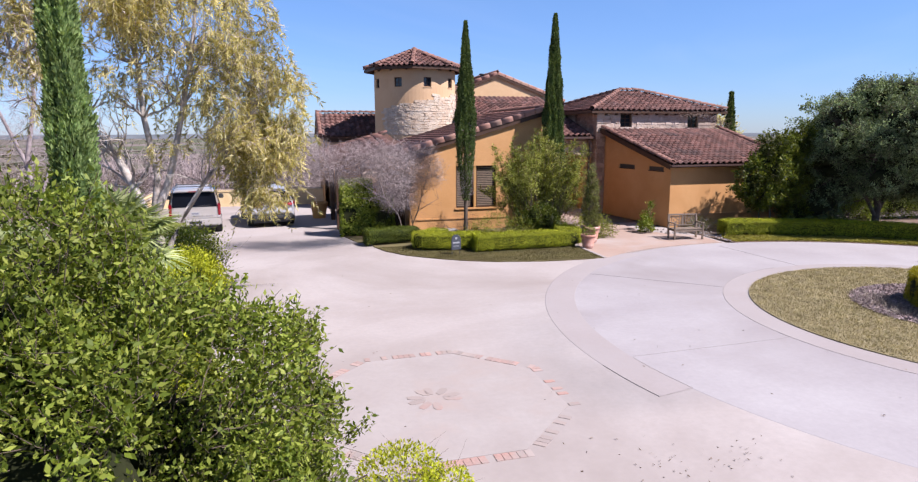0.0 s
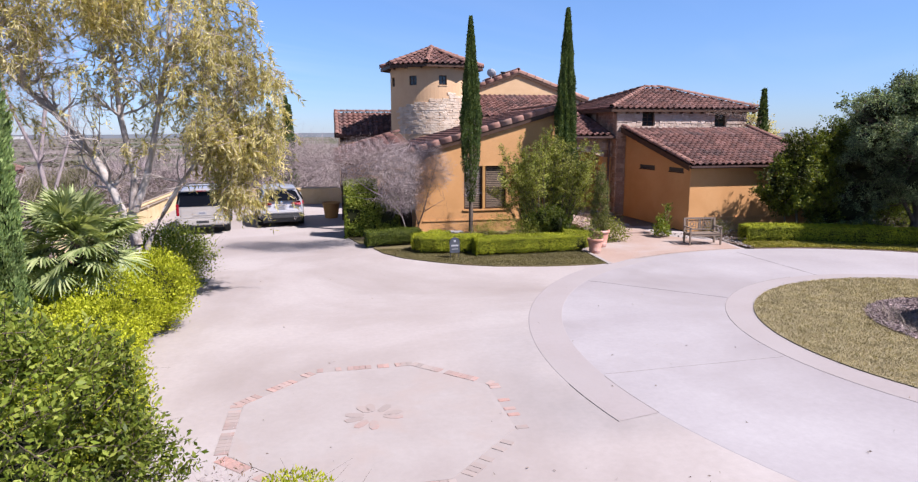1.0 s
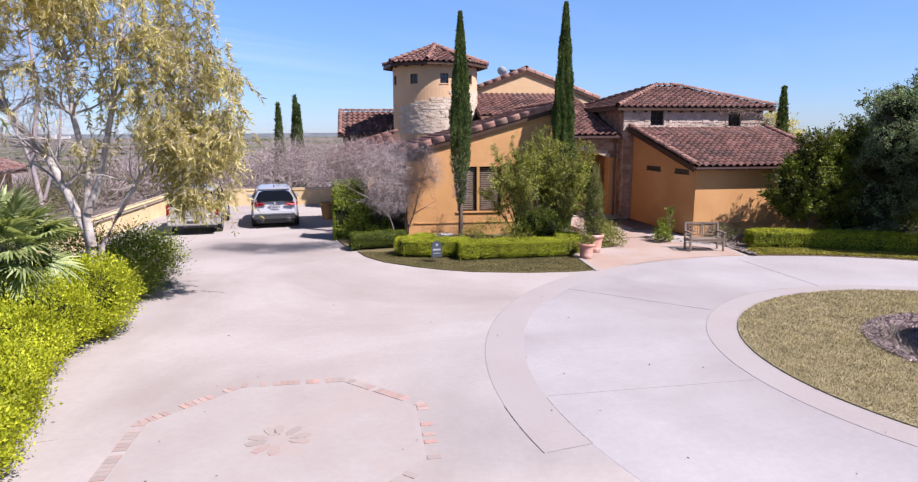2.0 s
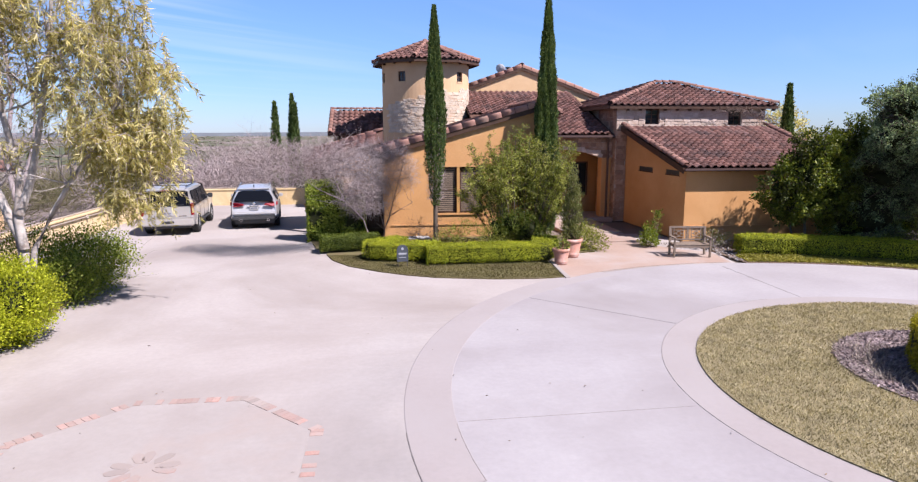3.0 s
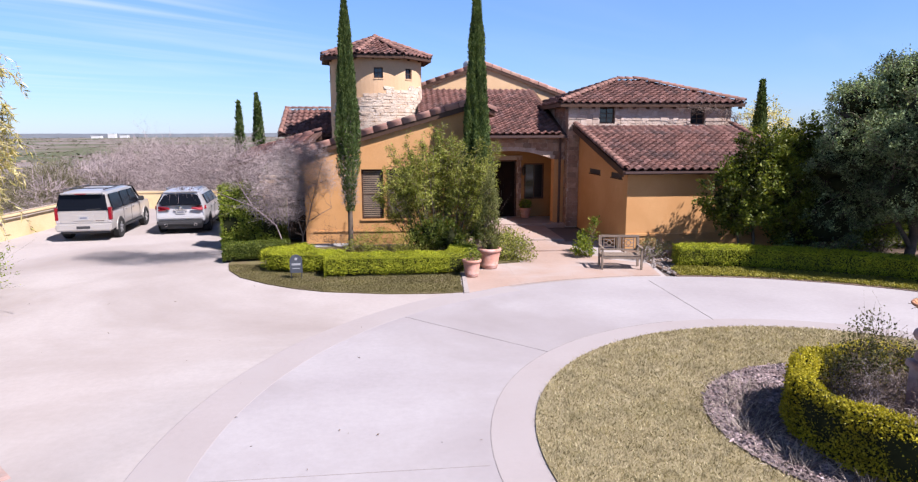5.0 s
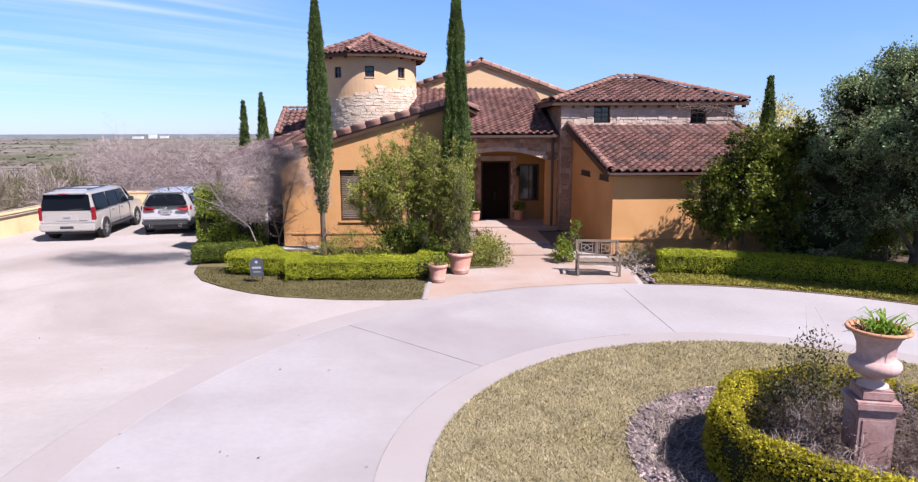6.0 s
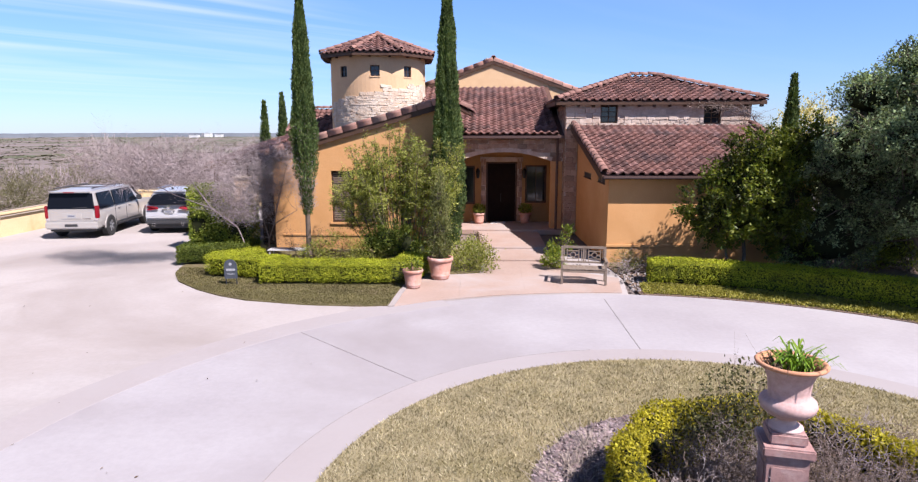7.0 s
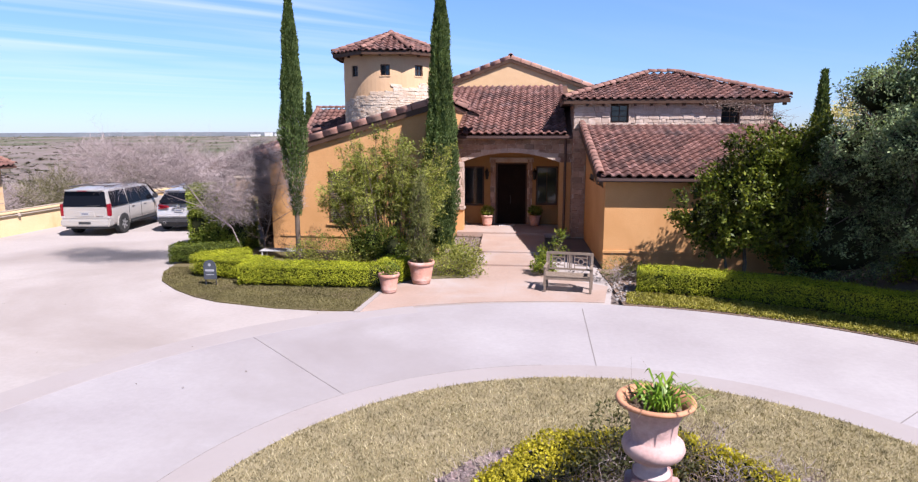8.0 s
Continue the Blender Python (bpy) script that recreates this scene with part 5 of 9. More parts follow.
def hip_block():
    x0, x1, y0, y1, ze = 12.46, 19.55, 32.0, 39.0, 5.14
    wins = ((13.80, 14.46, 4.40, 5.08), (17.76, 18.42, 4.36, 5.06))
    # front wall, pierced by two small windows
    edges = [x0, wins[0][0], wins[0][1], wins[1][0], wins[1][1], x1]
    walls = []
    for a, b in ((edges[0], edges[1]), (edges[2], edges[3]), (edges[4], edges[5])):
        walls.append(part("stone_wall", box_bm(a, b, y0, y0 + 0.3, 0, ze), M_MORTAR, house, "upper wall of pale limestone rubble"))
        stone_face(walls[-1], (a, y0, 4.2), (1, 0, 0), (0, -1, 0), b - a, ze - 4.2, course=(0.10, 0.21), length=(0.14, 0.50), seed=int(a * 10))
    for wx0, wx1, wz0, wz1 in wins:
        part("stone_wall", box_bm(wx0, wx1, y0, y0 + 0.3, 0, wz0), M_MORTAR, house)
        window(house, wx0, wx1, wz0, wz1, y0, 0.16, 0.05, 1, 2)
        part("sill", box_bm(wx0 - 0.08, wx1 + 0.08, y0 - 0.09, y0 + 0.16, wz0 - 0.09, wz0 + 0.004, bevel=0.015), M_STONE, house)
        part("lintel", box_bm(wx0 - 0.1, wx1 + 0.1, y0 - 0.02, y0 + 0.28, wz1, ze), M_TIMBER, house)
    side = part("stone_wall", box_bm(x0, x0 + 0.3, y0 + 0.3, y1, 0, ze), M_MORTAR, house)
    stone_face(side, (x0, y1 - 4.6, 0.1), (0, -1, 0), (-1, 0, 0), 2.1, 5.0, course=(0.14, 0.26), length=(0.2, 0.55), seed=41, stones=SHADED_STONES)
    stone_face(side, (x0, y0 + 0.3, 0.1), (0, -1, 0), (-1, 0, 0), 0.32, 5.0, course=(0.16, 0.3), length=(0.31, 0.33), seed=42, stones=SHADED_STONES)
    quoin = part("stone_pilaster", box_bm(x0, 12.93, y0 - 0.04, y0, 0, 4.2), M_MORTAR, house)
    stone_face(quoin, (x0, y0 - 0.06, 0.05), (1, 0, 0), (0, -1, 0), 0.48, 4.15, course=(0.12, 0.24), length=(0.16, 0.48), seed=43, stones=SHADED_STONES)
    part("side_wall", box_bm(x1 - 0.3, x1, y0 + 0.3, y1, 0, ze), M_CREAM, house)
    part("back_wall", box_bm(x0 + 0.3, x1 - 0.3, y1 - 0.3, y1, 0, ze), M_CREAM, house)
    # hipped roof
    ex0, ex1, ey0, ey1 = 12.05, 20.02, 31.76, 39.3
    yr, zr = 35.43, 6.40
    ra, rb = 15.62, 16.75
    pts = [(ex0, ey0), (ex1, ey0), (ex1, ey1), (ex0, ey1)]
    bm = bmesh.new()
    lo, hi = [bm.verts.new((x, y, ze - 0.02)) for x, y in pts], [bm.verts.new((x, y, ze + 0.1)) for x, y in pts]
    A, B = bm.verts.new((ra, yr, zr)), bm.verts.new((rb, yr, zr))
    bm.faces.new(lo)
    for i in range(4):
        bm.faces.new((lo[i], lo[(i + 1) % 4], hi[(i + 1) % 4], hi[i]))
    bm.faces.new((hi[0], hi[1], B, A)); bm.faces.new((hi[1], hi[2], B)); bm.faces.new((hi[2], hi[3], A, B)); bm.faces.new((hi[3], hi[0], A))
    roof = part("hip_roof", bm, M_DECK, house, "hipped clay tile roof with exposed rafter tails")
    Z = ze + 0.1
    for p, q, singles in ((0, 1, 300), (3, 0, 80), (1, 2, 0), (2, 3, 0)):
        P, Q = Vector((*pts[p], Z)), Vector((*pts[q], Z))
        u = Q - P
        W = u.length
        un = u.normalized()
        top = [Vector((ra, yr, zr)), Vector((rb, yr, zr))]
        ends = sorted((t - P).dot(un) for t in top)
        if q in (0, 2) and p in (3, 1):
            ends = [ends[0], ends[0]] if abs(ends[0] - ends[1]) < 1e-3 else ends
        near = top[0] if p == 3 else top[1] if p == 1 else top[0]
        foot = P + un * (near - P).dot(un)
        v = near - foot
        L = v.length
        e0, e1 = min(ends), max(ends)
        keep = lambda a, b, W=W, L=L, e0=e0, e1=e1: e0 * b / L - 0.12 < a < W - (W - e1) * b / L + 0.12 and b < L
        tile_slope(roof, P - v.normalized() * 0.06, u, v, keep, int(W / 0.30) + 1, int(L / 0.36) + 1, singles=singles)
    for (x, y), r in zip(pts, (ra, rb, rb, ra)):
        cap_row(roof, (x, y, Z + 0.09), (r, yr, zr + 0.11))
    cap_row(roof, (ra, yr, zr + 0.11), (rb, yr, zr + 0.11))
    for i in range(14):
        x = ex0 + 0.3 + i * 0.58
        part("rafter_tail", bar((x, ey0 + 0.05, ze - 0.07), (x, y0, ze - 0.07), 0.09, 0.12), M_TIMBER, roof)
    part("fascia", box_bm(ex0, ex1, ey0 - 0.03, ey0, ze - 0.05, ze + 0.1), M_TIMBER, roof)
    part("fascia", box_bm(ex0 - 0.03, ex0, ey0, ey1, ze - 0.05, ze + 0.1), M_TIMBER, roof)


def low_wing():
    x0, x1, y0, y1 = 12.95, 19.3, 26.43, 32.0
    ye, ze, k = 26.12, 2.66, 0.2655
    zz = lambda y: ze + k * (y - ye)
    part("front_wall", box_bm(x0, x1, y0, y0 + 0.3, 0, zz(y0)), M_OCHRE, house)
    slots = ((29.2, 30.5), (26.95, 28.05))
    cuts = [(y0 + 0.3, 26.95, 0, 9), (26.95, 28.05, 0, 2.44), (26.95, 28.05, 2.62, 9), (28.05, 29.2, 0, 9), (29.2, 30.5, 0, 2.44), (29.2, 30.5, 2.62, 9), (30.5, y1, 0, 9)]
    for a, b, c, d in cuts:
        da, db = min(d, zz(a)), min(d, zz(b))
        part("side_wall", prism_x([(a, c), (b, c), (b, db), (a, da)], x0, x0 + 0.3), M_OCHRE, house)
    for a, b in slots:
        part("vent_slot", box_bm(x0 + 0.02, x0 + 0.04, a, b, 2.44, 2.62), M_BLACK, house)
        part("slot_frame", box_bm(x0 - 0.015, x0 + 0.05, a - 0.04, b + 0.04, 2.40, 2.44, bevel=0.005), M_TIMBER, house)
    part("side_wall", prism_x([(y0 + 0.3, 0), (y1, 0), (y1, zz(y1)), (y0 + 0.3, zz(y0))], x1 - 0.3, x1), M_OCHRE, house)
    part("belt_course", box_bm(x0 - 0.03, x1, y0 - 0.04, y0 + 0.02, 0.50, 0.58, bevel=0.008), M_OCHRE, house)
    ex0, ex1 = 12.68, 19.6
    roof = part("wing_roof", prism_x([(ye, ze), (y1 - 0.02, zz(y1)), (y1 - 0.02, zz(y1) + 0.11), (ye, ze + 0.11)], ex0, ex1), M_DECK, house, "low clay tile roof leaning on the stone block")
    L = (y1 - ye) * math.hypot(1, k)
    tile_slope(roof, (ex0 + 0.08, ye - 0.06, ze + 0.11), (1, 0, 0), (0, 1, k), lambda a, b: True, int((ex1 - ex0) / 0.30), int(L / 0.36))
    cap_row(roof, (ex0 + 0.06, ye - 0.05, ze + 0.19), (ex0 + 0.06, y1 - 0.12, zz(y1) + 0.17), 0.36, scale=1.05)
    cap_row(roof, (ex1 - 0.06, ye - 0.05, ze + 0.19), (ex1 - 0.06, y1 - 0.12, zz(y1) + 0.17), 0.36)
    part("verge_board", prism_x([(ye, ze - 0.10), (y1, zz(y1) - 0.10), (y1, zz(y1) + 0.12), (ye, ze + 0.12)], ex0 - 0.03, ex0), M_TIMBER, roof)
    part("gutter", box_bm(ex0, ex1, ye - 0.10, ye, ze + 0.0, ze + 0.09, bevel=0.02), M_GUTTER, roof)
    part("soffit", prism_x([(ye, ze - 0.02), (y0, zz(y0) - 0.02), (y0, zz(y0)), (ye, ze)], ex0, ex1), M_TIMBER, roof)


def back_block():
    """The lower block behind the tower, its ridge running across."""
    x0, x1, y0, y1 = -0.7, 4.2, 39.55, 43.3
    yr, zr, ye, ze = 41.42, 5.25, 39.2, 3.95
    k = (zr - ze) / (yr - ye)
    part("back_wing_wall", box_bm(x0, x1, y0 + 1.5, y0 + 1.8, 0, ze + 0.1), M_OCHRE, house)
    for x in (x0 + 0.02, 1.4, x1 - 0.3):
        part("porch_post", box_bm(x, x + 0.24, y0, y0 + 0.24, 0, ze - 0.1), M_TIMBER, house)
    part("porch_beam", box_bm(x0, x1, y0, y0 + 0.24, ze - 0.32, ze - 0.05), M_TIMBER, house)
    part("back_wing_wall", box_bm(x0, x1, y1 - 0.3, y1, 0, ze + 0.1), M_OCHRE, house)
    part("back_wing_wall", prism_x([(y0, 0), (y1, 0), (y1, ze + 0.1), (yr, zr - 0.15), (y0, ze + 0.1)], x0, x0 + 0.3), M_OCHRE, house)
    roof = part("back_wing_roof", prism_x([(ye, ze - 0.1), (yr, zr - 0.1), (2 * yr - ye, ze - 0.1), (2 * yr - ye, ze), (yr, zr), (ye, ze)], x0 - 0.25, 6.0), M_DECK, house)
    L = (yr - ye) * math.hypot(1, k)
    tile_slope(roof, (x0 - 0.2, ye - 0.05, ze), (1, 0, 0), (0, 1, k), lambda a, b: True, 21, int(L / 0.36), singles=150)
    tile_slope(roof, (6.0, 2 * yr - ye + 0.05, ze), (-1, 0, 0), (0, -1, k), lambda a, b: True, 21, int(L / 0.36), singles=0)
    cap_row(roof, (x0 - 0.25, yr, zr + 0.1), (6.0, yr, zr + 0.1))
    cap_row(roof, (x0 - 0.15, ye - 0.04, ze + 0.08), (x0 - 0.15, yr, zr + 0.08))
    part("verge_board", prism_x([(ye, ze - 0.15), (yr, zr - 0.15), (yr, zr + 0.01), (ye, ze + 0.01)], x0 - 0.28, x0 - 0.25), M_TIMBER, roof)


left_wing()
side_porch()
tower()
gable_block()
porch()
hip_block()
before = set(bpy.data.objects)
low_wing()
# the wing's entry side is not quite square to its front
for ob in set(bpy.data.objects) - before:
    if ob.type == "MESH":
        lean = lambda x, y: 0.24 * np.clip((32.0 - y) / 5.9, 0, 1.1) * np.clip(1 - (x - 12.7) / 6.9, 0, 1)
        if ob.data.users > 1:
            ob.matrix_basis.translation.x += float(lean(ob.matrix_basis.translation.x, ob.matrix_basis.translation.y))
        else:
            for v in ob.data.vertices:
                v.co.x += float(lean(v.co.x, v.co.y))
back_block()

# ---- trees, hedges and shrubs ----
def cypress(x, y, height, radius, label, seed, z0=0.0, skirt=0.0, n=16000, leaf=0.11, material=None, bare=0.0, lean=(0, 0)):
    """An Italian cypress: trunk and a dense column of upright sprays, ragged at the skin."""
    rng = np.random.default_rng(seed)
    t = thing("cypress", label, "tree", pose(x, y, z0), "Italian cypresses")
    pts = [(lean[0] * s, lean[1] * s, height * s) for s in np.linspace(0, 0.93, 7)]
    link_mesh("trunk", fast_mesh("trunk", *tube_arrays(pts, np.linspace(0.09, 0.02, 7) * (0.6 + radius), 8)), M_BARK_DARK, t)
    h = skirt + (height - skirt) * rng.random(n) ** 0.9
    s = (h - skirt) / (height - skirt)
    prof = radius * np.clip(np.minimum(1.0, (0.22 if bare else 0.55) + s * 2.2) * (1 - s ** 1.7) ** 0.9 + 0.02, 0.0, 1)
    a = rng.uniform(0, 2 * np.pi, n)
    lump = 1 + 0.15 * np.sin(a * 4 + np.sin(h * 0.9) * 2 + seed) + 0.14 * np.sin(a * 9 + h * 1.1 + np.sin(h * 2.3)) + 0.09 * np.sin(h * 4.6 + a * 2)
    r = prof * lump * (0.62 + 0.40 * rng.random(n) ** 0.5)
    P = np.stack([np.cos(a) * r + lean[0] * h / height, np.sin(a) * r + lean[1] * h / height, h], 1)
    if bare:
        k = rng.random(n) > bare * np.clip(1.3 - (h - skirt) / (0.42 * (height - skirt)), 0, 1)
        P, a, h = P[k], a[k], h[k]
    W = unit_rows(np.stack([np.cos(a) * 0.45, np.sin(a) * 0.45, np.ones(len(a))], 1) + rng.normal(size=(len(a), 3)) * 0.28)
    link_mesh("crown", fast_mesh("crown", *leaf_arrays(rng, P, W, leaf * rng.uniform(0.7, 1.6, len(P)), 0.34, 0.5, np.stack([np.cos(a), np.sin(a), np.full(len(a), 0.35)], 1), 0.7)), material or M_LF_CYP, t)
    if bare:
        k = 2200
        hh, aa = skirt + 0.2 + (height - skirt) * 0.42 * rng.random(k), rng.uniform(0, 2 * np.pi, k)
        rr = radius * rng.random(k) ** 0.6 * 0.95
        D = np.stack([np.cos(aa), np.sin(aa), np.full(k, 0.55)], 1) + rng.normal(size=(k, 3)) * 0.4
        link_mesh("twig_growth", fast_mesh("twig_growth", *leaf_arrays(rng, np.stack([np.cos(aa) * rr * 0.6, np.sin(aa) * rr * 0.6, hh], 1), unit_rows(D), rng.uniform(0.10, 0.26, k), 0.035, 0.6)), M_TWIG, t, "bare grey inner twigs")
    # dark turned column painted as the shade within the crown
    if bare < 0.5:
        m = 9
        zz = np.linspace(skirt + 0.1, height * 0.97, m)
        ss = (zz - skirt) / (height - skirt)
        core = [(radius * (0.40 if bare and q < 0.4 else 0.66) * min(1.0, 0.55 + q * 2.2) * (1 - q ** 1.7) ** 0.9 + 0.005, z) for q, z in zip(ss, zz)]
        part("shade_core", lathe([(0.0, zz[0])] + core + [(0.0, zz[-1])], 10), M_CORE, t)
    return t


def shade_core(t, blobs, scale, seed):
    """A crown's inner shade, built as rough near-black lumps under its leaves."""
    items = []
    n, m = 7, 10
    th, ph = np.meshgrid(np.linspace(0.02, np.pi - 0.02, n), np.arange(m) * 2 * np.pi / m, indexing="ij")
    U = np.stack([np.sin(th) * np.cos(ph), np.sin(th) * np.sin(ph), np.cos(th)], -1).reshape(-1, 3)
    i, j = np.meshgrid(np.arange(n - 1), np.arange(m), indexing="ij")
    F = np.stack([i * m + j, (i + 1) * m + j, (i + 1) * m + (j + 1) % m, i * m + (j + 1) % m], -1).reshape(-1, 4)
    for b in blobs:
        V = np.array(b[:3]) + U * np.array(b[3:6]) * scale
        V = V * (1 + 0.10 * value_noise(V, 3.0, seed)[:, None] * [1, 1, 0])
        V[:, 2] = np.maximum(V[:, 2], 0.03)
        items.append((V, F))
    link_mesh("shade_core", fast_mesh("shade_core", *join_arrays(items)), M_CORE, t)


def hedge(points, width, height, label, seed, material, closed=False, density=2600, leaf=0.05, z0=0.0, round_top=0.12, wob=0.05, name="hedge"):
    """A clipped hedge along a line: a near-black core, painted as its inner shade, under a skin of small leaves."""
    rng = np.random.default_rng(seed)
    t = thing(name, label, "hedge", pose(points[0][0], points[0][1], z0))
    P = np.array([(*p, 0.0) for p in points], float)
    if closed:
        P = np.vstack([P, P[:1]])
    seg = np.linalg.norm(np.diff(P, axis=0), axis=1)
    S = np.concatenate([[0], np.cumsum(seg)])
    total = S[-1]

    def at(s):
        return np.stack([np.interp(s, S, P[:, 0]), np.interp(s, S, P[:, 1]), np.zeros_like(s)], 1)

    def frame_at(s):
        d = unit_rows(at(np.minimum(s + 0.06, total)) - at(np.maximum(s - 0.06, 0)))
        return d, np.stack([d[:, 1], -d[:, 0], np.zeros(len(d))], 1)

    # outline of the section, from one foot over the top to the other
    w, h, r = width / 2, height, round_top
    sec = np.array([(-w * 0.86, 0.10), (-w, h * 0.36), (-w, h - r), (-w + r * 0.35, h - r * 0.3), (-w + r, h), (0, h * 1.01), (w - r, h), (w - r * 0.35, h - r * 0.3), (w, h - r), (w, h * 0.36), (w * 0.86, 0.10)])
    o = np.array(points[0])
    o3 = np.array([o[0], o[1], 0.0])
    ns = max(4, int(total / 0.25))
    s = np.linspace(0, total, ns + 1)
    C, (D, N) = at(s), frame_at(s)
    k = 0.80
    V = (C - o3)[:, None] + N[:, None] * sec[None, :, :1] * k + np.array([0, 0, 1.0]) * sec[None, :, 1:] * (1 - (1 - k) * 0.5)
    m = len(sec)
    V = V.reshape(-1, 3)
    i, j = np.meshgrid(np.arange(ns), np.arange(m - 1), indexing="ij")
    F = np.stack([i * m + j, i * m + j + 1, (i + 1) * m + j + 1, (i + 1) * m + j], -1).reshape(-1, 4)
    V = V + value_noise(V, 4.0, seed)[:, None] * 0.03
    # no stems here: a near-black sheet gives the hedge its inner shade
    core = fast_mesh("wood_or_shade", V, F)
    link_mesh("wood_or_shade", core, M_CORE, t)
    # leaves over the skin and its ends
    L = np.concatenate([[0], np.cumsum(np.linalg.norm(np.diff(sec, axis=0), axis=1))])
    n = int(density * total * L[-1])
    q = rng.random(n) * L[-1]
    sx, sz = np.interp(q, L, sec[:, 0]), np.interp(q, L, sec[:, 1])
    gx, gz = np.interp(q + 0.02, L, sec[:, 0]) - np.interp(q - 0.02, L, sec[:, 0]), np.interp(q + 0.02, L, sec[:, 1]) - np.interp(q - 0.02, L, sec[:, 1])
    gl = np.hypot(gx, gz) + 1e-9
    ox, oz = -gz / gl, gx / gl
    ss = rng.random(n) * total
    C, (D, N) = at(ss), frame_at(ss)
    push = rng.normal(size=n) * 0.014 - 0.055 * rng.random(n)
    Q = (C - o3) + N * (sx + ox * push)[:, None] + np.array([0, 0, 1.0]) * (sz + oz * push)[:, None]
    O = N * ox[:, None] + np.array([0, 0, 1.0]) * oz[:, None]
    Q = Q + O * (value_noise(Q + o3, 3.1, seed) * wob + value_noise((Q + o3) * [1, 1, 0.35], 12.0, seed + 1) * 0.028)[:, None]
    if not closed:
        ne = int(density * width * height)
        for end, sg in ((0.0, -1.0), (total, 1.0)):
            e = np.full(ne, end)
            C, (D, N) = at(e), frame_at(e)
            bulge = np.sqrt(np.clip(1 - rng.random(ne), 0, 1)) * 0.06
            ee = (C - o3) + N * rng.uniform(-w, w, ne)[:, None] + np.array([0, 0, 1.0]) * rng.uniform(0.03, h, ne)[:, None] + D * (sg * bulge)[:, None]
            Q, O = np.vstack([Q, ee]), np.vstack([O, D * sg])
    W = unit_rows(O * 0.08 + rng.normal(size=O.shape) * 0.7 + [0, 0, 0.10])
    link_mesh("leaves", fast_mesh("leaves", *leaf_arrays(rng, Q, W, leaf * rng.uniform(0.6, 1.3, len(Q)), 0.62, 0.3, O + [0, 0, 0.12], 0.30)), material, t)
    return t


def shrub(name, x, y, label, seed, blobs, material, n, leaf=0.06, width=0.5, stems=6, stem_r=0.018, bark=None, spread=1.0, z0=0.0, category="shrub", up=0.4, clump=0.0, core=0.0):
    """A bush: stems that fork from the ground and leaves gathered in uneven clumps. blobs: (x, y, z, rx, ry, rz, share)."""
    rng = np.random.default_rng(seed)
    t = thing(name, label, category, pose(x, y, z0))
    B = np.array(blobs, float)
    wood = []
    for i in range(stems):
        b = B[i % len(B)]
        aim = b[:3] + rng.normal(size=3) * b[3:6] * 0.35
        a0 = rng.normal(size=3) * [0.10, 0.10, 0] * spread
        mid = a0 * 0.5 + aim * 0.5 + rng.normal(size=3) * 0.08
        P = np.array([a0, (a0 + mid) / 2 + [0, 0, 0.05], mid, (mid + aim) / 2 + rng.normal(size=3) * 0.05, aim])
        wood.append((P, np.linspace(stem_r, stem_r * 0.25, 5), 2))
        for _ in range(4):
            p = P[rng.integers(2, 5)]
            e = aim + rng.normal(size=3) * b[3:6] * 0.7
            wood.append((np.array([p, (p + e) / 2 + rng.normal(size=3) * 0.05, e]), np.array([0.4, 0.25, 0.12]) * stem_r, 4))
    link_mesh("wood_or_shade", wood_mesh("wood_or_shade", wood), bark or M_BARK_DARK, t)
    if core:
        shade_core(t, blobs, core, seed)
    Q, O = [], []
    tot = B[:, 6].sum()
    for b in B:
        k = int(n * b[6] / tot)
        p, d = ball_points(rng, k, b[:3], b[3:6], 0.45)
        if clump:
            # gather the leaves on shoots, leaving gaps between them
            c, cd = ball_points(rng, max(8, k // 26), b[:3], b[3:6], 0.55)
            pick = rng.integers(len(c), size=k)
            p = c[pick] + rng.normal(size=(k, 3)) * clump
            d = cd[pick]
        p[:, 2] = np.maximum(p[:, 2], 0.03)
        Q.append(p); O.append(d)
    Q, O = np.vstack(Q), np.vstack(O)
    W = unit_rows(O * 0.7 + rng.normal(size=O.shape) * 0.7 + [0, 0, up])
    link_mesh("leaves", fast_mesh("leaves", *leaf_arrays(rng, Q, W, leaf * rng.uniform(0.6, 1.35, len(Q)), width, 0.3, O + [0, 0, 0.4], 0.9)), material, t)
    return t


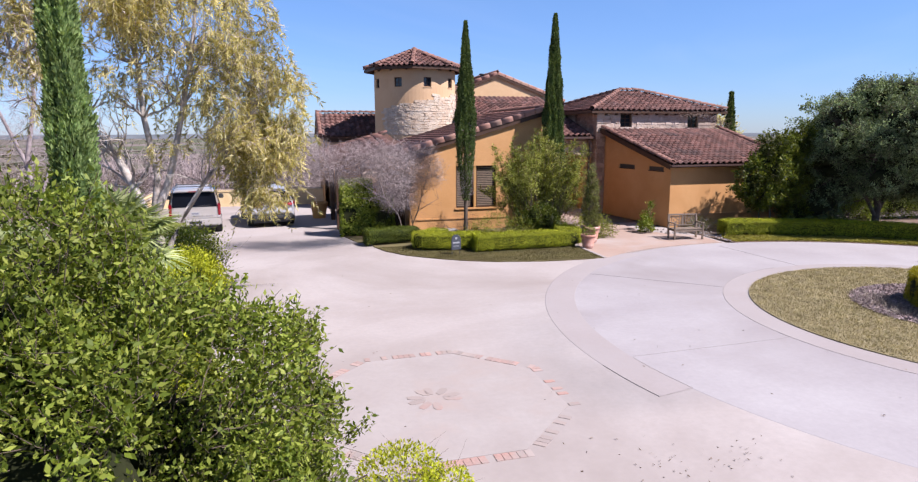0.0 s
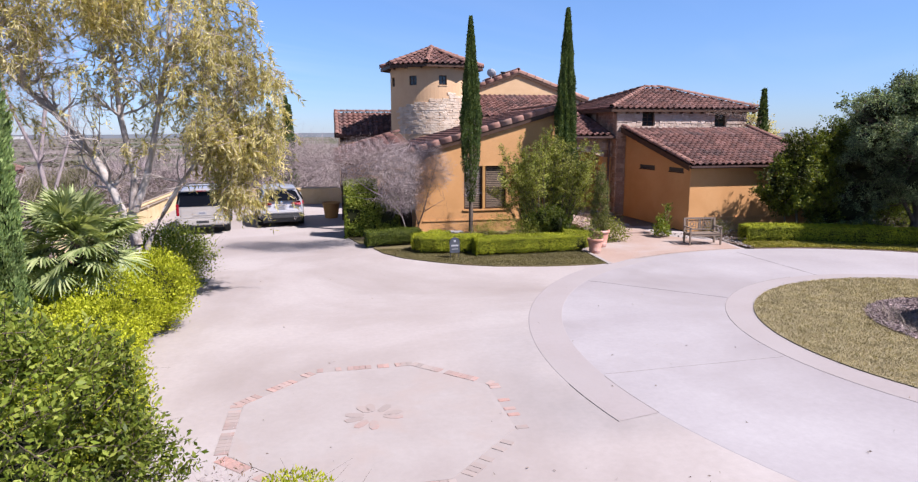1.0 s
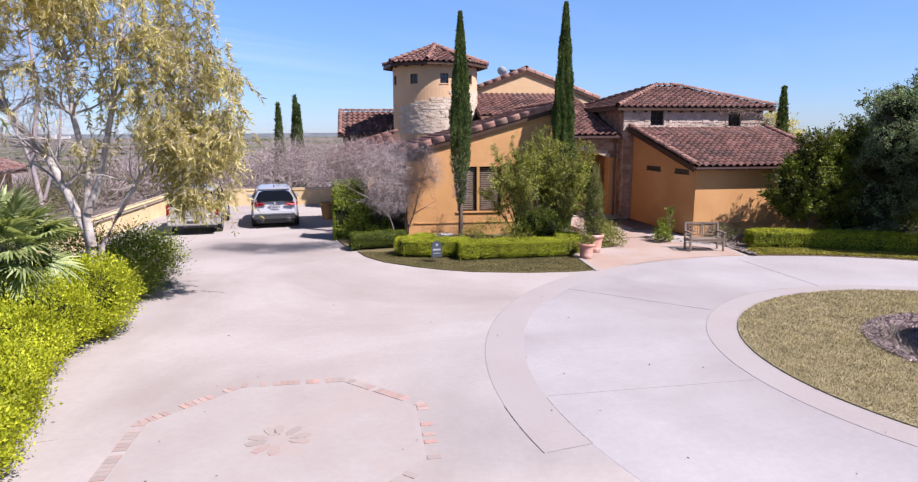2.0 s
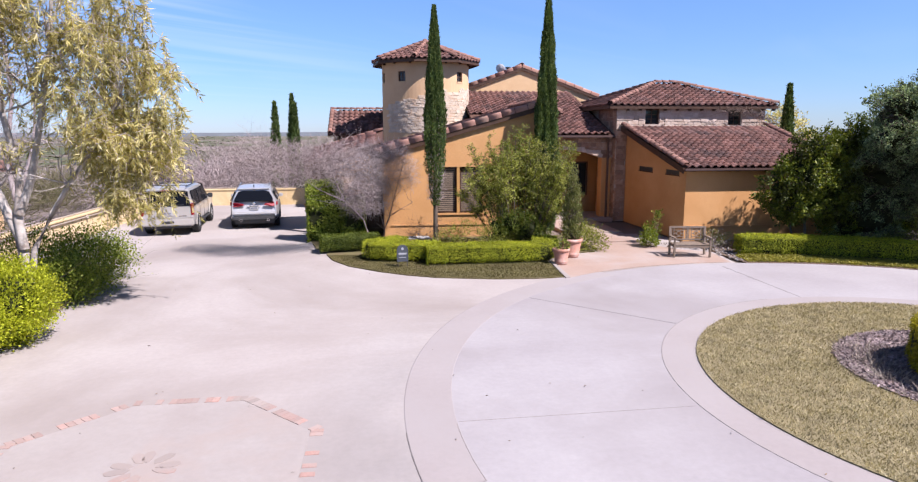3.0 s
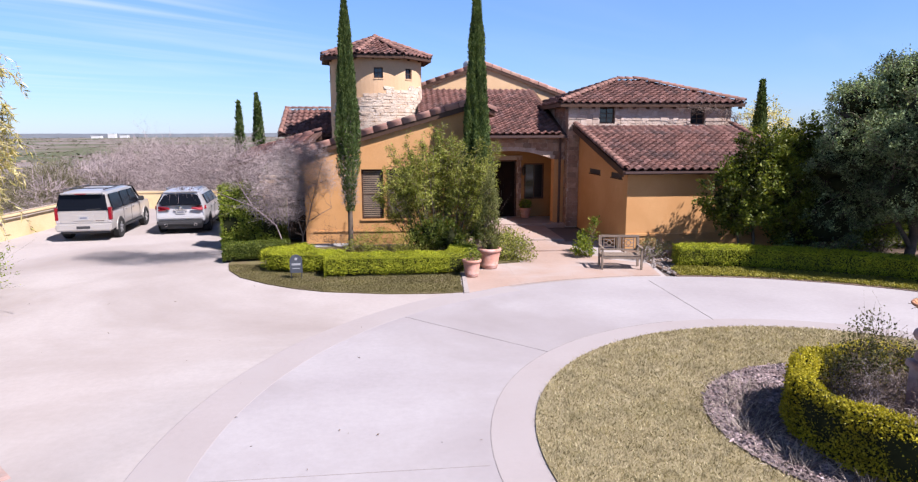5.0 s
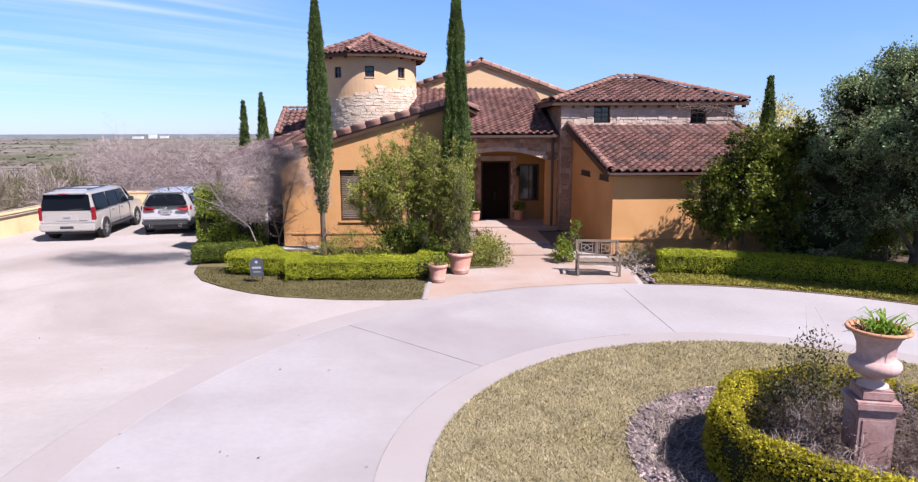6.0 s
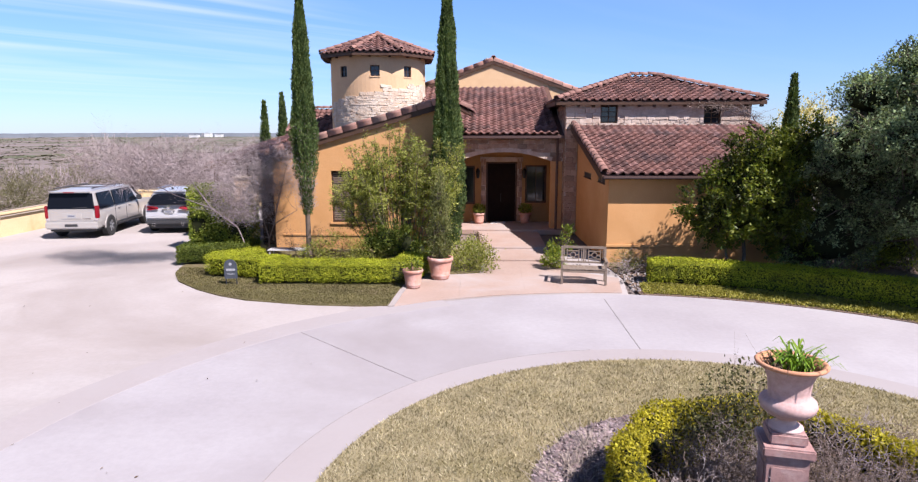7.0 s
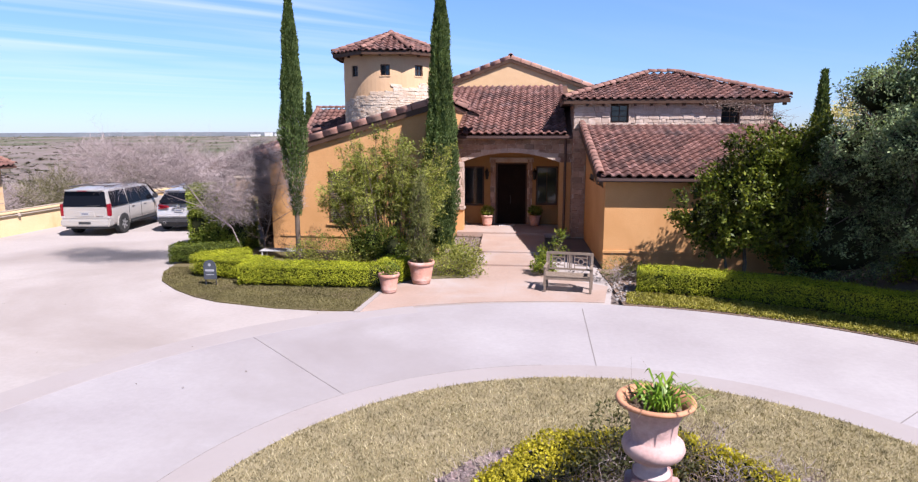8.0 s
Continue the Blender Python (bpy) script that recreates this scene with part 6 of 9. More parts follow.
def near_shrub():
    """The large evergreen shrub beside the drive, leafy to the ground."""
    rng = np.random.default_rng(71)
    t = thing("evergreen_shrub", "large glossy evergreen shrub with small oval leaves", "shrub", pose(-4.7, 6.9, 0))
    blobs = [(0.0, 0.0, 1.8, 1.75, 1.55, 1.85), (0.85, 0.05, 1.75, 1.1, 1.05, 1.15), (1.5, 0.25, 1.55, 0.55, 0.6, 0.6), (0.2, -0.75, 1.9, 1.2, 0.85, 1.15), (-1.1, -0.2, 2.0, 1.2, 1.2, 1.5), (0.9, -0.7, 1.2, 1.0, 0.8, 0.95), (-0.3, 0.3, 3.0, 0.9, 0.9, 0.75), (0.55, 0.1, 2.55, 0.75, 0.8, 0.6), (1.35, -0.1, 0.8, 0.7, 0.8, 0.7), (-0.9, -0.9, 1.1, 1.2, 0.8, 1.1)]
    shade_core(t, blobs[:5] + blobs[6:7], 0.45, 71)
    shoots = []
    wood = []
    for b in blobs:
        c, d = ball_points(rng, int(600 * (b[3] * b[4] * b[5]) ** 0.67) + 170, b[:3], b[3:], 0.84)
        c = c + d * (0.20 * value_noise(c, 2.6, 9))[:, None]
        k = (c[:, 2] > 0.08) & (value_noise(c, 3.1, 3) > -0.20)
        for p, q in zip(c[k], d[k]):
            way = q * 0.8 + rng.normal(size=3) * 0.5 + np.array([0, 0, 0.3])
            way /= np.linalg.norm(way)
            l = rng.uniform(0.16, 0.42)
            P = np.array([p - way * l * 0.5, p, p + way * l * 0.5 + rng.normal(size=3) * 0.02])
            shoots.append((P, way))
            wood.append((P, np.array([0.004, 0.003, 0.0015]), 4))
    for i in range(40):
        b = blobs[rng.integers(len(blobs))]
        e = np.array(b[:3]) + rng.normal(size=3) * 0.5 * np.array(b[3:])
        a = rng.normal(size=3) * [0.25, 0.25, 0]
        wood.append((np.array([a, a * 0.6 + e * 0.4 + rng.normal(size=3) * 0.12, e]), np.array([0.035, 0.022, 0.008]), 3))
    link_mesh("wood_or_shade", wood_mesh("wood_or_shade", wood), M_BARK_DARK, t)
    P, W, G = [], [], []
    for pts, way in shoots:
        m = rng.integers(22, 36)
        s = rng.random(m)[:, None]
        base = np.where(s < 0.5, pts[0] + (pts[1] - pts[0]) * s * 2, pts[1] + (pts[2] - pts[1]) * (s * 2 - 1))
        P.append(base + rng.normal(size=(m, 3)) * 0.03)
        W.append(unit_rows(way * 0.7 + unit_rows(rng.normal(size=(m, 3))) * 0.9))
        G.append(np.tile(way, (m, 1)))
    P, W, G = np.vstack(P), np.vstack(W), np.vstack(G)
    link_mesh("leaves", fast_mesh("leaves", *leaf_arrays(rng, P, W, 0.052 * rng.uniform(0.55, 1.35, len(P)), 0.46, 0.35, G + [0, 0, 0.3], 1.0)), M_LF_OAK, t)


def willow_tree():
    """The pale-barked tree with long drooping yellow-green leaves, bare on its weather side."""
    rng = np.random.default_rng(36)
    t = thing("willow_tree", "pale-barked tree with long drooping yellow-green leaves", "tree", pose(-5.9, 18.95, 0))
    sk = []
    limbs = [
        ([(0, 0, 0), (-0.05, 0.0, 0.8), (-0.22, 0.05, 1.75), (-0.63, 0.1, 2.89), (-0.95, 0.1, 3.6), (-1.58, 0.1, 4.49), (-2.15, 0.0, 5.2), (-2.8, 0.0, 5.9)], 0.13, 4),
        ([(-0.12, 0, 1.5), (-0.16, 0.05, 2.2), (-0.10, 0.1, 3.15), (-0.2, 0.1, 4.5), (-0.35, 0.2, 5.7), (-0.6, 0.2, 7.2)], 0.11, 4),
        ([(-0.13, 0, 2.3), (0.1, -0.05, 3.0), (0.28, -0.05, 3.6), (0.56, 0.0, 4.8), (0.8, 0.0, 6.0), (1.1, -0.1, 7.3)], 0.10, 4),
        ([(0.0, 0, 0.9), (0.15, 0.0, 1.5), (0.55, 0.05, 2.35), (0.95, 0.0, 2.95), (1.5, -0.05, 3.65), (2.1, -0.1, 4.5), (2.5, 0.0, 5.5)], 0.075, 2),
    ]
    for pts, r, side in limbs:
        P = np.array(pts, float)
        P[1:-1] += rng.normal(size=P[1:-1].shape) * 0.03
        sk.append((P, np.linspace(r, r * 0.32, len(P)), 0))
        for i in range(3, len(P)):
            for _ in range(side + 2):
                d = unit_rows(rng.normal(size=(1, 3)) * [1, 1, 0.35] + [0, 0, 0.75])[0]
                sk += [(a, b, c + 1) for a, b, c in grow(rng, P[i], d, rng.uniform(0.5, 0.95), r * 0.30, 2, 0.75, 0.25, (2, 4), 0.72, 0.16, 4)]
    link_mesh("trunk", wood_mesh("trunk", sk), M_BARK_PALE, t, smooth=True)
    # weeping shoots hang from points of the crown: full over the drive, thin on the far side
    crown = [(2.1, 0.0, 5.3, 1.35, 1.3, 1.5, 560), (2.3, 0.0, 3.95, 1.0, 1.1, 0.85, 330), (2.4, 0.0, 2.9, 0.75, 0.8, 0.5, 150), (0.9, 0.0, 7.1, 2.0, 1.7, 1.1, 520), (-1.1, 0.1, 7.2, 2.0, 1.7, 1.0, 520), (-2.6, 0.1, 6.4, 1.2, 1.3, 0.9, 170), (-1.9, 0.0, 5.1, 1.3, 1.2, 0.9, 60), (0.1, 0.0, 5.3, 1.2, 1.2, 0.9, 110), (0.0, 0.0, 4.2, 0.9, 0.9, 0.5, 12), (2.6, 0.0, 4.6, 0.9, 0.9, 1.6, 200)]
    starts = []
    for b in crown:
        c, _ = ball_points(rng, b[6], b[:3], b[3:6], 0.3)
        starts.append(c[value_noise(c, 1.7, 5) > -0.27])
    starts = np.vstack(starts)
    P, W, wood = [], [], []
    for p in starts:
        side = rng.normal(size=3) * [0.35, 0.35, 0.1]
        l = rng.uniform(0.35, 0.95)
        q = p + side * l + np.array([0, 0, -l * rng.uniform(0.4, 1.0)])
        mid = (p + q) / 2 + side * 0.3 + [0, 0, 0.10]
        wood.append((np.array([p, mid, q]), np.array([0.007, 0.005, 0.002]), 5))
        m = rng.integers(26, 40)
        s = rng.random(m)[:, None]
        P.append((1 - s) ** 2 * p + 2 * s * (1 - s) * mid + s ** 2 * q)
        W.append(unit_rows(rng.normal(size=(m, 3)) * 0.5 + side * 0.8 + [0, 0, -0.6]))
    P, W = np.vstack(P), np.vstack(W)
    link_mesh("twig_growth", wood_mesh("twig_growth", wood), M_TWIG, t)
    link_mesh("leaves", fast_mesh("leaves", *leaf_arrays(rng, P, W, 0.155 * rng.uniform(0.55, 1.3, len(P)), 0.17, 0.3)), M_LF_WILLOW, t)


def fan_palm(x, y, z, label, seed, fronds=30, reach=0.75, height=0.8):
    """A fan palm: short trunk, stalks and pleated fans of narrow blades."""
    rng = np.random.default_rng(seed)
    t = thing("fan_palm", label, "palm", pose(x, y, 0))
    pts = [(0, 0, 0), (0.03, 0.02, z * 0.5), (0.0, 0.0, z)]
    link_mesh("trunk", fast_mesh("trunk", *tube_arrays(pts, [0.16, 0.14, 0.12], 10)), M_BARK_DARK, t)
    for i in range(fronds):
        az = 2.399963 * i + rng.normal() * 0.2
        el = math.radians(rng.uniform(-62, 82))
        d = np.array([math.cos(az) * math.cos(el), math.sin(az) * math.cos(el), math.sin(el)])
        l = height * rng.uniform(0.6, 1.05)
        b = np.array([0, 0, z - 0.05])
        tip = b + d * l + np.array([0, 0, -0.12])
        items = [tube_arrays([b, (b + tip) / 2 + [0, 0, 0.06], tip], [0.014, 0.011, 0.008], 4)]
        side = np.cross(d, [0, 0, 1.0]); side /= np.linalg.norm(side) + 1e-9
        nor = np.cross(side, d)
        tilt = rng.normal() * 0.35
        side = side * math.cos(tilt) + nor * math.sin(tilt)
        nor = np.cross(side, d)
        nb = 22
        for k in range(nb):
            f = math.radians(-115 + 230 * k / (nb - 1) + rng.normal() * 2)
            w = d * math.cos(f) + side * math.sin(f) + nor * (-0.12)
            L = reach * rng.uniform(0.75, 1.05) * (0.72 + 0.28 * math.cos(f * 0.8))
            q = np.cross(w, nor); q /= np.linalg.norm(q) + 1e-9
            m1, m2 = tip + w * L * 0.55, tip + w * L + np.array([0, 0, -0.16 * L])
            V = np.array([tip - q * 0.006, tip + q * 0.006, m1 + q * 0.025 + nor * 0.008, m1 - q * 0.025 - nor * 0.008, m2 + q * 0.004, m2 - q * 0.004])
            items.append((V, np.array([[0, 1, 2, 3], [3, 2, 4, 5]])))
        link_mesh("frond", fast_mesh("frond", *join_arrays(items)), M_LF_PALM, t)
    return t


def bare_tree(name, x, y, label, seed, limbs, twigs, crown, material=None, twig_len=(0.25, 0.6), bark=None, group=""):
    """A leafless small tree: forking limbs and a haze of fine twigs. crown: ellipsoids the twigs fill."""
    rng = np.random.default_rng(seed)
    t = thing(name, label, "tree", pose(x, y, 0), group)
    sk = []
    for pts, r in limbs:
        P = np.array(pts, float)
        sk.append((P, np.linspace(r, r * 0.4, len(P)), 1))
        for i in range(1, len(P)):
            for _ in range(2):
                d = unit_rows(rng.normal(size=(1, 3)) * [1, 1, 0.5] + [0, 0, 0.6])[0]
                sk += [(a, b, c + 2) for a, b, c in grow(rng, P[i], d, rng.uniform(0.45, 0.8), r * 0.4, 2, 0.85, 0.1, (2, 3), 0.7, 0.2, 3)]
    link_mesh("trunk", wood_mesh("trunk", sk), bark or M_TWIG, t)
    items = []
    tot = sum(c[6] for c in crown)
    for c in crown:
        n = int(twigs * c[6] / tot)
        p, d = ball_points(rng, n, c[:3], c[3:6], 0.3)
        w = unit_rows(d * 0.35 + rng.normal(size=(n, 3)) * [1, 1, 0.7] + [0, 0, 0.3])
        items.append(leaf_arrays(rng, p, w, rng.uniform(*twig_len, n), 0.014, 0.8))
    link_mesh("twig_growth", fast_mesh("twig_growth", *join_arrays(items)), material or M_TWIG, t)
    return t


def caned_shrub(name, x, y, label, seed, canes, reach, height, material, category, depth=0.55):
    """Many thin canes fanning from one foot, leafy from knee height up in loose sprays, wispy at the tips."""
    rng = np.random.default_rng(seed)
    t = thing(name, label, category, pose(x, y, 0))
    wood, Q, O = [], [], []
    for i in range(canes):
        f = (i + 0.5) / canes * 2 - 1                      # across the fan
        foot = np.array([f * reach * 0.34 + rng.normal() * 0.07, rng.normal() * 0.12, 0.0])
        top = height * (1.0 - 0.30 * abs(f) ** 1.7) * rng.uniform(0.66, 1.0)
        if rng.random() < 0.14:
            top = height * rng.uniform(0.98, 1.06) * (1 - 0.12 * abs(f))
        tip = np.array([f * reach * rng.uniform(0.86, 1.06) + rng.normal() * 0.12, rng.normal() * depth, top])
        mid = foot * 0.45 + tip * 0.55 + np.array([-f * reach * 0.10, 0, height * 0.04]) + rng.normal(size=3) * 0.06
        s = np.linspace(0, 1, 9)[:, None]
        P = (1 - s) ** 2 * foot + 2 * s * (1 - s) * mid + s ** 2 * tip
        wood.append((P, np.linspace(0.019, 0.004, 9), 3))
        low = rng.uniform(0.34, 0.48)
        m = int(30 * rng.uniform(0.8, 1.2))
        for u in low + (1 - low) * rng.random(m) ** 0.85:
            p = (1 - u) ** 2 * foot + 2 * u * (1 - u) * mid + u ** 2 * tip
            way = unit_rows(rng.normal(size=(1, 3)) * [1, 1, 0.5] + [0.25 * f, 0, 0.55])[0]
            l = rng.uniform(0.16, 0.46) * (1.15 - 0.6 * max(0.0, u - 0.7) / 0.3)
            e = p + way * l
            wood.append((np.array([p, (p + e) / 2 + rng.normal(size=3) * 0.02, e]), np.array([0.005, 0.004, 0.002]), 5))
            k = int(rng.integers(16, 34) * (1 if u < 0.85 else 0.6))
            g = rng.random(k)[:, None]
            Q.append(p + (e - p) * g + rng.normal(size=(k, 3)) * 0.035)
            O.append(np.tile(way, (k, 1)))
    link_mesh("wood_or_shade", wood_mesh("wood_or_shade", wood), M_BARK_DARK, t)
    Q, O = np.vstack(Q), np.vstack(O)
    W = unit_rows(O * 0.6 + rng.normal(size=O.shape) * 0.65 + [0, 0, -0.05])
    link_mesh("leaves", fast_mesh("leaves", *leaf_arrays(rng, Q, W, 0.088 * rng.uniform(0.6, 1.35, len(Q)), 0.26, 0.3, O + [0, 0, 0.5], 0.9)), material, t)
    return t


def leafy_tree(name, x, y, label, seed, trunk, blobs, material, n, leaf, clump=0.16, bark=None, core=0.0, width=0.5, category="tree"):
    """A tree whose crown is built of many leafy shoots with gaps between."""
    rng = np.random.default_rng(seed)
    t = thing(name, label, category, pose(x, y, 0))
    sk = []
    B = np.array(blobs, float)
    for pts, r in trunk:
        P = np.array(pts, float)
        sk.append((P, np.linspace(r, r * 0.45, len(P)), 0))
        for b in B:
            e = b[:3] + rng.normal(size=3) * b[3:6] * 0.3
            s = P[rng.integers(max(1, len(P) // 2), len(P))]
            sk.append((np.array([s, (s + e) / 2 + rng.normal(size=3) * 0.15, e]), np.array([r * 0.45, r * 0.28, r * 0.1]), 2))
            for _ in range(7):
                e2 = b[:3] + unit_rows(rng.normal(size=(1, 3)))[0] * b[3:6] * rng.uniform(0.5, 0.95)
                sk.append((np.array([e, (e + e2) / 2 + rng.normal(size=3) * 0.08, e2]), np.array([r * 0.14, r * 0.09, r * 0.03]), 4))
    link_mesh("trunk", wood_mesh("trunk", sk), bark or M_BARK_DARK, t, smooth=True)
    if core:
        shade_core(t, [b for b in blobs if 0.55 < b[6] < 1.9], core, seed)
    # leafy shoots stand out from uneven lumps, leaving gaps and a ragged outline
    Q, O, tw = [], [], []
    tot = B[:, 6].sum()
    for b in B:
        m = max(8, int(n * b[6] / tot / 34))
        c, d = ball_points(rng, m, b[:3], b[3:6], 0.55)
        c = b[:3] + (c - b[:3]) * (1 + 0.30 * value_noise(d * 2.6 + b[:3], 1.0, seed))[:, None]
        keep = value_noise(c, 1.6, seed) > -0.40
        for q, e in zip(c[keep], d[keep]):
            w = e * 0.8 + rng.normal(size=3) * 0.45 + [0, 0, 0.2]
            w /= np.linalg.norm(w)
            l = clump * rng.uniform(1.4, 3.2)
            k = rng.integers(22, 44)
            f = rng.random(k)[:, None]
            Q.append(q + w * (f - 0.4) * l + rng.normal(size=(k, 3)) * clump * 0.42)
            O.append(np.tile(w, (k, 1)))
            tw.append((np.array([q - w * l * 0.5, q, q + w * l * 0.5]), np.array([0.010, 0.007, 0.003]), 5))
    link_mesh("twig_growth", wood_mesh("twig_growth", tw), bark or M_BARK_DARK, t)
    Q, O = np.vstack(Q), np.vstack(O)
    W = unit_rows(O * 0.45 + rng.normal(size=O.shape) * 0.7 + [0, 0, 0.1])
    link_mesh("leaves", fast_mesh("leaves", *leaf_arrays(rng, Q, W, leaf * rng.uniform(0.6, 1.35, len(Q)), width, 0.3, O + [0, 0, 0.4], 1.0)), material, t)
    return t


# left of the drive
near_shrub()
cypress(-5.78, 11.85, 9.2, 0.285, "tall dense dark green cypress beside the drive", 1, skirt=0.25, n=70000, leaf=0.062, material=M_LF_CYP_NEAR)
willow_tree()
fan_palm(-6.25, 15.85, 2.15, "bushy fan palm with grey-green pleated fronds", 2, 110, 0.60, 0.80)
fan_palm(-7.7, 15.2, 1.7, "bushy fan palm with grey-green pleated fronds", 3, 70, 0.62, 0.85)
shrub("lime_shrub", -5.55, 15.2, "mounded shrub with bright lime-green leaves along the drive", 4, [(0.35, 1.5, 0.85, 0.80, 0.9, 0.82, 1.3), (-0.1, 0.4, 0.8, 0.85, 0.9, 0.78, 1.2), (-0.1, -0.8, 0.62, 0.85, 0.9, 0.6, 1.2), (0.1, -2.0, 0.55, 0.9, 0.9, 0.55, 1.2), (0.5, -3.1, 0.50, 0.85, 0.9, 0.5, 1.2), (0.85, -4.1, 0.45, 0.75, 0.8, 0.45, 1.0), (-0.9, 0.6, 0.7, 0.8, 1.2, 0.62, 0.8), (-0.8, -1.4, 0.6, 0.9, 1.2, 0.6, 0.8), (-0.5, -3.0, 0.55, 0.9, 1.0, 0.55, 0.8)], M_LF_LIME, 120000, 0.052, 0.55, 27, 0.01, up=0.7, core=0.60, clump=0.085)
shrub("loose_shrub", -6.2, 20.9, "loose green shrub overhanging the drive", 5, [(0.5, 0.0, 0.75, 0.85, 1.2, 0.75, 1), (0.2, 1.3, 0.65, 0.9, 0.9, 0.62, 1), (-0.9, 0.3, 0.85, 0.8, 1.0, 0.75, 0.8), (0.6, -1.2, 0.6, 0.7, 0.6, 0.6, 0.6)], M_LF_GARDEN, 26000, 0.07, 0.42, 46, 0.010, clump=0.19)
shrub("yellow_green_shrub", -2.0, 8.85, "small yellow-green shrub at the edge of the drive", 6, [(0, 0, 0.35, 0.5, 0.42, 0.33, 1), (0.45, -0.25, 0.25, 0.35, 0.3, 0.24, 0.5)], M_LF_LIME, 3600, 0.045, 0.5, 10, 0.008, up=0.6)
shrub("dry_weeds", -2.75, 9.5, "thin leafless grey weeds on the bed's edge", 7, [(0, 0, 0.28, 0.35, 0.5, 0.28, 1)], M_LF_DRY, 120, 0.05, 0.3, 16, 0.006, bark=M_TWIG)
shrub("spiky_plant", 0.95, 5.85, "grey-green spiky plant standing beside the drive", 8, [(0, 0, 0.62, 0.1, 0.1, 0.3, 1)], M_LF_SAGE, 30, 0.3, 0.08, 12, 0.012, bark=M_LF_SAGE)

# before the house
hedge([(3.35, 23.36), (6.2, 23.38), (6.9, 23.42), (7.2, 23.75), (7.38, 24.65)], 0.85, 0.62, "low clipped bright green box hedge beside the walk", 31, M_LF_BOX, density=4800, leaf=0.031, round_top=0.05, wob=0.03)
hedge([(2.55, 25.2), (1.75, 24.6), (1.62, 24.2), (2.0, 24.05), (3.7, 23.85)], 0.75, 0.62, "low clipped bright green box hedge on the lawn", 32, M_LF_BOX, density=4800, leaf=0.031, round_top=0.05, wob=0.03)
hedge([(-0.15, 25.75), (1.75, 26.0)], 0.75, 0.6, "low clipped dark green box hedge beside the parking court", 33, M_LF_IVY, density=4200, leaf=0.040)
hedge([(-0.78, 28.3), (0.35, 28.25)], 1.05, 2.28, "tall ivy-clad hedge screening the parking court", 34, M_LF_GARDEN, density=1500, leaf=0.08, round_top=0.3, wob=0.15)
hedge([(0.42, 28.28), (1.2, 28.3)], 0.95, 1.68, "lower end of the ivy-clad hedge beside the gate", 37, M_LF_GARDEN, density=1500, leaf=0.08, round_top=0.4, wob=0.16)
cypress(3.80, 26.05, 8.2, 0.41, "slim tall cypress, thin and grey near the ground", 12, skirt=1.5, n=52000, leaf=0.075, bare=0.80)
cypress(8.10, 27.55, 8.9, 0.50, "tall dense dark green cypress by the front wall", 13, skirt=0.3, n=70000, leaf=0.08)
for x, y, h, r, s in ((-5.2, 48.4, 8.0, 0.42, 14), (-4.1, 48.7, 8.5, 0.46, 15), (-3.85, 48.1, 7.9, 0.40, 25)):
    cypress(x, y, h, r, "dark cypress standing behind the parking court", s, -2.0, 0.2, 7000, 0.17)
cypress(22.0, 34.0, 6.3, 0.42, "dark pointed cypress behind the low wing", 16, 0.0, 0.2, 8000, 0.15)
caned_shrub("bamboo_shrub", 6.7, 25.75, "large airy olive-green many-stemmed shrub before the window", 41, 68, 2.12, 4.05, M_LF_OLIVE, "shrub")
shrub("glossy_shrub", 6.95, 25.25, "dark glossy green shrub under the airy shrub", 40, [(0, 0, 0.75, 0.42, 0.4, 0.65, 1), (0.45, 0.1, 0.5, 0.35, 0.3, 0.45, 0.6), (-0.55, 0.1, 0.95, 0.5, 0.35, 0.55, 0.9), (-1.05, 0.2, 0.8, 0.4, 0.3, 0.5, 0.5)], M_LF_IVY, 8600, 0.06, 0.5, 12, 0.012, clump=0.07, core=0.5)
shrub("conical_shrub", 8.1, 23.92, "grey-green upright rosemary bush growing in a terracotta pot", 42, [(0, 0, 0.32, 0.30, 0.30, 0.34, 1), (-0.03, 0, 0.8, 0.30, 0.28, 0.4, 1), (0.05, 0, 1.3, 0.25, 0.24, 0.4, 0.9), (0.0, 0, 1.75, 0.18, 0.18, 0.36, 0.6), (0.02, 0, 2.15, 0.09, 0.09, 0.3, 0.2)], M_LF_SAGE, 7200, 0.085, 0.22, 24, 0.01, z0=0.56, up=1.3, clump=0.05)
shrub("pot_plant", 7.46, 22.83, "sparse green plant growing in a terracotta pot", 43, [(0, 0, 0.22, 0.24, 0.24, 0.2, 1)], M_LF_GARDEN, 260, 0.07, 0.45, 8, 0.008, z0=0.42, up=0.7)
shrub("garden_shrub", 8.75, 25.05, "bushy bright green garden plants beside the walk", 44, [(0, 0, 0.45, 0.55, 0.5, 0.45, 1), (0.5, -0.1, 0.35, 0.4, 0.4, 0.33, 0.7), (0.25, 0.8, 0.4, 0.5, 0.5, 0.4, 0.7)], M_LF_OLIVE, 3600, 0.075, 0.4, 26, 0.008, up=0.6, clump=0.13)
shrub("dry_shrub", 9.05, 27.3, "thin dry grey shrub beside the walk", 45, [(0, 0, 0.4, 0.35, 0.9, 0.38, 1)], M_LF_DRY, 900, 0.06, 0.3, 14, 0.008, bark=M_TWIG)
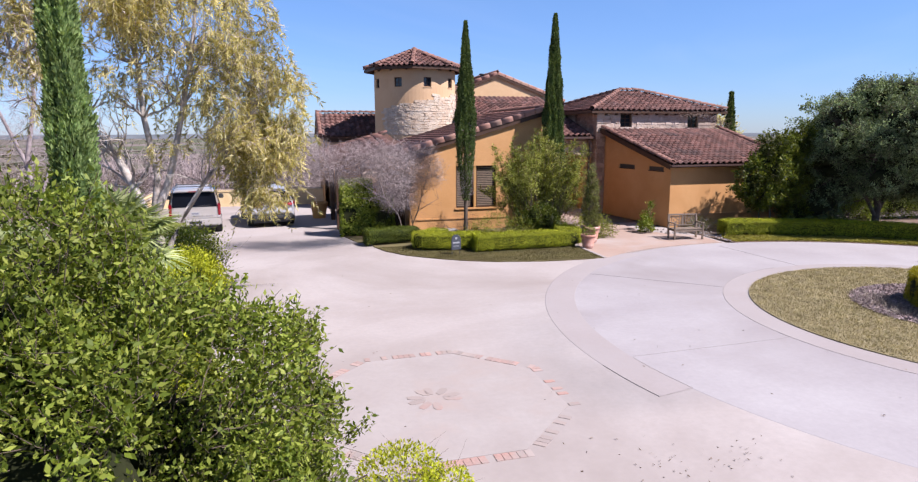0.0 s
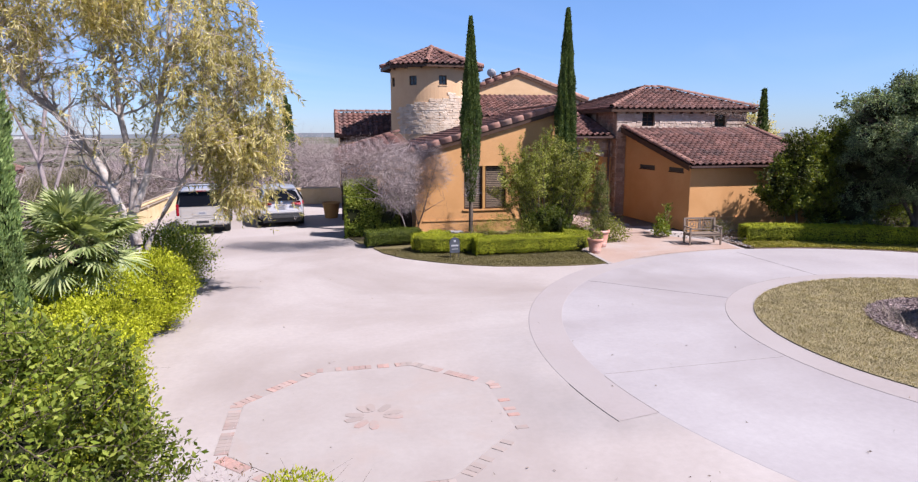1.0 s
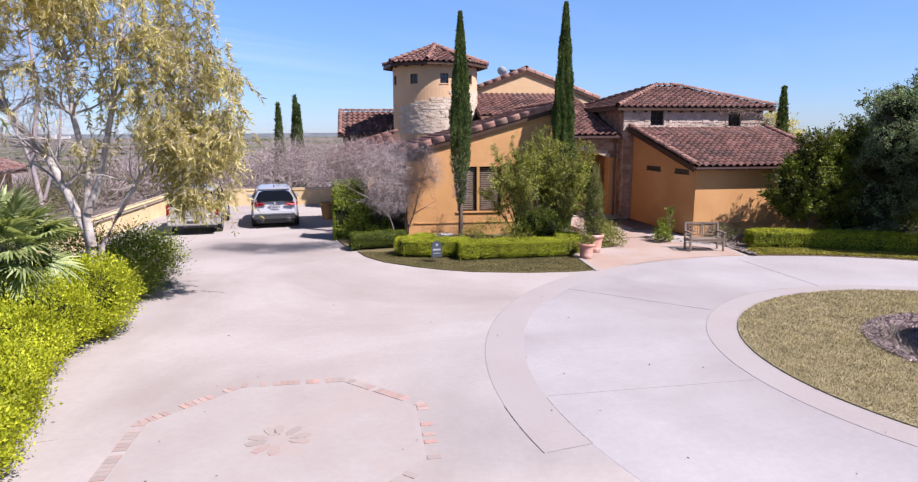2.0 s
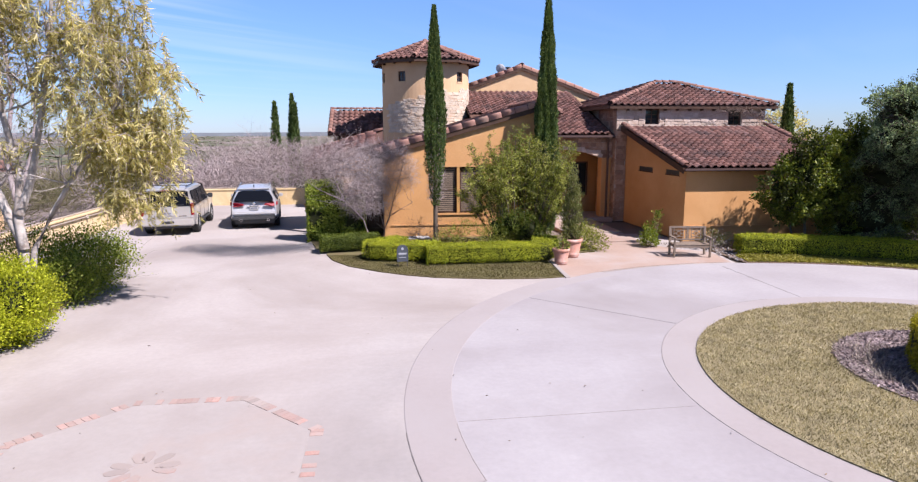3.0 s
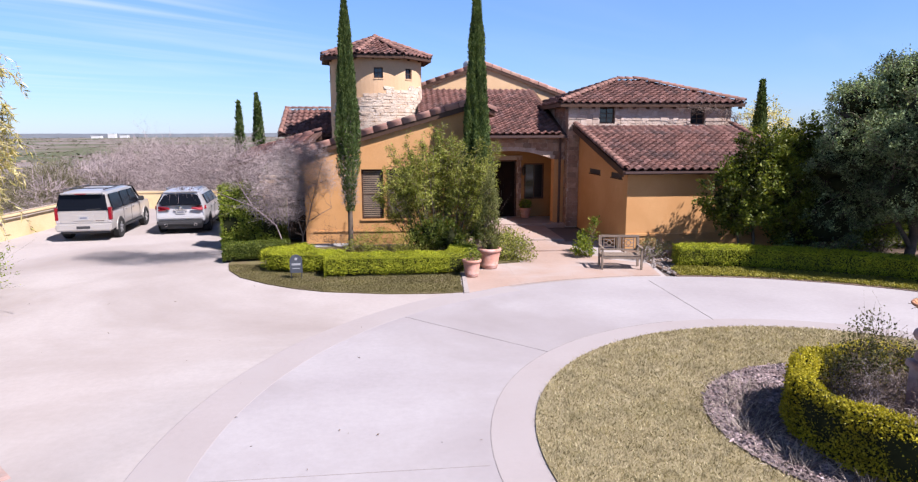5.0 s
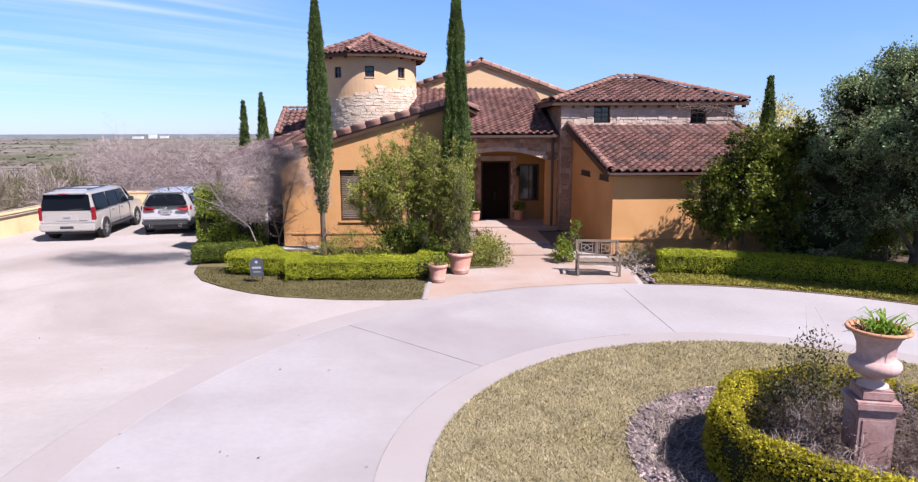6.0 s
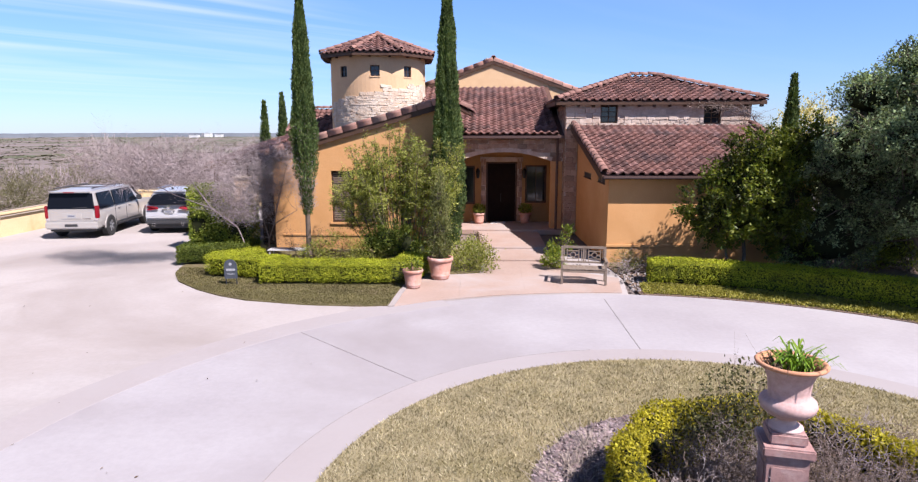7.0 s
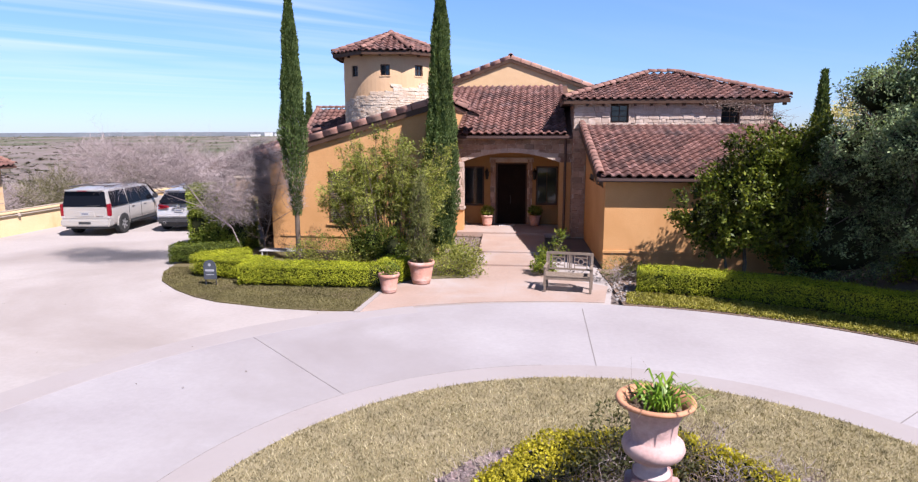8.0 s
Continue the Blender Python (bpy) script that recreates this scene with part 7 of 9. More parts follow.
shrub("dry_shrub", 5.6, 25.3, "low brownish green bushes behind the clipped hedge", 46, [(-0.8, 0, 0.62, 0.65, 0.45, 0.5, 1), (0.2, 0.1, 0.5, 0.6, 0.4, 0.45, 1), (0.9, 0.2, 0.4, 0.4, 0.4, 0.35, 0.5), (-1.5, 0.2, 0.42, 0.45, 0.4, 0.4, 0.5)], M_LF_OLIVE, 6200, 0.06, 0.35, 16, 0.009, up=0.5, clump=0.08)
shrub("dry_shrub", 3.4, 26.8, "thin brown leafless bushes against the stucco wall", 47, [(-0.5, 0, 0.5, 0.6, 0.3, 0.5, 1), (0.7, 0.2, 0.5, 0.6, 0.3, 0.5, 1)], M_LF_DRY, 700, 0.06, 0.3, 26, 0.008, bark=M_TWIG_BROWN)
shrub("bench_shrub", 11.4, 25.4, "leafy green shrub behind the garden bench", 48, [(0, 0, 0.3, 0.3, 0.3, 0.28, 1), (0.05, 0.1, 0.6, 0.16, 0.16, 0.2, 0.25), (0.45, 0.4, 0.85, 0.14, 0.14, 0.45, 0.3)], M_LF_GARDEN, 1500, 0.09, 0.42, 12, 0.009, up=0.5, clump=0.06)
shrub("bluish_shrub", 13.35, 24.7, "dark bluish twiggy shrub among grey rocks", 49, [(0, 0, 0.38, 0.42, 0.4, 0.38, 1), (0.7, 0.1, 0.3, 0.35, 0.35, 0.3, 0.6)], M_LF_SAGE, 1600, 0.05, 0.3, 22, 0.008, bark=M_TWIG, up=0.5)
bare_tree("bare_tree", 1.95, 27.6, "leafless grey tree trained against the stucco wall", 51, [([(0, 0, 0), (0.05, 0, 0.5), (0.25, -0.05, 1.0), (0.4, -0.1, 1.6), (0.6, -0.1, 2.3), (0.8, -0.1, 3.0)], 0.03), ([(0.25, -0.05, 1.0), (0.65, -0.1, 1.25), (1.1, -0.15, 1.5)], 0.018), ([(0.05, 0, 0.5), (-0.12, -0.05, 1.2), (-0.3, -0.1, 2.0), (-0.5, -0.1, 2.8)], 0.025)], 17000, [(0.35, -0.2, 2.6, 1.0, 0.45, 0.8, 1), (-0.5, -0.1, 2.6, 1.3, 0.6, 0.9, 1.4), (-0.4, -0.3, 1.7, 0.9, 0.6, 0.7, 0.6), (0.0, -0.2, 3.3, 1.0, 0.5, 0.5, 0.5)], bark=M_TWIG_BROWN, twig_len=(0.2, 0.45))
bare_tree("bare_tree", 1.55, 27.0, "leafless pale grey tree leaning out over the drive", 52, [([(0, 0, 0), (-0.3, -0.2, 1.0), (-0.9, -0.75, 1.7), (-1.7, -1.5, 2.2), (-2.4, -2.0, 2.8), (-3.6, -2.0, 3.2), (-4.4, -1.8, 3.3)], 0.019), ([(-0.3, -0.2, 1.0), (-0.8, -0.3, 1.5), (-1.3, -0.45, 1.7), (-1.7, -0.5, 1.7)], 0.014), ([(-0.9, -0.75, 1.7), (-1.2, -1.2, 2.5), (-1.3, -1.8, 3.2), (-0.8, -2.0, 3.7)], 0.022), ([(-2.4, -2.0, 2.8), (-2.6, -2.6, 3.0), (-3.1, -3.0, 3.3)], 0.018), ([(-2.4, -2.0, 2.8), (-3.1, -1.3, 3.3), (-3.7, -0.8, 3.6)], 0.018)], 13500, [(-2.6, -2.1, 3.05, 1.4, 1.1, 0.7, 1.5), (-3.8, -1.6, 3.25, 1.1, 0.9, 0.55, 0.8), (-1.4, -1.9, 3.2, 1.1, 0.9, 0.65, 0.9), (-0.7, -1.5, 2.9, 0.9, 0.8, 0.7, 0.6), (-0.5, -0.3, 1.8, 0.7, 0.45, 0.6, 0.6)], material=M_TREE_GREY, twig_len=(0.2, 0.55), bark=M_TREE_GREY)
bare_tree("bare_tree", -12.3, 30.5, "tall leafless pale tree standing past the garden wall", 53, [([(0, 0, -2.5), (0.1, 0, 0.5), (-0.2, 0, 3.0), (0.3, 0, 5.5), (0.2, 0, 8.0)], 0.13), ([(-0.2, 0, 3.0), (-1.0, 0.2, 5.0), (-1.6, 0.2, 7.5)], 0.08), ([(0.1, 0, 1.5), (0.9, 0, 3.8), (1.2, 0, 6.2)], 0.07)], 9000, [(0, 0, 7.5, 1.6, 1.6, 1.8, 1.2), (-1.2, 0, 6.5, 1.3, 1.3, 1.5, 1), (0.6, 0, 5.0, 1.1, 1.1, 1.5, 0.8), (-0.8, 0, 3.6, 1.3, 1.3, 1.2, 0.6)])

# before the low wing
RHEDGE = [(ISLE.x + 11.2 * math.cos(radians(a)), ISLE.y + 11.2 * math.sin(radians(a))) for a in (82.3, 78, 73, 68, 62, 56, 50, 44, 38)]
hedge(RHEDGE, 0.8, 0.66, "long clipped green box hedge curving along the drive", 35, M_LF_BOX, density=4200, leaf=0.032, round_top=0.05, wob=0.03)


def ground_cover():
    rng = np.random.default_rng(61)
    n = 26000
    a, r = np.radians(rng.uniform(42, 84, n)), rng.uniform(9.8, 10.8, n)
    P = np.stack([ISLE.x + r * np.cos(a), ISLE.y + r * np.sin(a), rng.uniform(0.02, 0.10, n)], 1)
    W = unit_rows(rng.normal(size=(n, 3)) * 0.8 + [0, 0, 0.5])
    tagged(link_mesh("ground_cover", fast_mesh("ground_cover", *leaf_arrays(rng, P, W, rng.uniform(0.03, 0.065, n), 0.55, 0.3, np.tile([0, 0, 1.0], (n, 1)), 0.7)), M_LF_COVER), "low yellow-green trailing ground cover beside the drive", "ground cover", kind="stuff")
    # landscaping rocks where the bed meets the walk
    items = []
    for i in range(170):
        x, y = rng.uniform(13.05, 13.95), rng.uniform(22.55, 24.6)
        if i > 120:
            x, y = rng.uniform(12.0, 13.0), rng.uniform(24.75, 25.9)
        v = unit_rows(rng.normal(size=(14, 3)))
        bm = bmesh.new()
        for q in v:
            bm.verts.new(q * rng.uniform(0.75, 1.1))
        bmesh.ops.convex_hull(bm, input=bm.verts)
        bmesh.ops.triangulate(bm, faces=bm.faces)
        bm.verts.index_update()
        V = np.array([w.co for w in bm.verts]) * rng.uniform(0.025, 0.055) * [1, 1, 0.65] + [x, y, 0.05]
        F = np.array([[w.index for w in f.verts] for f in bm.faces if len(f.verts) == 3])
        bm.free()
        items.append((V, F))
    tagged(link_mesh("landscape_rocks", fast_mesh("landscape_rocks", *join_arrays(items)), M_ROCK), "loose grey landscaping rocks beside the walk", "rocks", kind="stuff")


ground_cover()
leafy_tree("privet_tree", 16.55, 24.3, "small glossy-leaved tree with yellow-green new growth", 62, [([(0, 0, 0), (0.03, 0, 0.7), (-0.05, 0.05, 1.5), (0, 0, 2.4)], 0.06), ([(-0.3, 0.1, 0), (-0.45, 0.1, 0.8), (-0.8, 0.1, 1.6)], 0.045)], [(-0.85, 0.0, 2.0, 0.85, 0.8, 0.85, 1), (-0.2, -0.1, 2.6, 1.0, 0.9, 1.0, 1.2), (0.8, 0.0, 2.3, 0.95, 0.9, 0.95, 1), (0.2, 0, 3.4, 0.9, 0.8, 0.7, 0.8), (1.2, 0.2, 3.3, 0.8, 0.8, 0.8, 0.8), (-0.5, -0.1, 1.6, 0.85, 0.7, 0.5, 0.7), (0.6, -0.2, 1.6, 0.8, 0.6, 0.45, 0.6), (1.5, 0.1, 4.0, 0.4, 0.4, 0.5, 0.2), (1.35, 0.1, 1.2, 0.75, 0.6, 0.75, 0.7)], M_LF_PRIVET, 42000, 0.10, 0.14, core=0.5)


def plates(seed, count, reach, low, high, thick):
    """Layered tiers of a spreading crown: flat pads of leaf at many heights, wider in the middle."""
    rng = np.random.default_rng(seed)
    out = []
    for i in range(count):
        f = (i + 0.5) / count
        z = low + (high - low) * f
        r = reach * math.sqrt(max(0.05, 1 - (1.7 * f - 0.72) ** 2)) * (0.95 if i % 4 else 0.35)
        a = 2.399963 * i + rng.normal() * 0.3
        w = rng.uniform(0.75, 1.15) * (1.15 - 0.35 * f)
        out.append((math.cos(a) * r * rng.uniform(0.75, 1.0), math.sin(a) * r * rng.uniform(0.75, 1.0), z, w, w, thick * rng.uniform(0.8, 1.4), w * w))
    return out


# the lobes beyond y -2 are unseen, added to shade the curved hedge
leafy_tree("dark_tree", 20.95, 23.2, "large dark evergreen tree with a broad ragged crown", 63, [([(0, 0, 0), (0.1, 0, 1.0), (-0.1, 0.1, 2.2), (0.0, 0.1, 3.6), (-0.2, 0, 4.8)], 0.15), ([(0.1, 0, 0.8), (0.9, 0.1, 2.0), (1.7, 0.0, 3.4)], 0.10), ([(0, 0, 0.6), (-0.9, 0, 1.9), (-1.6, 0.1, 3.2)], 0.08)], plates(63, 52, 2.65, 1.7, 6.0, 0.45) + [(-2.0, -0.2, 5.25, 0.7, 0.6, 0.2, 0.45), (-1.2, -0.5, 5.8, 0.7, 0.6, 0.2, 0.45), (-2.4, 0.1, 4.5, 0.5, 0.5, 0.3, 0.4), (-2.0, 1.0, 1.3, 1.3, 0.9, 1.1, 1.6), (-1.0, 1.6, 2.2, 1.3, 0.9, 1.4, 1.6), (-2.6, 1.6, 1.0, 1.0, 0.7, 0.9, 1.2), (-1.2, 0.2, 3.2, 1.1, 1.0, 1.0, 1.4), (-0.4, 0.2, 2.4, 1.4, 1.2, 1.3, 1.4), (0.2, 0.2, 4.0, 1.5, 1.4, 1.2, 1.5), (-1.9, -2.4, 4.5, 0.85, 0.8, 0.7, 1.7), (-1.05, -3.0, 4.9, 1.0, 0.8, 0.7, 1.6), (-0.05, -3.6, 4.8, 1.1, 0.8, 0.8, 1.6), (0.95, -4.1, 4.9, 1.1, 0.8, 0.9, 1.6), (-2.35, -2.0, 3.8, 0.75, 0.7, 0.6, 1.5), (-1.35, -2.7, 3.7, 0.9, 0.7, 0.7, 1.4), (-0.35, -3.2, 3.8, 1.0, 0.8, 0.8, 1.4), (0.8, -3.6, 3.6, 1.1, 0.8, 0.9, 1.4), (-0.7, -2.8, 3.0, 1.0, 0.8, 0.7, 1.4), (0.3, -3.3, 3.0, 1.1, 0.9, 0.8, 1.4), (1.5, -4.4, 4.6, 1.2, 0.9, 0.9, 1.6), (0.4, -3.6, 5.7, 1.2, 1.0, 0.7, 1.6), (1.6, -4.2, 5.8, 1.3, 1.0, 0.8, 1.6), (2.3, -4.9, 4.4, 1.3, 1.0, 1.0, 1.6), (1.6, -4.2, 3.0, 1.2, 1.0, 0.8, 1.4), (0.8, -2.4, 6.0, 1.3, 1.2, 0.8, 1.4)], M_LF_DARK, 380000, 0.072, 0.14, core=0.66)
leafy_tree("dark_tree", 22.8, 27.5, "large dark evergreen tree behind the bed", 64, [([(0, 0, 0), (0.1, 0, 1.2), (-0.1, 0.1, 2.6), (0.0, 0.1, 4.2)], 0.16)], [(-1.4, 0, 2.6, 1.5, 1.4, 1.6, 1), (0, 0, 4.0, 1.8, 1.6, 1.8, 1.3), (1.6, 0, 3.4, 1.6, 1.5, 1.7, 1), (-0.6, 0, 1.2, 1.8, 1.2, 1.1, 0.9)], M_LF_DARK, 24000, 0.13, 0.2, core=0.7)
leafy_tree("yellow_tree", 25.5, 40.0, "distant yellowish winter tree behind the house", 65, [([(0, 0, 0), (0.1, 0, 1.6), (-0.1, 0.1, 3.0)], 0.14)], [(0, 0, 4.0, 1.7, 1.7, 1.5, 1), (1.2, 0, 3.2, 1.4, 1.3, 1.2, 0.7), (-1.2, 0, 3.2, 1.3, 1.3, 1.2, 0.7)], M_LF_WILLOW, 9000, 0.13, 0.25)
shrub("understory_shrub", 21.6, 25.2, "light green twiggy shrub under the dark tree", 66, [(0, 0, 0.9, 0.8, 0.6, 0.8, 1), (1.3, 0.2, 0.8, 0.8, 0.6, 0.7, 1), (-0.9, 0.2, 0.6, 0.6, 0.5, 0.5, 0.6)], M_LF_GARDEN, 4600, 0.08, 0.4, 12, 0.012, clump=0.12)
shrub("understory_shrub", 23.4, 26.0, "dark leafy shrub in the shade under the tree", 67, [(-1.4, 0.2, 0.8, 1.1, 0.7, 0.85, 1), (0.0, 0, 0.9, 1.2, 0.8, 0.95, 1), (1.5, -0.2, 0.85, 1.2, 0.8, 0.9, 1), (2.9, -0.4, 0.9, 1.2, 0.8, 0.95, 1), (4.3, -0.8, 1.0, 1.3, 0.9, 1.0, 1)], M_LF_IVY, 26000, 0.075, 0.45, 40, 0.012, clump=0.13, core=0.6)


def bare_vine():
    """A leafless creeper hanging from the eave of the stone block."""
    rng = np.random.default_rng(73)
    t = thing("bare_vine", "leafless grey creeper hanging from the tiled eave", "vine", pose(18.6, 31.8, 4.0))
    wood = []
    main = np.array([(1.3, -0.1, -1.4), (1.2, -0.15, -0.3), (0.9, -0.2, 0.6), (0.3, -0.2, 0.95), (-0.6, -0.2, 1.05), (-1.6, -0.2, 1.0)])
    wood.append((main, np.linspace(0.016, 0.007, 6), 2))
    for i in range(300):
        s = rng.random() ** 0.7
        k = min(4, int((1 - s) * 5))
        p = main[k] + (main[k + 1] - main[k]) * rng.random() + rng.normal(size=3) * 0.06
        d = rng.normal(size=3) * [0.6, 0.12, 0.4] + [0.1, -0.03, -0.25]
        l = rng.uniform(0.25, 0.75)
        q = p + d * l
        wood.append((np.array([p, (p + q) / 2 + rng.normal(size=3) * [0.12, 0.04, 0.10], q]), np.array([0.007, 0.005, 0.003]), 4))
    link_mesh("stem_growth", wood_mesh("stem_growth", wood), M_TWIG_BROWN, t)


bare_vine()


def rose_bush(x, y, h, s, seed):
    """A leafless rose: many forking, crooked canes tangled into a low mound, with a few brown leaves."""
    rng = np.random.default_rng(seed)
    t = thing("rose_bush", "twiggy winter rose bush with few brown leaves", "shrub", pose(x, y, 0.04), "winter roses")
    sk = []
    for i in range(20):
        a = rng.uniform(0, 2 * np.pi)
        d = np.array([math.cos(a) * 0.65, math.sin(a) * 0.65, 1.0])
        sk += grow(rng, (rng.normal() * 0.09 * s, rng.normal() * 0.09 * s, 0.0), d / np.linalg.norm(d), h * 0.50, 0.0062, 3, 0.9, 0.10, (2, 4), 0.66, 0.30, 4, 0.5)
    for p, r, k in sk:
        p[:, 2] = np.maximum(p[:, 2], 0.0)
    link_mesh("cane_growth", wood_mesh("cane_growth", sk, (4, 4, 3, 3, 3, 3), 0.0022), M_TWIG_BROWN if seed % 3 else M_TWIG, t)
    ends = np.array([p[-1] for p, r, k in sk])
    pick = ends[rng.integers(len(ends), size=170)]
    link_mesh("leaves", fast_mesh("leaves", *leaf_arrays(rng, pick, unit_rows(rng.normal(size=(170, 3))), rng.uniform(0.02, 0.045, 170), 0.5, 0.3)), M_LF_DRY, t)


def island_planting():
    """Golden hedge ring, roses gone to bare canes and low twiggy growth round the urn."""
    ringpts = [(12.32 + 1.48 * math.cos(radians(a)), 12.42 + 1.48 * math.sin(radians(a))) for a in range(0, 360, 12)]
    hedge(ringpts, 0.38, 0.86, "round clipped hedge of golden-green box leaves", 36, M_LF_GOLD, closed=True, density=4600, leaf=0.036, round_top=0.15, wob=0.07, z0=0.04)
    for i, (x, y, h, s) in enumerate(((11.55, 12.75, 0.95, 1.0), (11.9, 11.75, 0.85, 0.9), (12.85, 12.9, 0.95, 1.0), (12.75, 11.85, 0.9, 0.9), (12.2, 13.2, 0.95, 0.9), (13.25, 12.35, 1.0, 1.1), (12.95, 11.5, 0.95, 1.0), (12.4, 11.35, 0.8, 0.8), (12.05, 11.3, 0.8, 0.8), (12.7, 11.2, 0.85, 0.9), (13.45, 11.75, 1.05, 1.15), (13.7, 12.5, 1.05, 1.1), (13.05, 12.2, 1.1, 1.0), (11.35, 12.2, 0.85, 0.9), (11.85, 12.3, 0.95, 1.0), (12.1, 12.75, 1.0, 1.0), (13.35, 13.05, 1.15, 1.1), (12.95, 13.45, 1.15, 1.0), (13.75, 13.15, 0.95, 1.0), (13.55, 13.65, 0.8, 1.0), (14.0, 12.7, 0.9, 1.0), (12.55, 13.55, 1.05, 0.9))):
        rose_bush(x, y, h, s, 80 + i)
    shrub("tall_rose", 12.1, 13.35, "tall dark-leaved rose standing behind the urn", 86, [(0, 0, 0.85, 0.32, 0.25, 0.35, 1.2), (0.35, 0.0, 0.8, 0.35, 0.25, 0.35, 1.2), (-0.05, 0.1, 1.2, 0.2, 0.18, 0.22, 0.3), (0.3, 0.1, 1.2, 0.22, 0.18, 0.25, 0.35), (-0.3, 0, 0.6, 0.3, 0.25, 0.3, 0.8)], M_LF_ROSE, 2900, 0.042, 0.55, 26, 0.007, bark=M_TWIG_BROWN, z0=0.04, clump=0.07)
    rng = np.random.default_rng(87)
    # dry tufts in the mulch
    for i, a in enumerate((205, 180, 158, 230, 138)):
        x, y = MULCH_C[0] + 1.95 * math.cos(radians(a)), MULCH_C[1] + 1.95 * math.sin(radians(a))
        t = thing("dry_tuft", "tuft of bleached dry perennial stems in the mulch", "plant", pose(x, y, 0.04), "dry tufts")
        n = 190
        P = rng.normal(size=(n, 3)) * [0.2, 0.2, 0]
        W = unit_rows(P * 1.6 + rng.normal(size=(n, 3)) * [0.5, 0.5, 0.2] + [0, 0, 0.8])
        tagged(link_mesh("stem_growth", fast_mesh("stem_growth", *leaf_arrays(rng, P, W, rng.uniform(0.12, 0.3, n), 0.035, 0.5)), M_TUFT, t), kind="stuff")


island_planting()


def far_woods():
    """Grey winter brush on the slope past the garden wall, and scrub over the plain."""
    rng = np.random.default_rng(91)
    items_g, items_s = [], []
    # leafless crowns as clouds of fine upright twigs
    m = 520
    u = rng.random(m)
    X = rng.uniform(-75, 24, m)
    Y = 44 + 75 * u ** 1.5
    left = rng.random(m) < 0.35
    X = np.where(left, -12 - 45 * u, X)
    Y = np.where(left, rng.uniform(22, 70, m), Y)
    Z = ground_height(X, Y)
    ok = ~((X > -8) & (Y < 50))
    for x, y, z in zip(X[ok], Y[ok], Z[ok]):
        d = math.hypot(x - 5, y - 5)
        h = rng.uniform(1.4, 3.0)
        n = int(np.clip(26000 / d, 220, 620))
        p, q = ball_points(rng, n, (x, y, z + h * 0.55), (h * 0.55, h * 0.55, h * 0.45), 0.3)
        w = unit_rows(q * 0.5 + rng.normal(size=(n, 3)) * 0.6 + [0, 0, 0.5])
        (items_s if rng.random() < 0.45 else items_g).append(leaf_arrays(rng, p, w, rng.uniform(0.4, 1.1, n), 0.012 + d * 0.00035, 0.4))
    # taller grey crowns close behind the garden wall
    for x, y, top in zip(rng.uniform(-19, 3, 60), rng.uniform(45, 60, 60), rng.uniform(1.2, 3.1, 60)):
        p, q = ball_points(rng, 520, (x, y, top - 1.6), (2.0, 2.0, 1.6), 0.25)
        w = unit_rows(q * 0.5 + rng.normal(size=(520, 3)) * 0.6 + [0, 0, 0.5])
        items_g.append(leaf_arrays(rng, p, w, rng.uniform(0.4, 1.1, 520), 0.028, 0.4))
    tagged(link_mesh("winter_brush", fast_mesh("winter_brush", *join_arrays(items_g)), M_TREE_GREY), "grey leafless brush and small trees on the slope", "brush", kind="stuff")
    tagged(link_mesh("evergreen_brush", fast_mesh("evergreen_brush", *join_arrays(items_s)), M_LF_BRUSH), "scattered dull green brush on the slope", "brush", kind="stuff")
    # far scrub on the plain: low dark clumps, thinning to the horizon
    n = 5200
    r = 130 * (3000 / 130) ** rng.random(n)
    a = np.radians(rng.uniform(35, 160, n))
    x, y = 5 + r * np.cos(a), 10 + r * np.sin(a)
    items = []
    z = ground_height(x, y)
    s = rng.uniform(1.2, 3.2, n) * (1 + r / 2500)
    k = 7
    for j in range(k):
        off = rng.normal(size=(n, 3)) * np.stack([s * 1.5, s, s * 0.10], 1)
        P = np.stack([x, y, z + s * 0.15], 1) + off * [1, 1, 0.5]
        W = unit_rows(rng.normal(size=(n, 3)) * [1, 1, 0.08])
        items.append(leaf_arrays(rng, P, W, s * 1.2, 0.8, 0.3, np.tile([0, 0, 1.0], (n, 1)), 0.25))
    tagged(link_mesh("plain_scrub", fast_mesh("plain_scrub", *join_arrays(items)), M_LF_FAR), "dull brown and olive scrub over the far plain", "scrub", kind="stuff")


far_woods()


def distant_ridge():
    """The low wooded rise that closes the plain."""
    rng = np.random.default_rng(97)
    a = np.radians(np.linspace(20, 175, 240))
    top = 1.5 + 2.5 * np.sin(a * 9.0) * np.sin(a * 4.0 + 1) + rng.random(240) * 1.2
    V = []
    for r, up in ((2700, 0), (2760, 1), (3100, 1), (3300, 0)):
        V.append(np.stack([5 + r * np.cos(a), 10 + r * np.sin(a), np.where(up, top, -16.0)], 1))
    V = np.concatenate(V)
    i, j = np.meshgrid(np.arange(3), np.arange(239), indexing="ij")
    F = np.stack([i * 240 + j, i * 240 + j + 1, (i + 1) * 240 + j + 1, (i + 1) * 240 + j], -1).reshape(-1, 4)
    tagged(link_mesh("distant_ridge", fast_mesh("distant_ridge", V, F), M_RIDGE_HAZED), "low wooded rise closing the far plain", "hill", kind="structure")


distant_ridge()

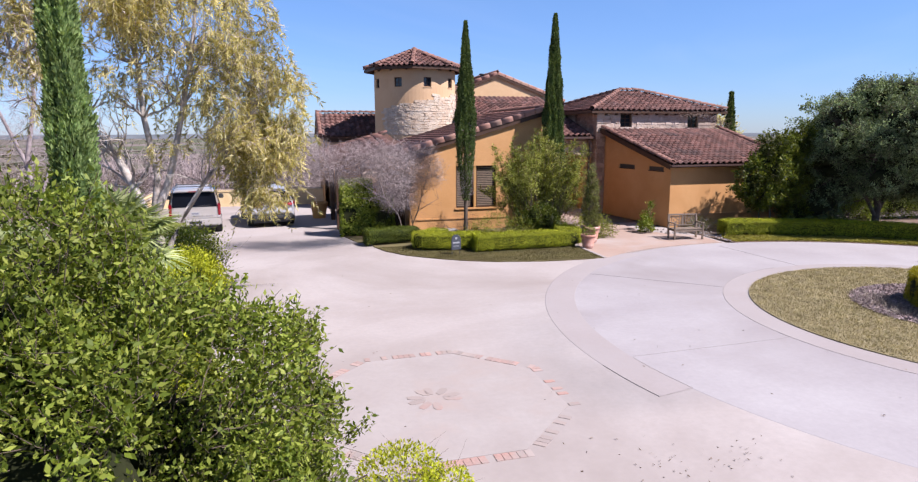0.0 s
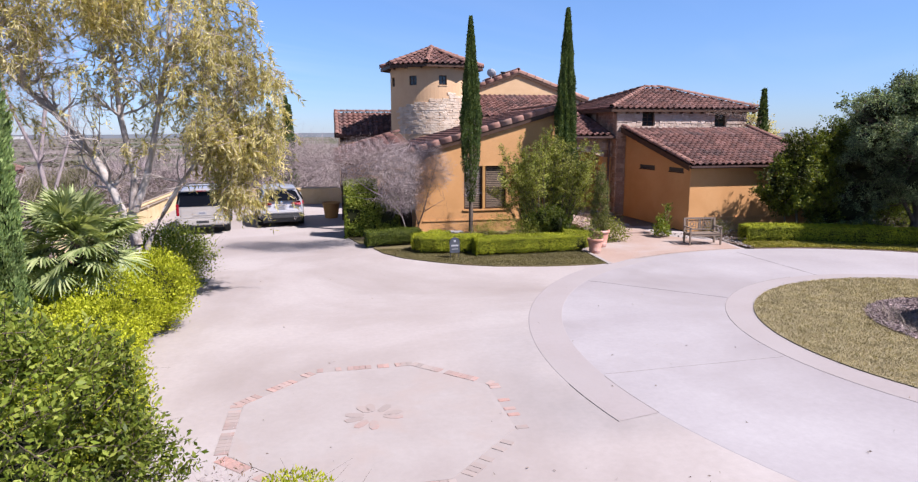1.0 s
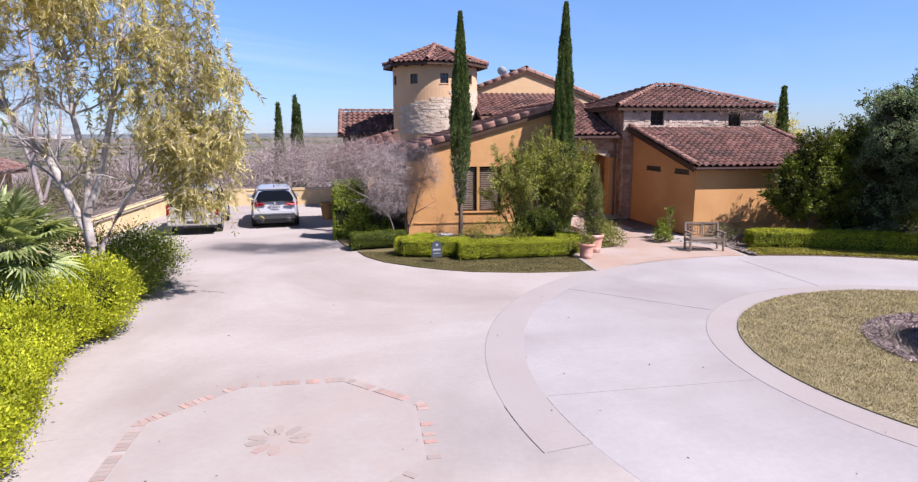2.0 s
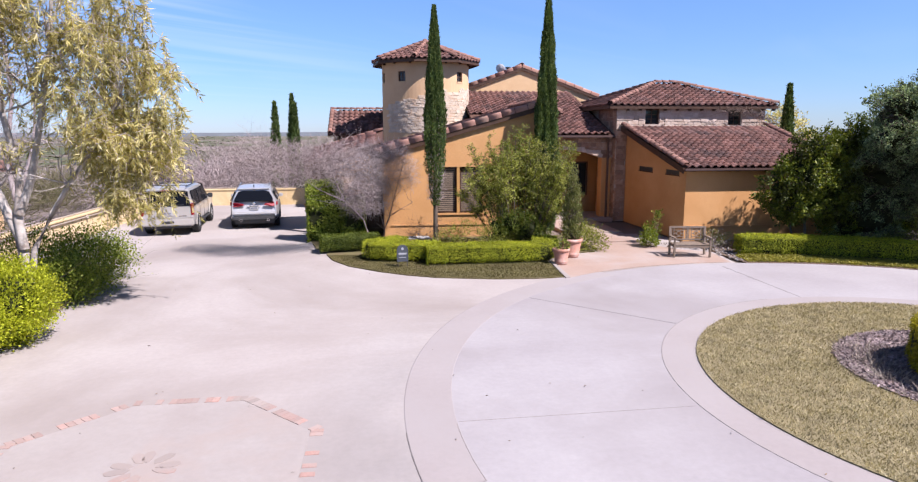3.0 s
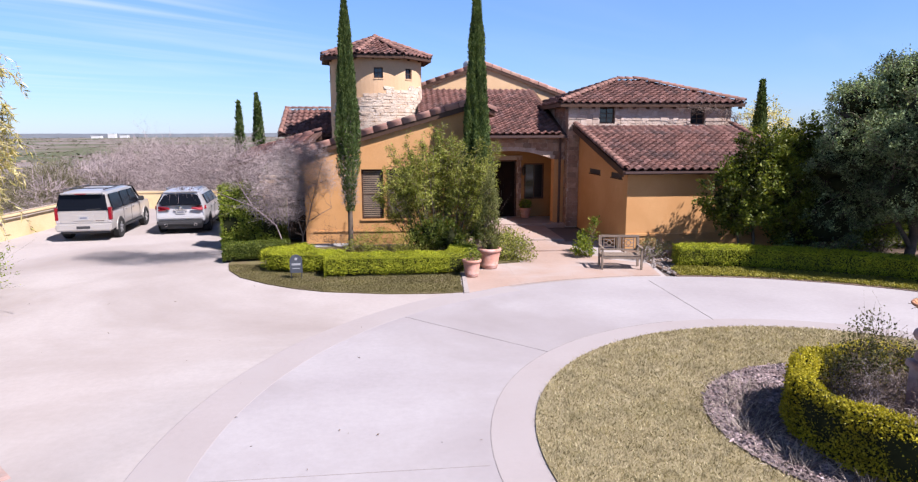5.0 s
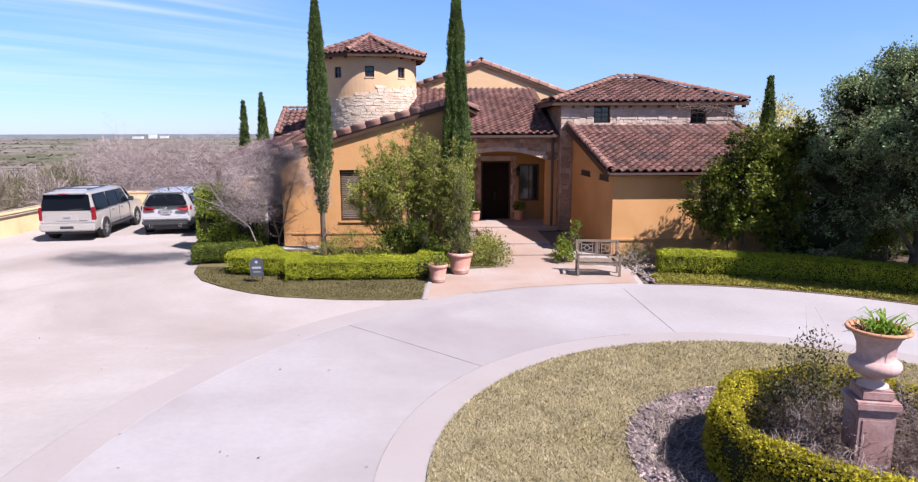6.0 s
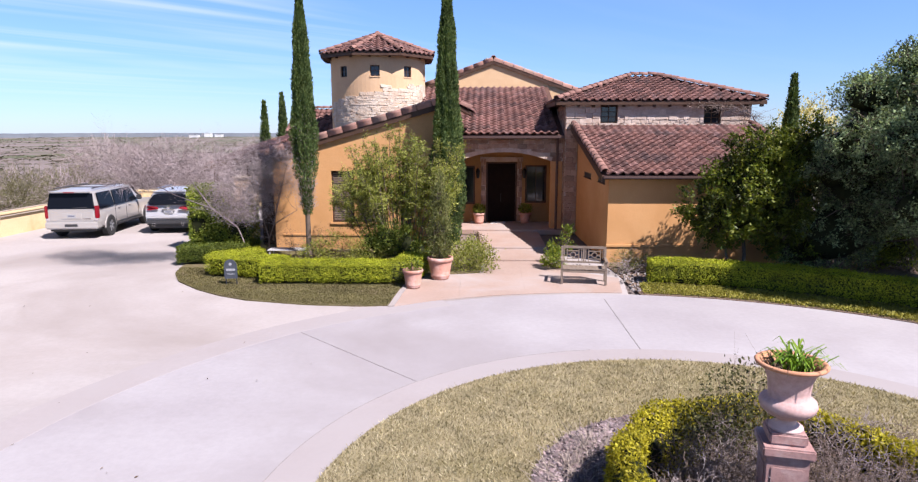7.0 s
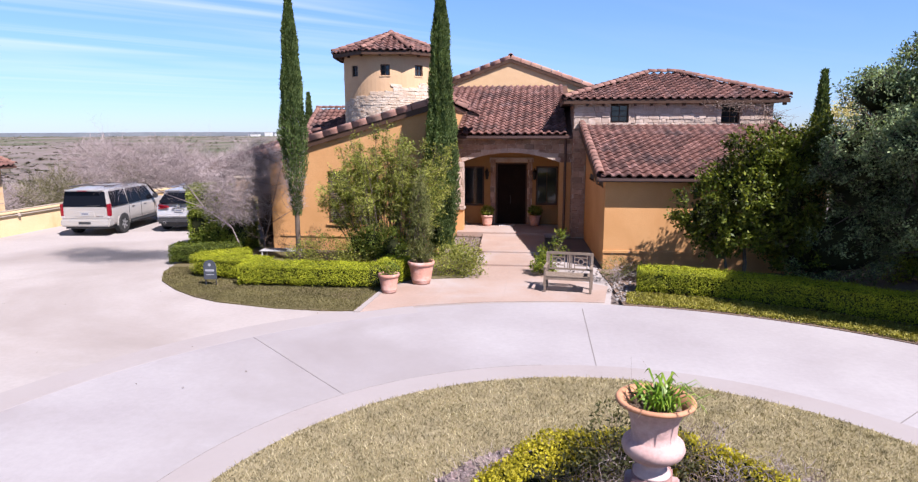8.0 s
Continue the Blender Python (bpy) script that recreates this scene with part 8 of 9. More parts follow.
# ---- garden walls ----
def garden_wall():
    w = thing("garden_wall", "low yellow stucco wall round the parking court with pipe rails along its top", "wall")
    part("wall_body", box_bm(-10.0, -9.75, 24.5, 41.25, -0.6, 0.86), M_YELLOW, w)
    part("wall_body", box_bm(-9.75, -0.6, 41.0, 41.25, -0.6, 0.84), M_YELLOW, w)
    part("coping", box_bm(-10.04, -9.71, 24.46, 41.29, 0.86, 0.93, bevel=0.015), M_YELLOW, w)
    part("coping", box_bm(-9.71, -0.6, 40.96, 41.29, 0.84, 0.91, bevel=0.015), M_YELLOW, w)
    for z, x in ((0.80, -9.70), (0.985, -9.86)):
        part("pipe_rail", rod((x, 24.6, z), (x, 40.9, z), 0.028), M_RAIL, w)
    part("pipe_rail", rod((-9.6, 41.1, 0.965), (-0.7, 41.1, 0.965), 0.028), M_RAIL, w)
    for y in (26.5, 30.4, 34.3, 38.2):
        part("post_cap", lathe([(0, 0), (0.08, 0), (0.07, 0.1), (0, 0.13)], 10), M_RAIL, w, m=Matrix.Translation((-9.70, y, 0.74)))


garden_wall()


def garden_gate():
    """An arched iron gate in the dark gap between hedge and house."""
    g = thing("garden_gate", "dark arched iron gate between the tall hedge and the house", "gate", pose(1.6, 29.1, 0))
    for i in range(8):
        x = -0.32 + i * 0.092
        part("upright", rod((x, 0, 0.05), (x, 0, 1.55 + 0.28 * math.sqrt(max(0.0, 1 - (x / 0.36) ** 2))), 0.011, 6), M_IRON, g)
    for z in (0.15, 0.8, 1.5):
        part("rail", box_bm(-0.35, 0.35, -0.015, 0.015, z - 0.015, z + 0.015), M_IRON, g)
    # dark sheet added in place of the passage's shade behind the bars
    part("backing", box_bm(-0.36, 0.36, 0.05, 0.09, 0.03, 1.9, bevel=0.01), M_TIMBER, g, "dark panel standing for the shaded passage")


garden_gate()


def service_gateway():
    """The stucco wall over the arched iron gate."""
    p = thing("gateway", "tan stucco gateway over the iron gate beside the house", "gateway", pose(0.45, 29.35, 0))
    part("pillar", box_bm(-0.2, 0.2, -0.15, 0.15, 0, 1.85, bevel=0.015), M_TOWER, p)
    part("lintel", box_bm(-0.2, 1.54, -0.13, 0.13, 1.85, 2.42, bevel=0.015), M_TOWER, p)
    part("coping", box_bm(-0.25, 1.54, -0.18, 0.18, 2.42, 2.5, bevel=0.02), M_STONE_PALE, p, "pale stone coping")


service_gateway()
planter = thing("planter", "large tan clay planter standing empty in the shade", "planter", pose(-1.35, 34.4, 0))
part("bowl", lathe([(0.0, 0.0), (0.30, 0.0), (0.36, 0.35), (0.40, 0.68), (0.45, 0.70), (0.45, 0.78), (0.38, 0.78), (0.35, 0.66), (0.0, 0.6)], 20), M_TRIM, planter)


# ---- the neighbour's corner past the wall ----
def neighbour():
    h = thing("neighbour_house", "small cream stucco house with a clay tile roof past the wall", "house")
    part("wall", box_bm(-26, -16.55, 32.5, 37.1, -3, 2.25), M_CREAM, h)
    roof = part("roof", prism_y([(-26.6, 2.2), (-21.3, 4.1), (-15.95, 2.25), (-15.95, 2.37), (-21.3, 4.22), (-26.6, 2.32)], 31.9, 37.5), M_DECK, h)
    k = 1.85 / 5.35
    tile_slope(roof, (-15.9, 31.9, 2.37), (0, 1, 0), (-1, 0, k), lambda a, b: True, 18, 15, singles=0)
    cap_row(roof, (-15.95, 37.45, 2.45), (-21.3, 37.45, 4.3))


neighbour()


def far_buildings():
    for x, y, w, hh in ((-1000, 2190, 30, 7), (-962, 2215, 22, 13), (-930, 2230, 24, 8)):
        b = thing("far_building", "white flat-roofed building far off on the plain", "building", pose(x, y, ground_height(np.array([x * 1.0]), np.array([y * 1.0]))[0]), "far white buildings")
        part("wall", box_bm(-w / 2, w / 2, -9, 9, -2, hh), M_WHITE, b)
        part("roof", box_bm(-w / 2 - 0.6, w / 2 + 0.6, -9.6, 9.6, hh, hh + 0.8), M_WHITE, b)


far_buildings()


# ---- cars ----
def loft(sections):
    """A skin over rings of points with the same count, capped at both ends."""
    bm = bmesh.new()
    rings = [[bm.verts.new(p) for p in s] for s in sections]
    n = len(rings[0])
    for a, b in zip(rings, rings[1:]):
        for i in range(n):
            bm.faces.new((a[i], a[(i + 1) % n], b[(i + 1) % n], b[i]))
    bm.faces.new(rings[0][::-1]); bm.faces.new(rings[-1])
    bmesh.ops.recalc_face_normals(bm, faces=bm.faces)
    for e in bm.edges:
        e.smooth = e.calc_face_angle(0) < radians(38)
    return bm


def body_ring(y, hw, z0, zb, zs, hr, zr, lean=0.0):
    """A car's section at y: half width, sill, waist, shoulder, roof half width and height."""
    half = [(hw * 0.90, z0), (hw * 0.985, z0 + 0.10), (hw, (z0 + zb) / 2), (hw * 0.995, zb), (hw * 0.965, zs), (hr * 1.02, zs + (zr - zs) * 0.62 if zr > zs else zs), (hr * 0.93, zr - 0.04 if zr > zs else zs), (hr * 0.72, zr), (0.0, zr + 0.015)]
    half = [(x, y + lean * max(0.0, z - 1.15), z) for x, z in half]
    ring = half + [(-x, yy, z) for x, yy, z in half[-2::-1]]
    return ring


def wheel(car, x, y, r, w, side):
    t = part("wheel", lathe([(r * 0.55, -w / 2), (r * 0.92, -w / 2), (r, -w * 0.3), (r, w * 0.3), (r * 0.92, w / 2), (r * 0.55, w / 2), (r * 0.55, -w / 2)], 28), M_RUBBER, car, m=pose(x, y, r, 0, 90, 0))
    rim = lathe([(0.0, w * 0.40), (r * 0.14, w * 0.42), (r * 0.16, w * 0.34), (r * 0.50, w * 0.30), (r * 0.56, w * 0.44), (r * 0.60, w * 0.44), (r * 0.60, -w * 0.3), (0.0, -w * 0.3)], 28)
    part("rim", rim, M_RIM, t, m=pose(x, y, r, 0, 90 * side, 0))
    for k in range(6):
        a = radians(60 * k + 15)
        d = Vector((0, math.cos(a), math.sin(a)))
        c = Vector((x + side * w * 0.37, y, r))
        part("spoke", bar(c + d * r * 0.14, c + d * r * 0.53, 0.06, 0.05, up=(1, 0, 0)), M_RIM, t)


def patch(car, name, pts, out, material, thick=0.012, label=""):
    """A slightly raised panel on the body: corner points and its outward way."""
    bm = bmesh.new()
    o = Vector(out).normalized() * thick
    lo, hi = [bm.verts.new(Vector(p) - o) for p in pts], [bm.verts.new(Vector(p) + o) for p in pts]
    n = len(pts)
    bm.faces.new(lo[::-1]); bm.faces.new(hi)
    for i in range(n):
        bm.faces.new((lo[i], lo[(i + 1) % n], hi[(i + 1) % n], hi[i]))
    return part(name, bm, material, car, label)


def large_suv():
    """Long boxy sport utility, seen mostly from behind. y runs to its nose, 0 at the rear bumper."""
    car = thing("suv", "champagne-coloured long boxy suv parked in the court", "car", pose(-6.56, 30.1, 0, 0, 0, 6.5))
    z0, zb, zs = 0.42, 0.95, 1.16
    S = [body_ring(0.06, 0.95, 0.52, 0.9, 1.14, 0.80, 1.80, 0.14), body_ring(0.20, 0.99, 0.46, zb, zs, 0.82, 1.85, 0.05), body_ring(0.5, 1.0, z0, zb, zs, 0.83, 1.88), body_ring(1.6, 1.005, z0, zb, zs, 0.83, 1.90), body_ring(3.0, 1.005, z0, zb, zs, 0.82, 1.89), body_ring(3.55, 1.0, z0, zb, zs, 0.80, 1.84), body_ring(4.25, 0.995, z0, zb, zs + 0.02, 0.86, zs + 0.05), body_ring(5.2, 0.97, z0, zb - 0.02, 1.10, 0.82, 1.12), body_ring(5.55, 0.88, 0.46, 0.86, 1.0, 0.7, 1.01), body_ring(5.63, 0.78, 0.5, 0.8, 0.92, 0.6, 0.93)]
    part("body", loft(S), M_PAINT, car, smooth=True)
    part("rear_bumper", box_bm(-0.98, 0.98, -0.06, 0.35, 0.40, 0.70, bevel=0.05), M_PAINT, car)
    part("hitch", box_bm(-0.24, 0.24, -0.075, -0.05, 0.50, 0.60, bevel=0.01), M_BLACK, car)
    part("underside", box_bm(-0.85, 0.85, 0.1, 5.3, 0.30, 0.50), M_BLACK, car)
    patch(car, "tailgate", [(-0.80, 0.06, 0.72), (0.80, 0.06, 0.72), (0.82, 0.06, 1.17), (-0.82, 0.06, 1.17)], (0, -1, 0), M_PAINT, 0.02)
    patch(car, "rear_window", [(-0.87, 0.055, 1.18), (0.87, 0.055, 1.18), (0.78, 0.140, 1.77), (-0.78, 0.140, 1.77)], (0, -1, 0.14), M_GLASS_DARK, 0.025)
    part("wiper", bar((0.1, 0.03, 1.21), (0.62, 0.03, 1.24), 0.025), M_BLACK, car)
    part("spoiler", box_bm(-0.72, 0.72, -0.02, 0.2, 1.80, 1.85, bevel=0.015), M_PAINT, car)
    part("brake_light", box_bm(-0.2, 0.2, -0.022, -0.018, 1.80, 1.83), M_LAMP_RED, car)
    patch(car, "plate_recess", [(-0.36, 0.035, 0.80), (0.36, 0.035, 0.80), (0.36, 0.035, 1.00), (-0.36, 0.035, 1.00)], (0, -1, 0), M_PAINT, 0.012)
    plate = patch(car, "number_plate", [(-0.17, 0.022, 0.83), (0.17, 0.022, 0.83), (0.17, 0.022, 0.97), (-0.17, 0.022, 0.97)], (0, -1, 0), M_PLATE, 0.006)
    part("marking", box_bm(-0.12, 0.12, 0.012, 0.017, 0.88, 0.93), M_PLATE_BAR, plate)
    part("badge", box_bm(0.42, 0.72, 0.03, 0.042, 0.78, 0.81), M_CHROME, car)
    for s in (-1, 1):
        part("tail_light", box_bm(min(s * 0.87, s * 0.985), max(s * 0.87, s * 0.985), 0.02, 0.22, 0.80, 1.30, bevel=0.025), M_LAMP_RED, car)
        part("reversing_light", box_bm(min(s * 0.835, s * 0.97), max(s * 0.835, s * 0.97), 0.03, 0.2, 0.72, 0.815, bevel=0.01), M_LAMP_CLEAR, car)
        for a, b, c, d in ((0.24, 1.43, 0.32, 1.38), (1.51, 2.43, 1.55, 2.43), (2.49, 3.58, 2.53, 3.16)):
            patch(car, "side_window", [(s * 0.992, a, 1.175), (s * 0.992, b, 1.175), (s * 0.848, d, 1.775), (s * 0.848, c, 1.775)], (s, 0, 0.24), M_GLASS_DARK, 0.018)
        for y in (1.47, 2.46, 3.62):
            part("door_seam", box_bm(min(s * 1.003, s * 1.010), max(s * 1.003, s * 1.010), y - 0.008, y + 0.008, 0.5, 1.15), M_BLACK, car)
        for y in (1.72, 2.68):
            part("door_handle", box_bm(min(s * 1.0, s * 1.04), max(s * 1.0, s * 1.04), y, y + 0.2, 1.04, 1.08, bevel=0.01), M_PAINT, car)
        part("roof_rail", rod((s * 0.70, 0.35, 1.945), (s * 0.68, 2.9, 1.955), 0.024), M_BLACK, car)
        part("running_board", box_bm(min(s * 0.92, s * 1.04), max(s * 0.92, s * 1.04), 1.55, 3.95, 0.38, 0.45, bevel=0.02), M_BLACK, car)
        part("mirror", box_bm(min(s * 1.02, s * 1.24), max(s * 1.02, s * 1.24), 3.42, 3.54, 1.20, 1.40, bevel=0.03), M_BLACK, car)
        for y in (1.0, 4.45):
            part("wheel_arch", lathe([(0.40, 0.0), (0.46, 0.0), (0.46, 0.05), (0.40, 0.05), (0.40, 0.0)], 18, -0.1, math.pi + 0.1), M_PAINT, car, m=pose(s * 0.985 - (0.025 if s > 0 else 0.025), y, 0.42, 90, 0, 90))
            part("wheel_well", lathe([(0.0, 0.0), (0.42, 0.0), (0.42, 0.012), (0.0, 0.012)], 20), M_BLACK, car, m=pose(s * 1.0, y, 0.42, 0, 90, 0))
            wheel(car, s * 0.90, y, 0.41, 0.27, s)
    for y in (0.9, 2.2):
        part("cross_bar", rod((-0.7, y, 1.955), (0.7, y, 1.955), 0.018), M_BLACK, car)
    part("windscreen", loft([[(-0.78, 3.62, 1.80), (0.78, 3.62, 1.80), (0.78, 3.60, 1.84), (-0.78, 3.60, 1.84)], [(-0.9, 4.22, 1.20), (0.9, 4.22, 1.20), (0.9, 4.2, 1.25), (-0.9, 4.2, 1.25)]]), M_GLASS_DARK, car)


def crossover():
    """Rounded silver crossover."""
    car = thing("crossover", "silver rounded crossover car parked in the court", "car", pose(-3.50, 31.55, 0, 0, 0, 8.0))
    S = [body_ring(0.10, 0.90, 0.45, 0.86, 1.15, 0.71, 1.66, 0.70), body_ring(0.30, 0.97, 0.36, 0.84, 1.16, 0.73, 1.69, 0.40), body_ring(0.8, 1.0, 0.32, 0.84, 1.16, 0.74, 1.73), body_ring(1.7, 1.0, 0.32, 0.84, 1.13, 0.74, 1.765), body_ring(2.6, 0.985, 0.32, 0.83, 1.10, 0.72, 1.74), body_ring(3.05, 0.985, 0.32, 0.82, 1.08, 0.68, 1.64), body_ring(3.85, 0.99, 0.32, 0.82, 1.06, 0.84, 1.10), body_ring(4.7, 0.93, 0.36, 0.78, 0.94, 0.74, 0.96), body_ring(5.0, 0.74, 0.42, 0.72, 0.82, 0.55, 0.83)]
    part("body", loft(S), M_SILVER, car, smooth=True)
    part("rear_bumper", box_bm(-0.92, 0.92, 0.0, 0.45, 0.36, 0.60, bevel=0.07), M_BLACK, car)
    part("bumper_top", box_bm(-0.90, 0.90, 0.03, 0.45, 0.60, 0.74, bevel=0.06), M_SILVER, car)
    part("underside", box_bm(-0.8, 0.8, 0.2, 4.7, 0.22, 0.42), M_BLACK, car)
    win = [(-0.74, 0.125, 1.19), (0.74, 0.125, 1.19), (0.80, 0.17, 1.25), (0.64, 0.38, 1.55), (0.45, 0.415, 1.60), (-0.45, 0.415, 1.60), (-0.64, 0.38, 1.55), (-0.80, 0.17, 1.25)]
    patch(car, "rear_window", win, (0, -1, 0.70), M_GLASS_DARK, 0.03)
    part("spoiler", box_bm(-0.66, 0.66, 0.38, 0.70, 1.665, 1.715, bevel=0.02), M_SILVER, car)
    patch(car, "number_plate", [(-0.17, 0.105, 0.84), (0.17, 0.105, 0.84), (0.17, 0.115, 0.97), (-0.17, 0.115, 0.97)], (0, -1, 0), M_PLATE, 0.03)
    part("marking", box_bm(-0.12, 0.12, 0.068, 0.074, 0.88, 0.93), M_PLATE_BAR, car)
    part("tailgate_trim", box_bm(-0.26, 0.26, 0.06, 0.14, 0.98, 1.02, bevel=0.01), M_CHROME, car)
    part("badge", lathe([(0, 0), (0.06, 0), (0.06, 0.012), (0, 0.018)], 14), M_CHROME, car, m=pose(0, 0.10, 1.10, 90, 0, 0))
    part("antenna_fin", prism_x([(0.7, 1.75), (0.95, 1.77), (0.72, 1.85)], -0.02, 0.02), M_BLACK, car)
    for s in (-1, 1):
        lamp = [(s * 0.40, 0.09, 1.02), (s * 0.78, 0.09, 0.97), (s * 0.965, 0.27, 1.02), (s * 0.955, 0.30, 1.16), (s * 0.78, 0.10, 1.15), (s * 0.46, 0.09, 1.10)]
        patch(car, "tail_light", lamp if s > 0 else lamp[::-1], (s * 0.35, -1, 0.05), M_LAMP_RED, 0.035)
        part("exhaust", lathe([(0.05, 0.0), (0.062, 0.0), (0.062, 0.12), (0.05, 0.12), (0.05, 0.0)], 14), M_CHROME, car, m=pose(s * 0.56, 0.06, 0.40, 90, 0, 0))
        for a, b, c, d in ((0.55, 1.22, 0.72, 1.18), (1.28, 2.22, 1.24, 2.2), (2.28, 3.22, 2.26, 2.72)):
            patch(car, "side_window", [(s * 0.972, a, 1.19), (s * 0.968, b, 1.16), (s * 0.785, d, 1.57), (s * 0.785, c, 1.57)], (s, 0, 0.45), M_GLASS_DARK, 0.02)
        for y in (1.25, 2.25):
            part("door_seam", box_bm(min(s * 0.994, s * 1.003), max(s * 0.994, s * 1.003), y - 0.007, y + 0.007, 0.42, 1.1), M_BLACK, car)
            part("door_handle", box_bm(min(s * 0.99, s * 1.025), max(s * 0.99, s * 1.025), y + 0.1, y + 0.3, 0.98, 1.02, bevel=0.01), M_CHROME, car)
        part("roof_rail", rod((s * 0.62, 0.8, 1.79), (s * 0.62, 2.5, 1.81), 0.02), M_CHROME, car)
        part("mirror", box_bm(min(s * 0.98, s * 1.16), max(s * 0.98, s * 1.16), 2.95, 3.07, 1.10, 1.26, bevel=0.03), M_SILVER, car)
        part("sill_trim", box_bm(min(s * 0.93, s * 1.0), max(s * 0.93, s * 1.0), 1.3, 3.5, 0.26, 0.38, bevel=0.02), M_BLACK, car)
        for y in (0.98, 4.0):
            part("wheel_well", lathe([(0.0, 0.0), (0.41, 0.0), (0.41, 0.012), (0.0, 0.012)], 20), M_BLACK, car, m=pose(s * 0.995, y, 0.40, 0, 90, 0))
            wheel(car, s * 0.885, y, 0.375, 0.25, s)


large_suv()
crossover()


# ---- garden furniture and pots ----
def garden_bench():
    b = thing("garden_bench", "weathered teak garden bench with a latticed back beside the walk", "bench", pose(12.0, 23.3, 0.022, 0, 0, -7))
    L, D = 1.22, 0.55
    for x in (-L / 2 + 0.03, L / 2 - 0.03):
        part("leg", box_bm(x - 0.03, x + 0.03, 0.0, 0.06, 0, 0.62, bevel=0.006), M_TEAK, b)
        part("leg", bar((x, D - 0.03, 0), (x, D + 0.05, 0.94), 0.06), M_TEAK, b)
        part("arm", box_bm(x - 0.04, x + 0.04, -0.03, D, 0.62, 0.655, bevel=0.008), M_TEAK, b)
        part("side_rail", box_bm(x - 0.018, x + 0.018, 0.06, D - 0.05, 0.33, 0.39), M_TEAK, b)
    part("front_rail", box_bm(-L / 2 + 0.06, L / 2 - 0.06, 0.012, 0.045, 0.32, 0.39), M_TEAK, b)
    for i in range(6):
        y = 0.0 + i * 0.088
        part("seat_slat", box_bm(-L / 2 + 0.01, L / 2 - 0.01, y, y + 0.075, 0.40, 0.424, bevel=0.004), M_TEAK, b)
    yb = lambda z: D - 0.03 + 0.08 * z / 0.94
    H = lambda z, h, name: part(name, box_bm(-L / 2 + 0.06, L / 2 - 0.06, yb(z) - 0.018, yb(z) + 0.018, z, z + h, bevel=0.005), M_TEAK, b)
    H(0.88, 0.07, "top_rail"); H(0.48, 0.05, "lower_rail")
    part("back_stile", box_bm(-0.025, 0.025, yb(0.7) - 0.02, yb(0.7) + 0.02, 0.53, 0.88), M_TEAK, b)
    for c in (-0.29, 0.29):
        for dx in (-0.235, -0.16, 0.16, 0.235):
            part("back_bar", bar((c + dx, yb(0.53), 0.53), (c + dx, yb(0.88), 0.88), 0.022), M_TEAK, b)
        for z in (0.60, 0.81):
            part("back_bar", box_bm(c - 0.16, c + 0.16, yb(z) - 0.011, yb(z) + 0.011, z - 0.011, z + 0.011), M_TEAK, b)
        for p, q in (((c - 0.16, 0.705), (c - 0.075, 0.705)), ((c + 0.075, 0.705), (c + 0.16, 0.705))):
            part("back_bar", box_bm(p[0], q[0], yb(0.7) - 0.01, yb(0.7) + 0.01, 0.694, 0.716), M_TEAK, b)
        for s in (1, -1):
            part("back_bar", box_bm(c - 0.011, c + 0.011, yb(0.7) - 0.01, yb(0.7) + 0.01, min(0.705 + s * 0.07, 0.705 + s * 0.105), max(0.705 + s * 0.07, 0.705 + s * 0.105)), M_TEAK, b)
        part("back_ring", lathe([(0.058, -0.011), (0.082, -0.011), (0.082, 0.011), (0.058, 0.011), (0.058, -0.011)], 20), M_TEAK, b, m=pose(c, yb(0.7), 0.705, 85, 0, 0))


garden_bench()


def pot(name, x, y, r, h, label, z0=0.022, material=None):
    t = thing(name, label, "pot", pose(x, y, z0), "terracotta pots")
    part("body", lathe([(0.0, 0.0), (r * 0.66, 0.0), (r * 0.68, 0.03), (r * 0.74, h * 0.16), (r * 0.76, h * 0.19), (r * 0.74, h * 0.21), (r * 0.92, h * 0.80), (r * 0.92, h * 0.84)], 28), material or M_TERRA, t, smooth=True)
    part("rim", lathe([(r * 0.90, h * 0.80), (r * 1.0, h * 0.83), (r * 1.03, h * 0.90), (r * 1.0, h * 0.985), (r * 0.93, h), (r * 0.86, h * 0.96), (r * 0.86, h * 0.86)], 28), material or M_TERRA, t, smooth=True)
    part("soil", lathe([(0.0, h * 0.88), (r * 0.88, h * 0.86)], 20), M_SOIL, t)
    return t


pot("terracotta_pot", 7.46, 22.83, 0.27, 0.50, "pink terracotta pot standing beside the clipped hedge")
pot("terracotta_pot", 8.10, 23.92, 0.36, 0.62, "large pink terracotta pot holding a rosemary bush")


def porch_pot(x, y, label):
    pot("porch_urn", x, y, 0.26, 0.46, label, 0.178)
    shrub("porch_plant", x, y, "leafy green plant growing in a porch pot", 95 + int(x), [(0, 0, 0.25, 0.28, 0.28, 0.2, 1)], M_LF_GARDEN, 420, 0.10, 0.4, 8, 0.01, z0=0.55, up=0.4)


porch_pot(9.06, 33.75, "terracotta pot standing on the porch by the door")
porch_pot(11.05, 33.95, "terracotta pot in the shade of the porch")


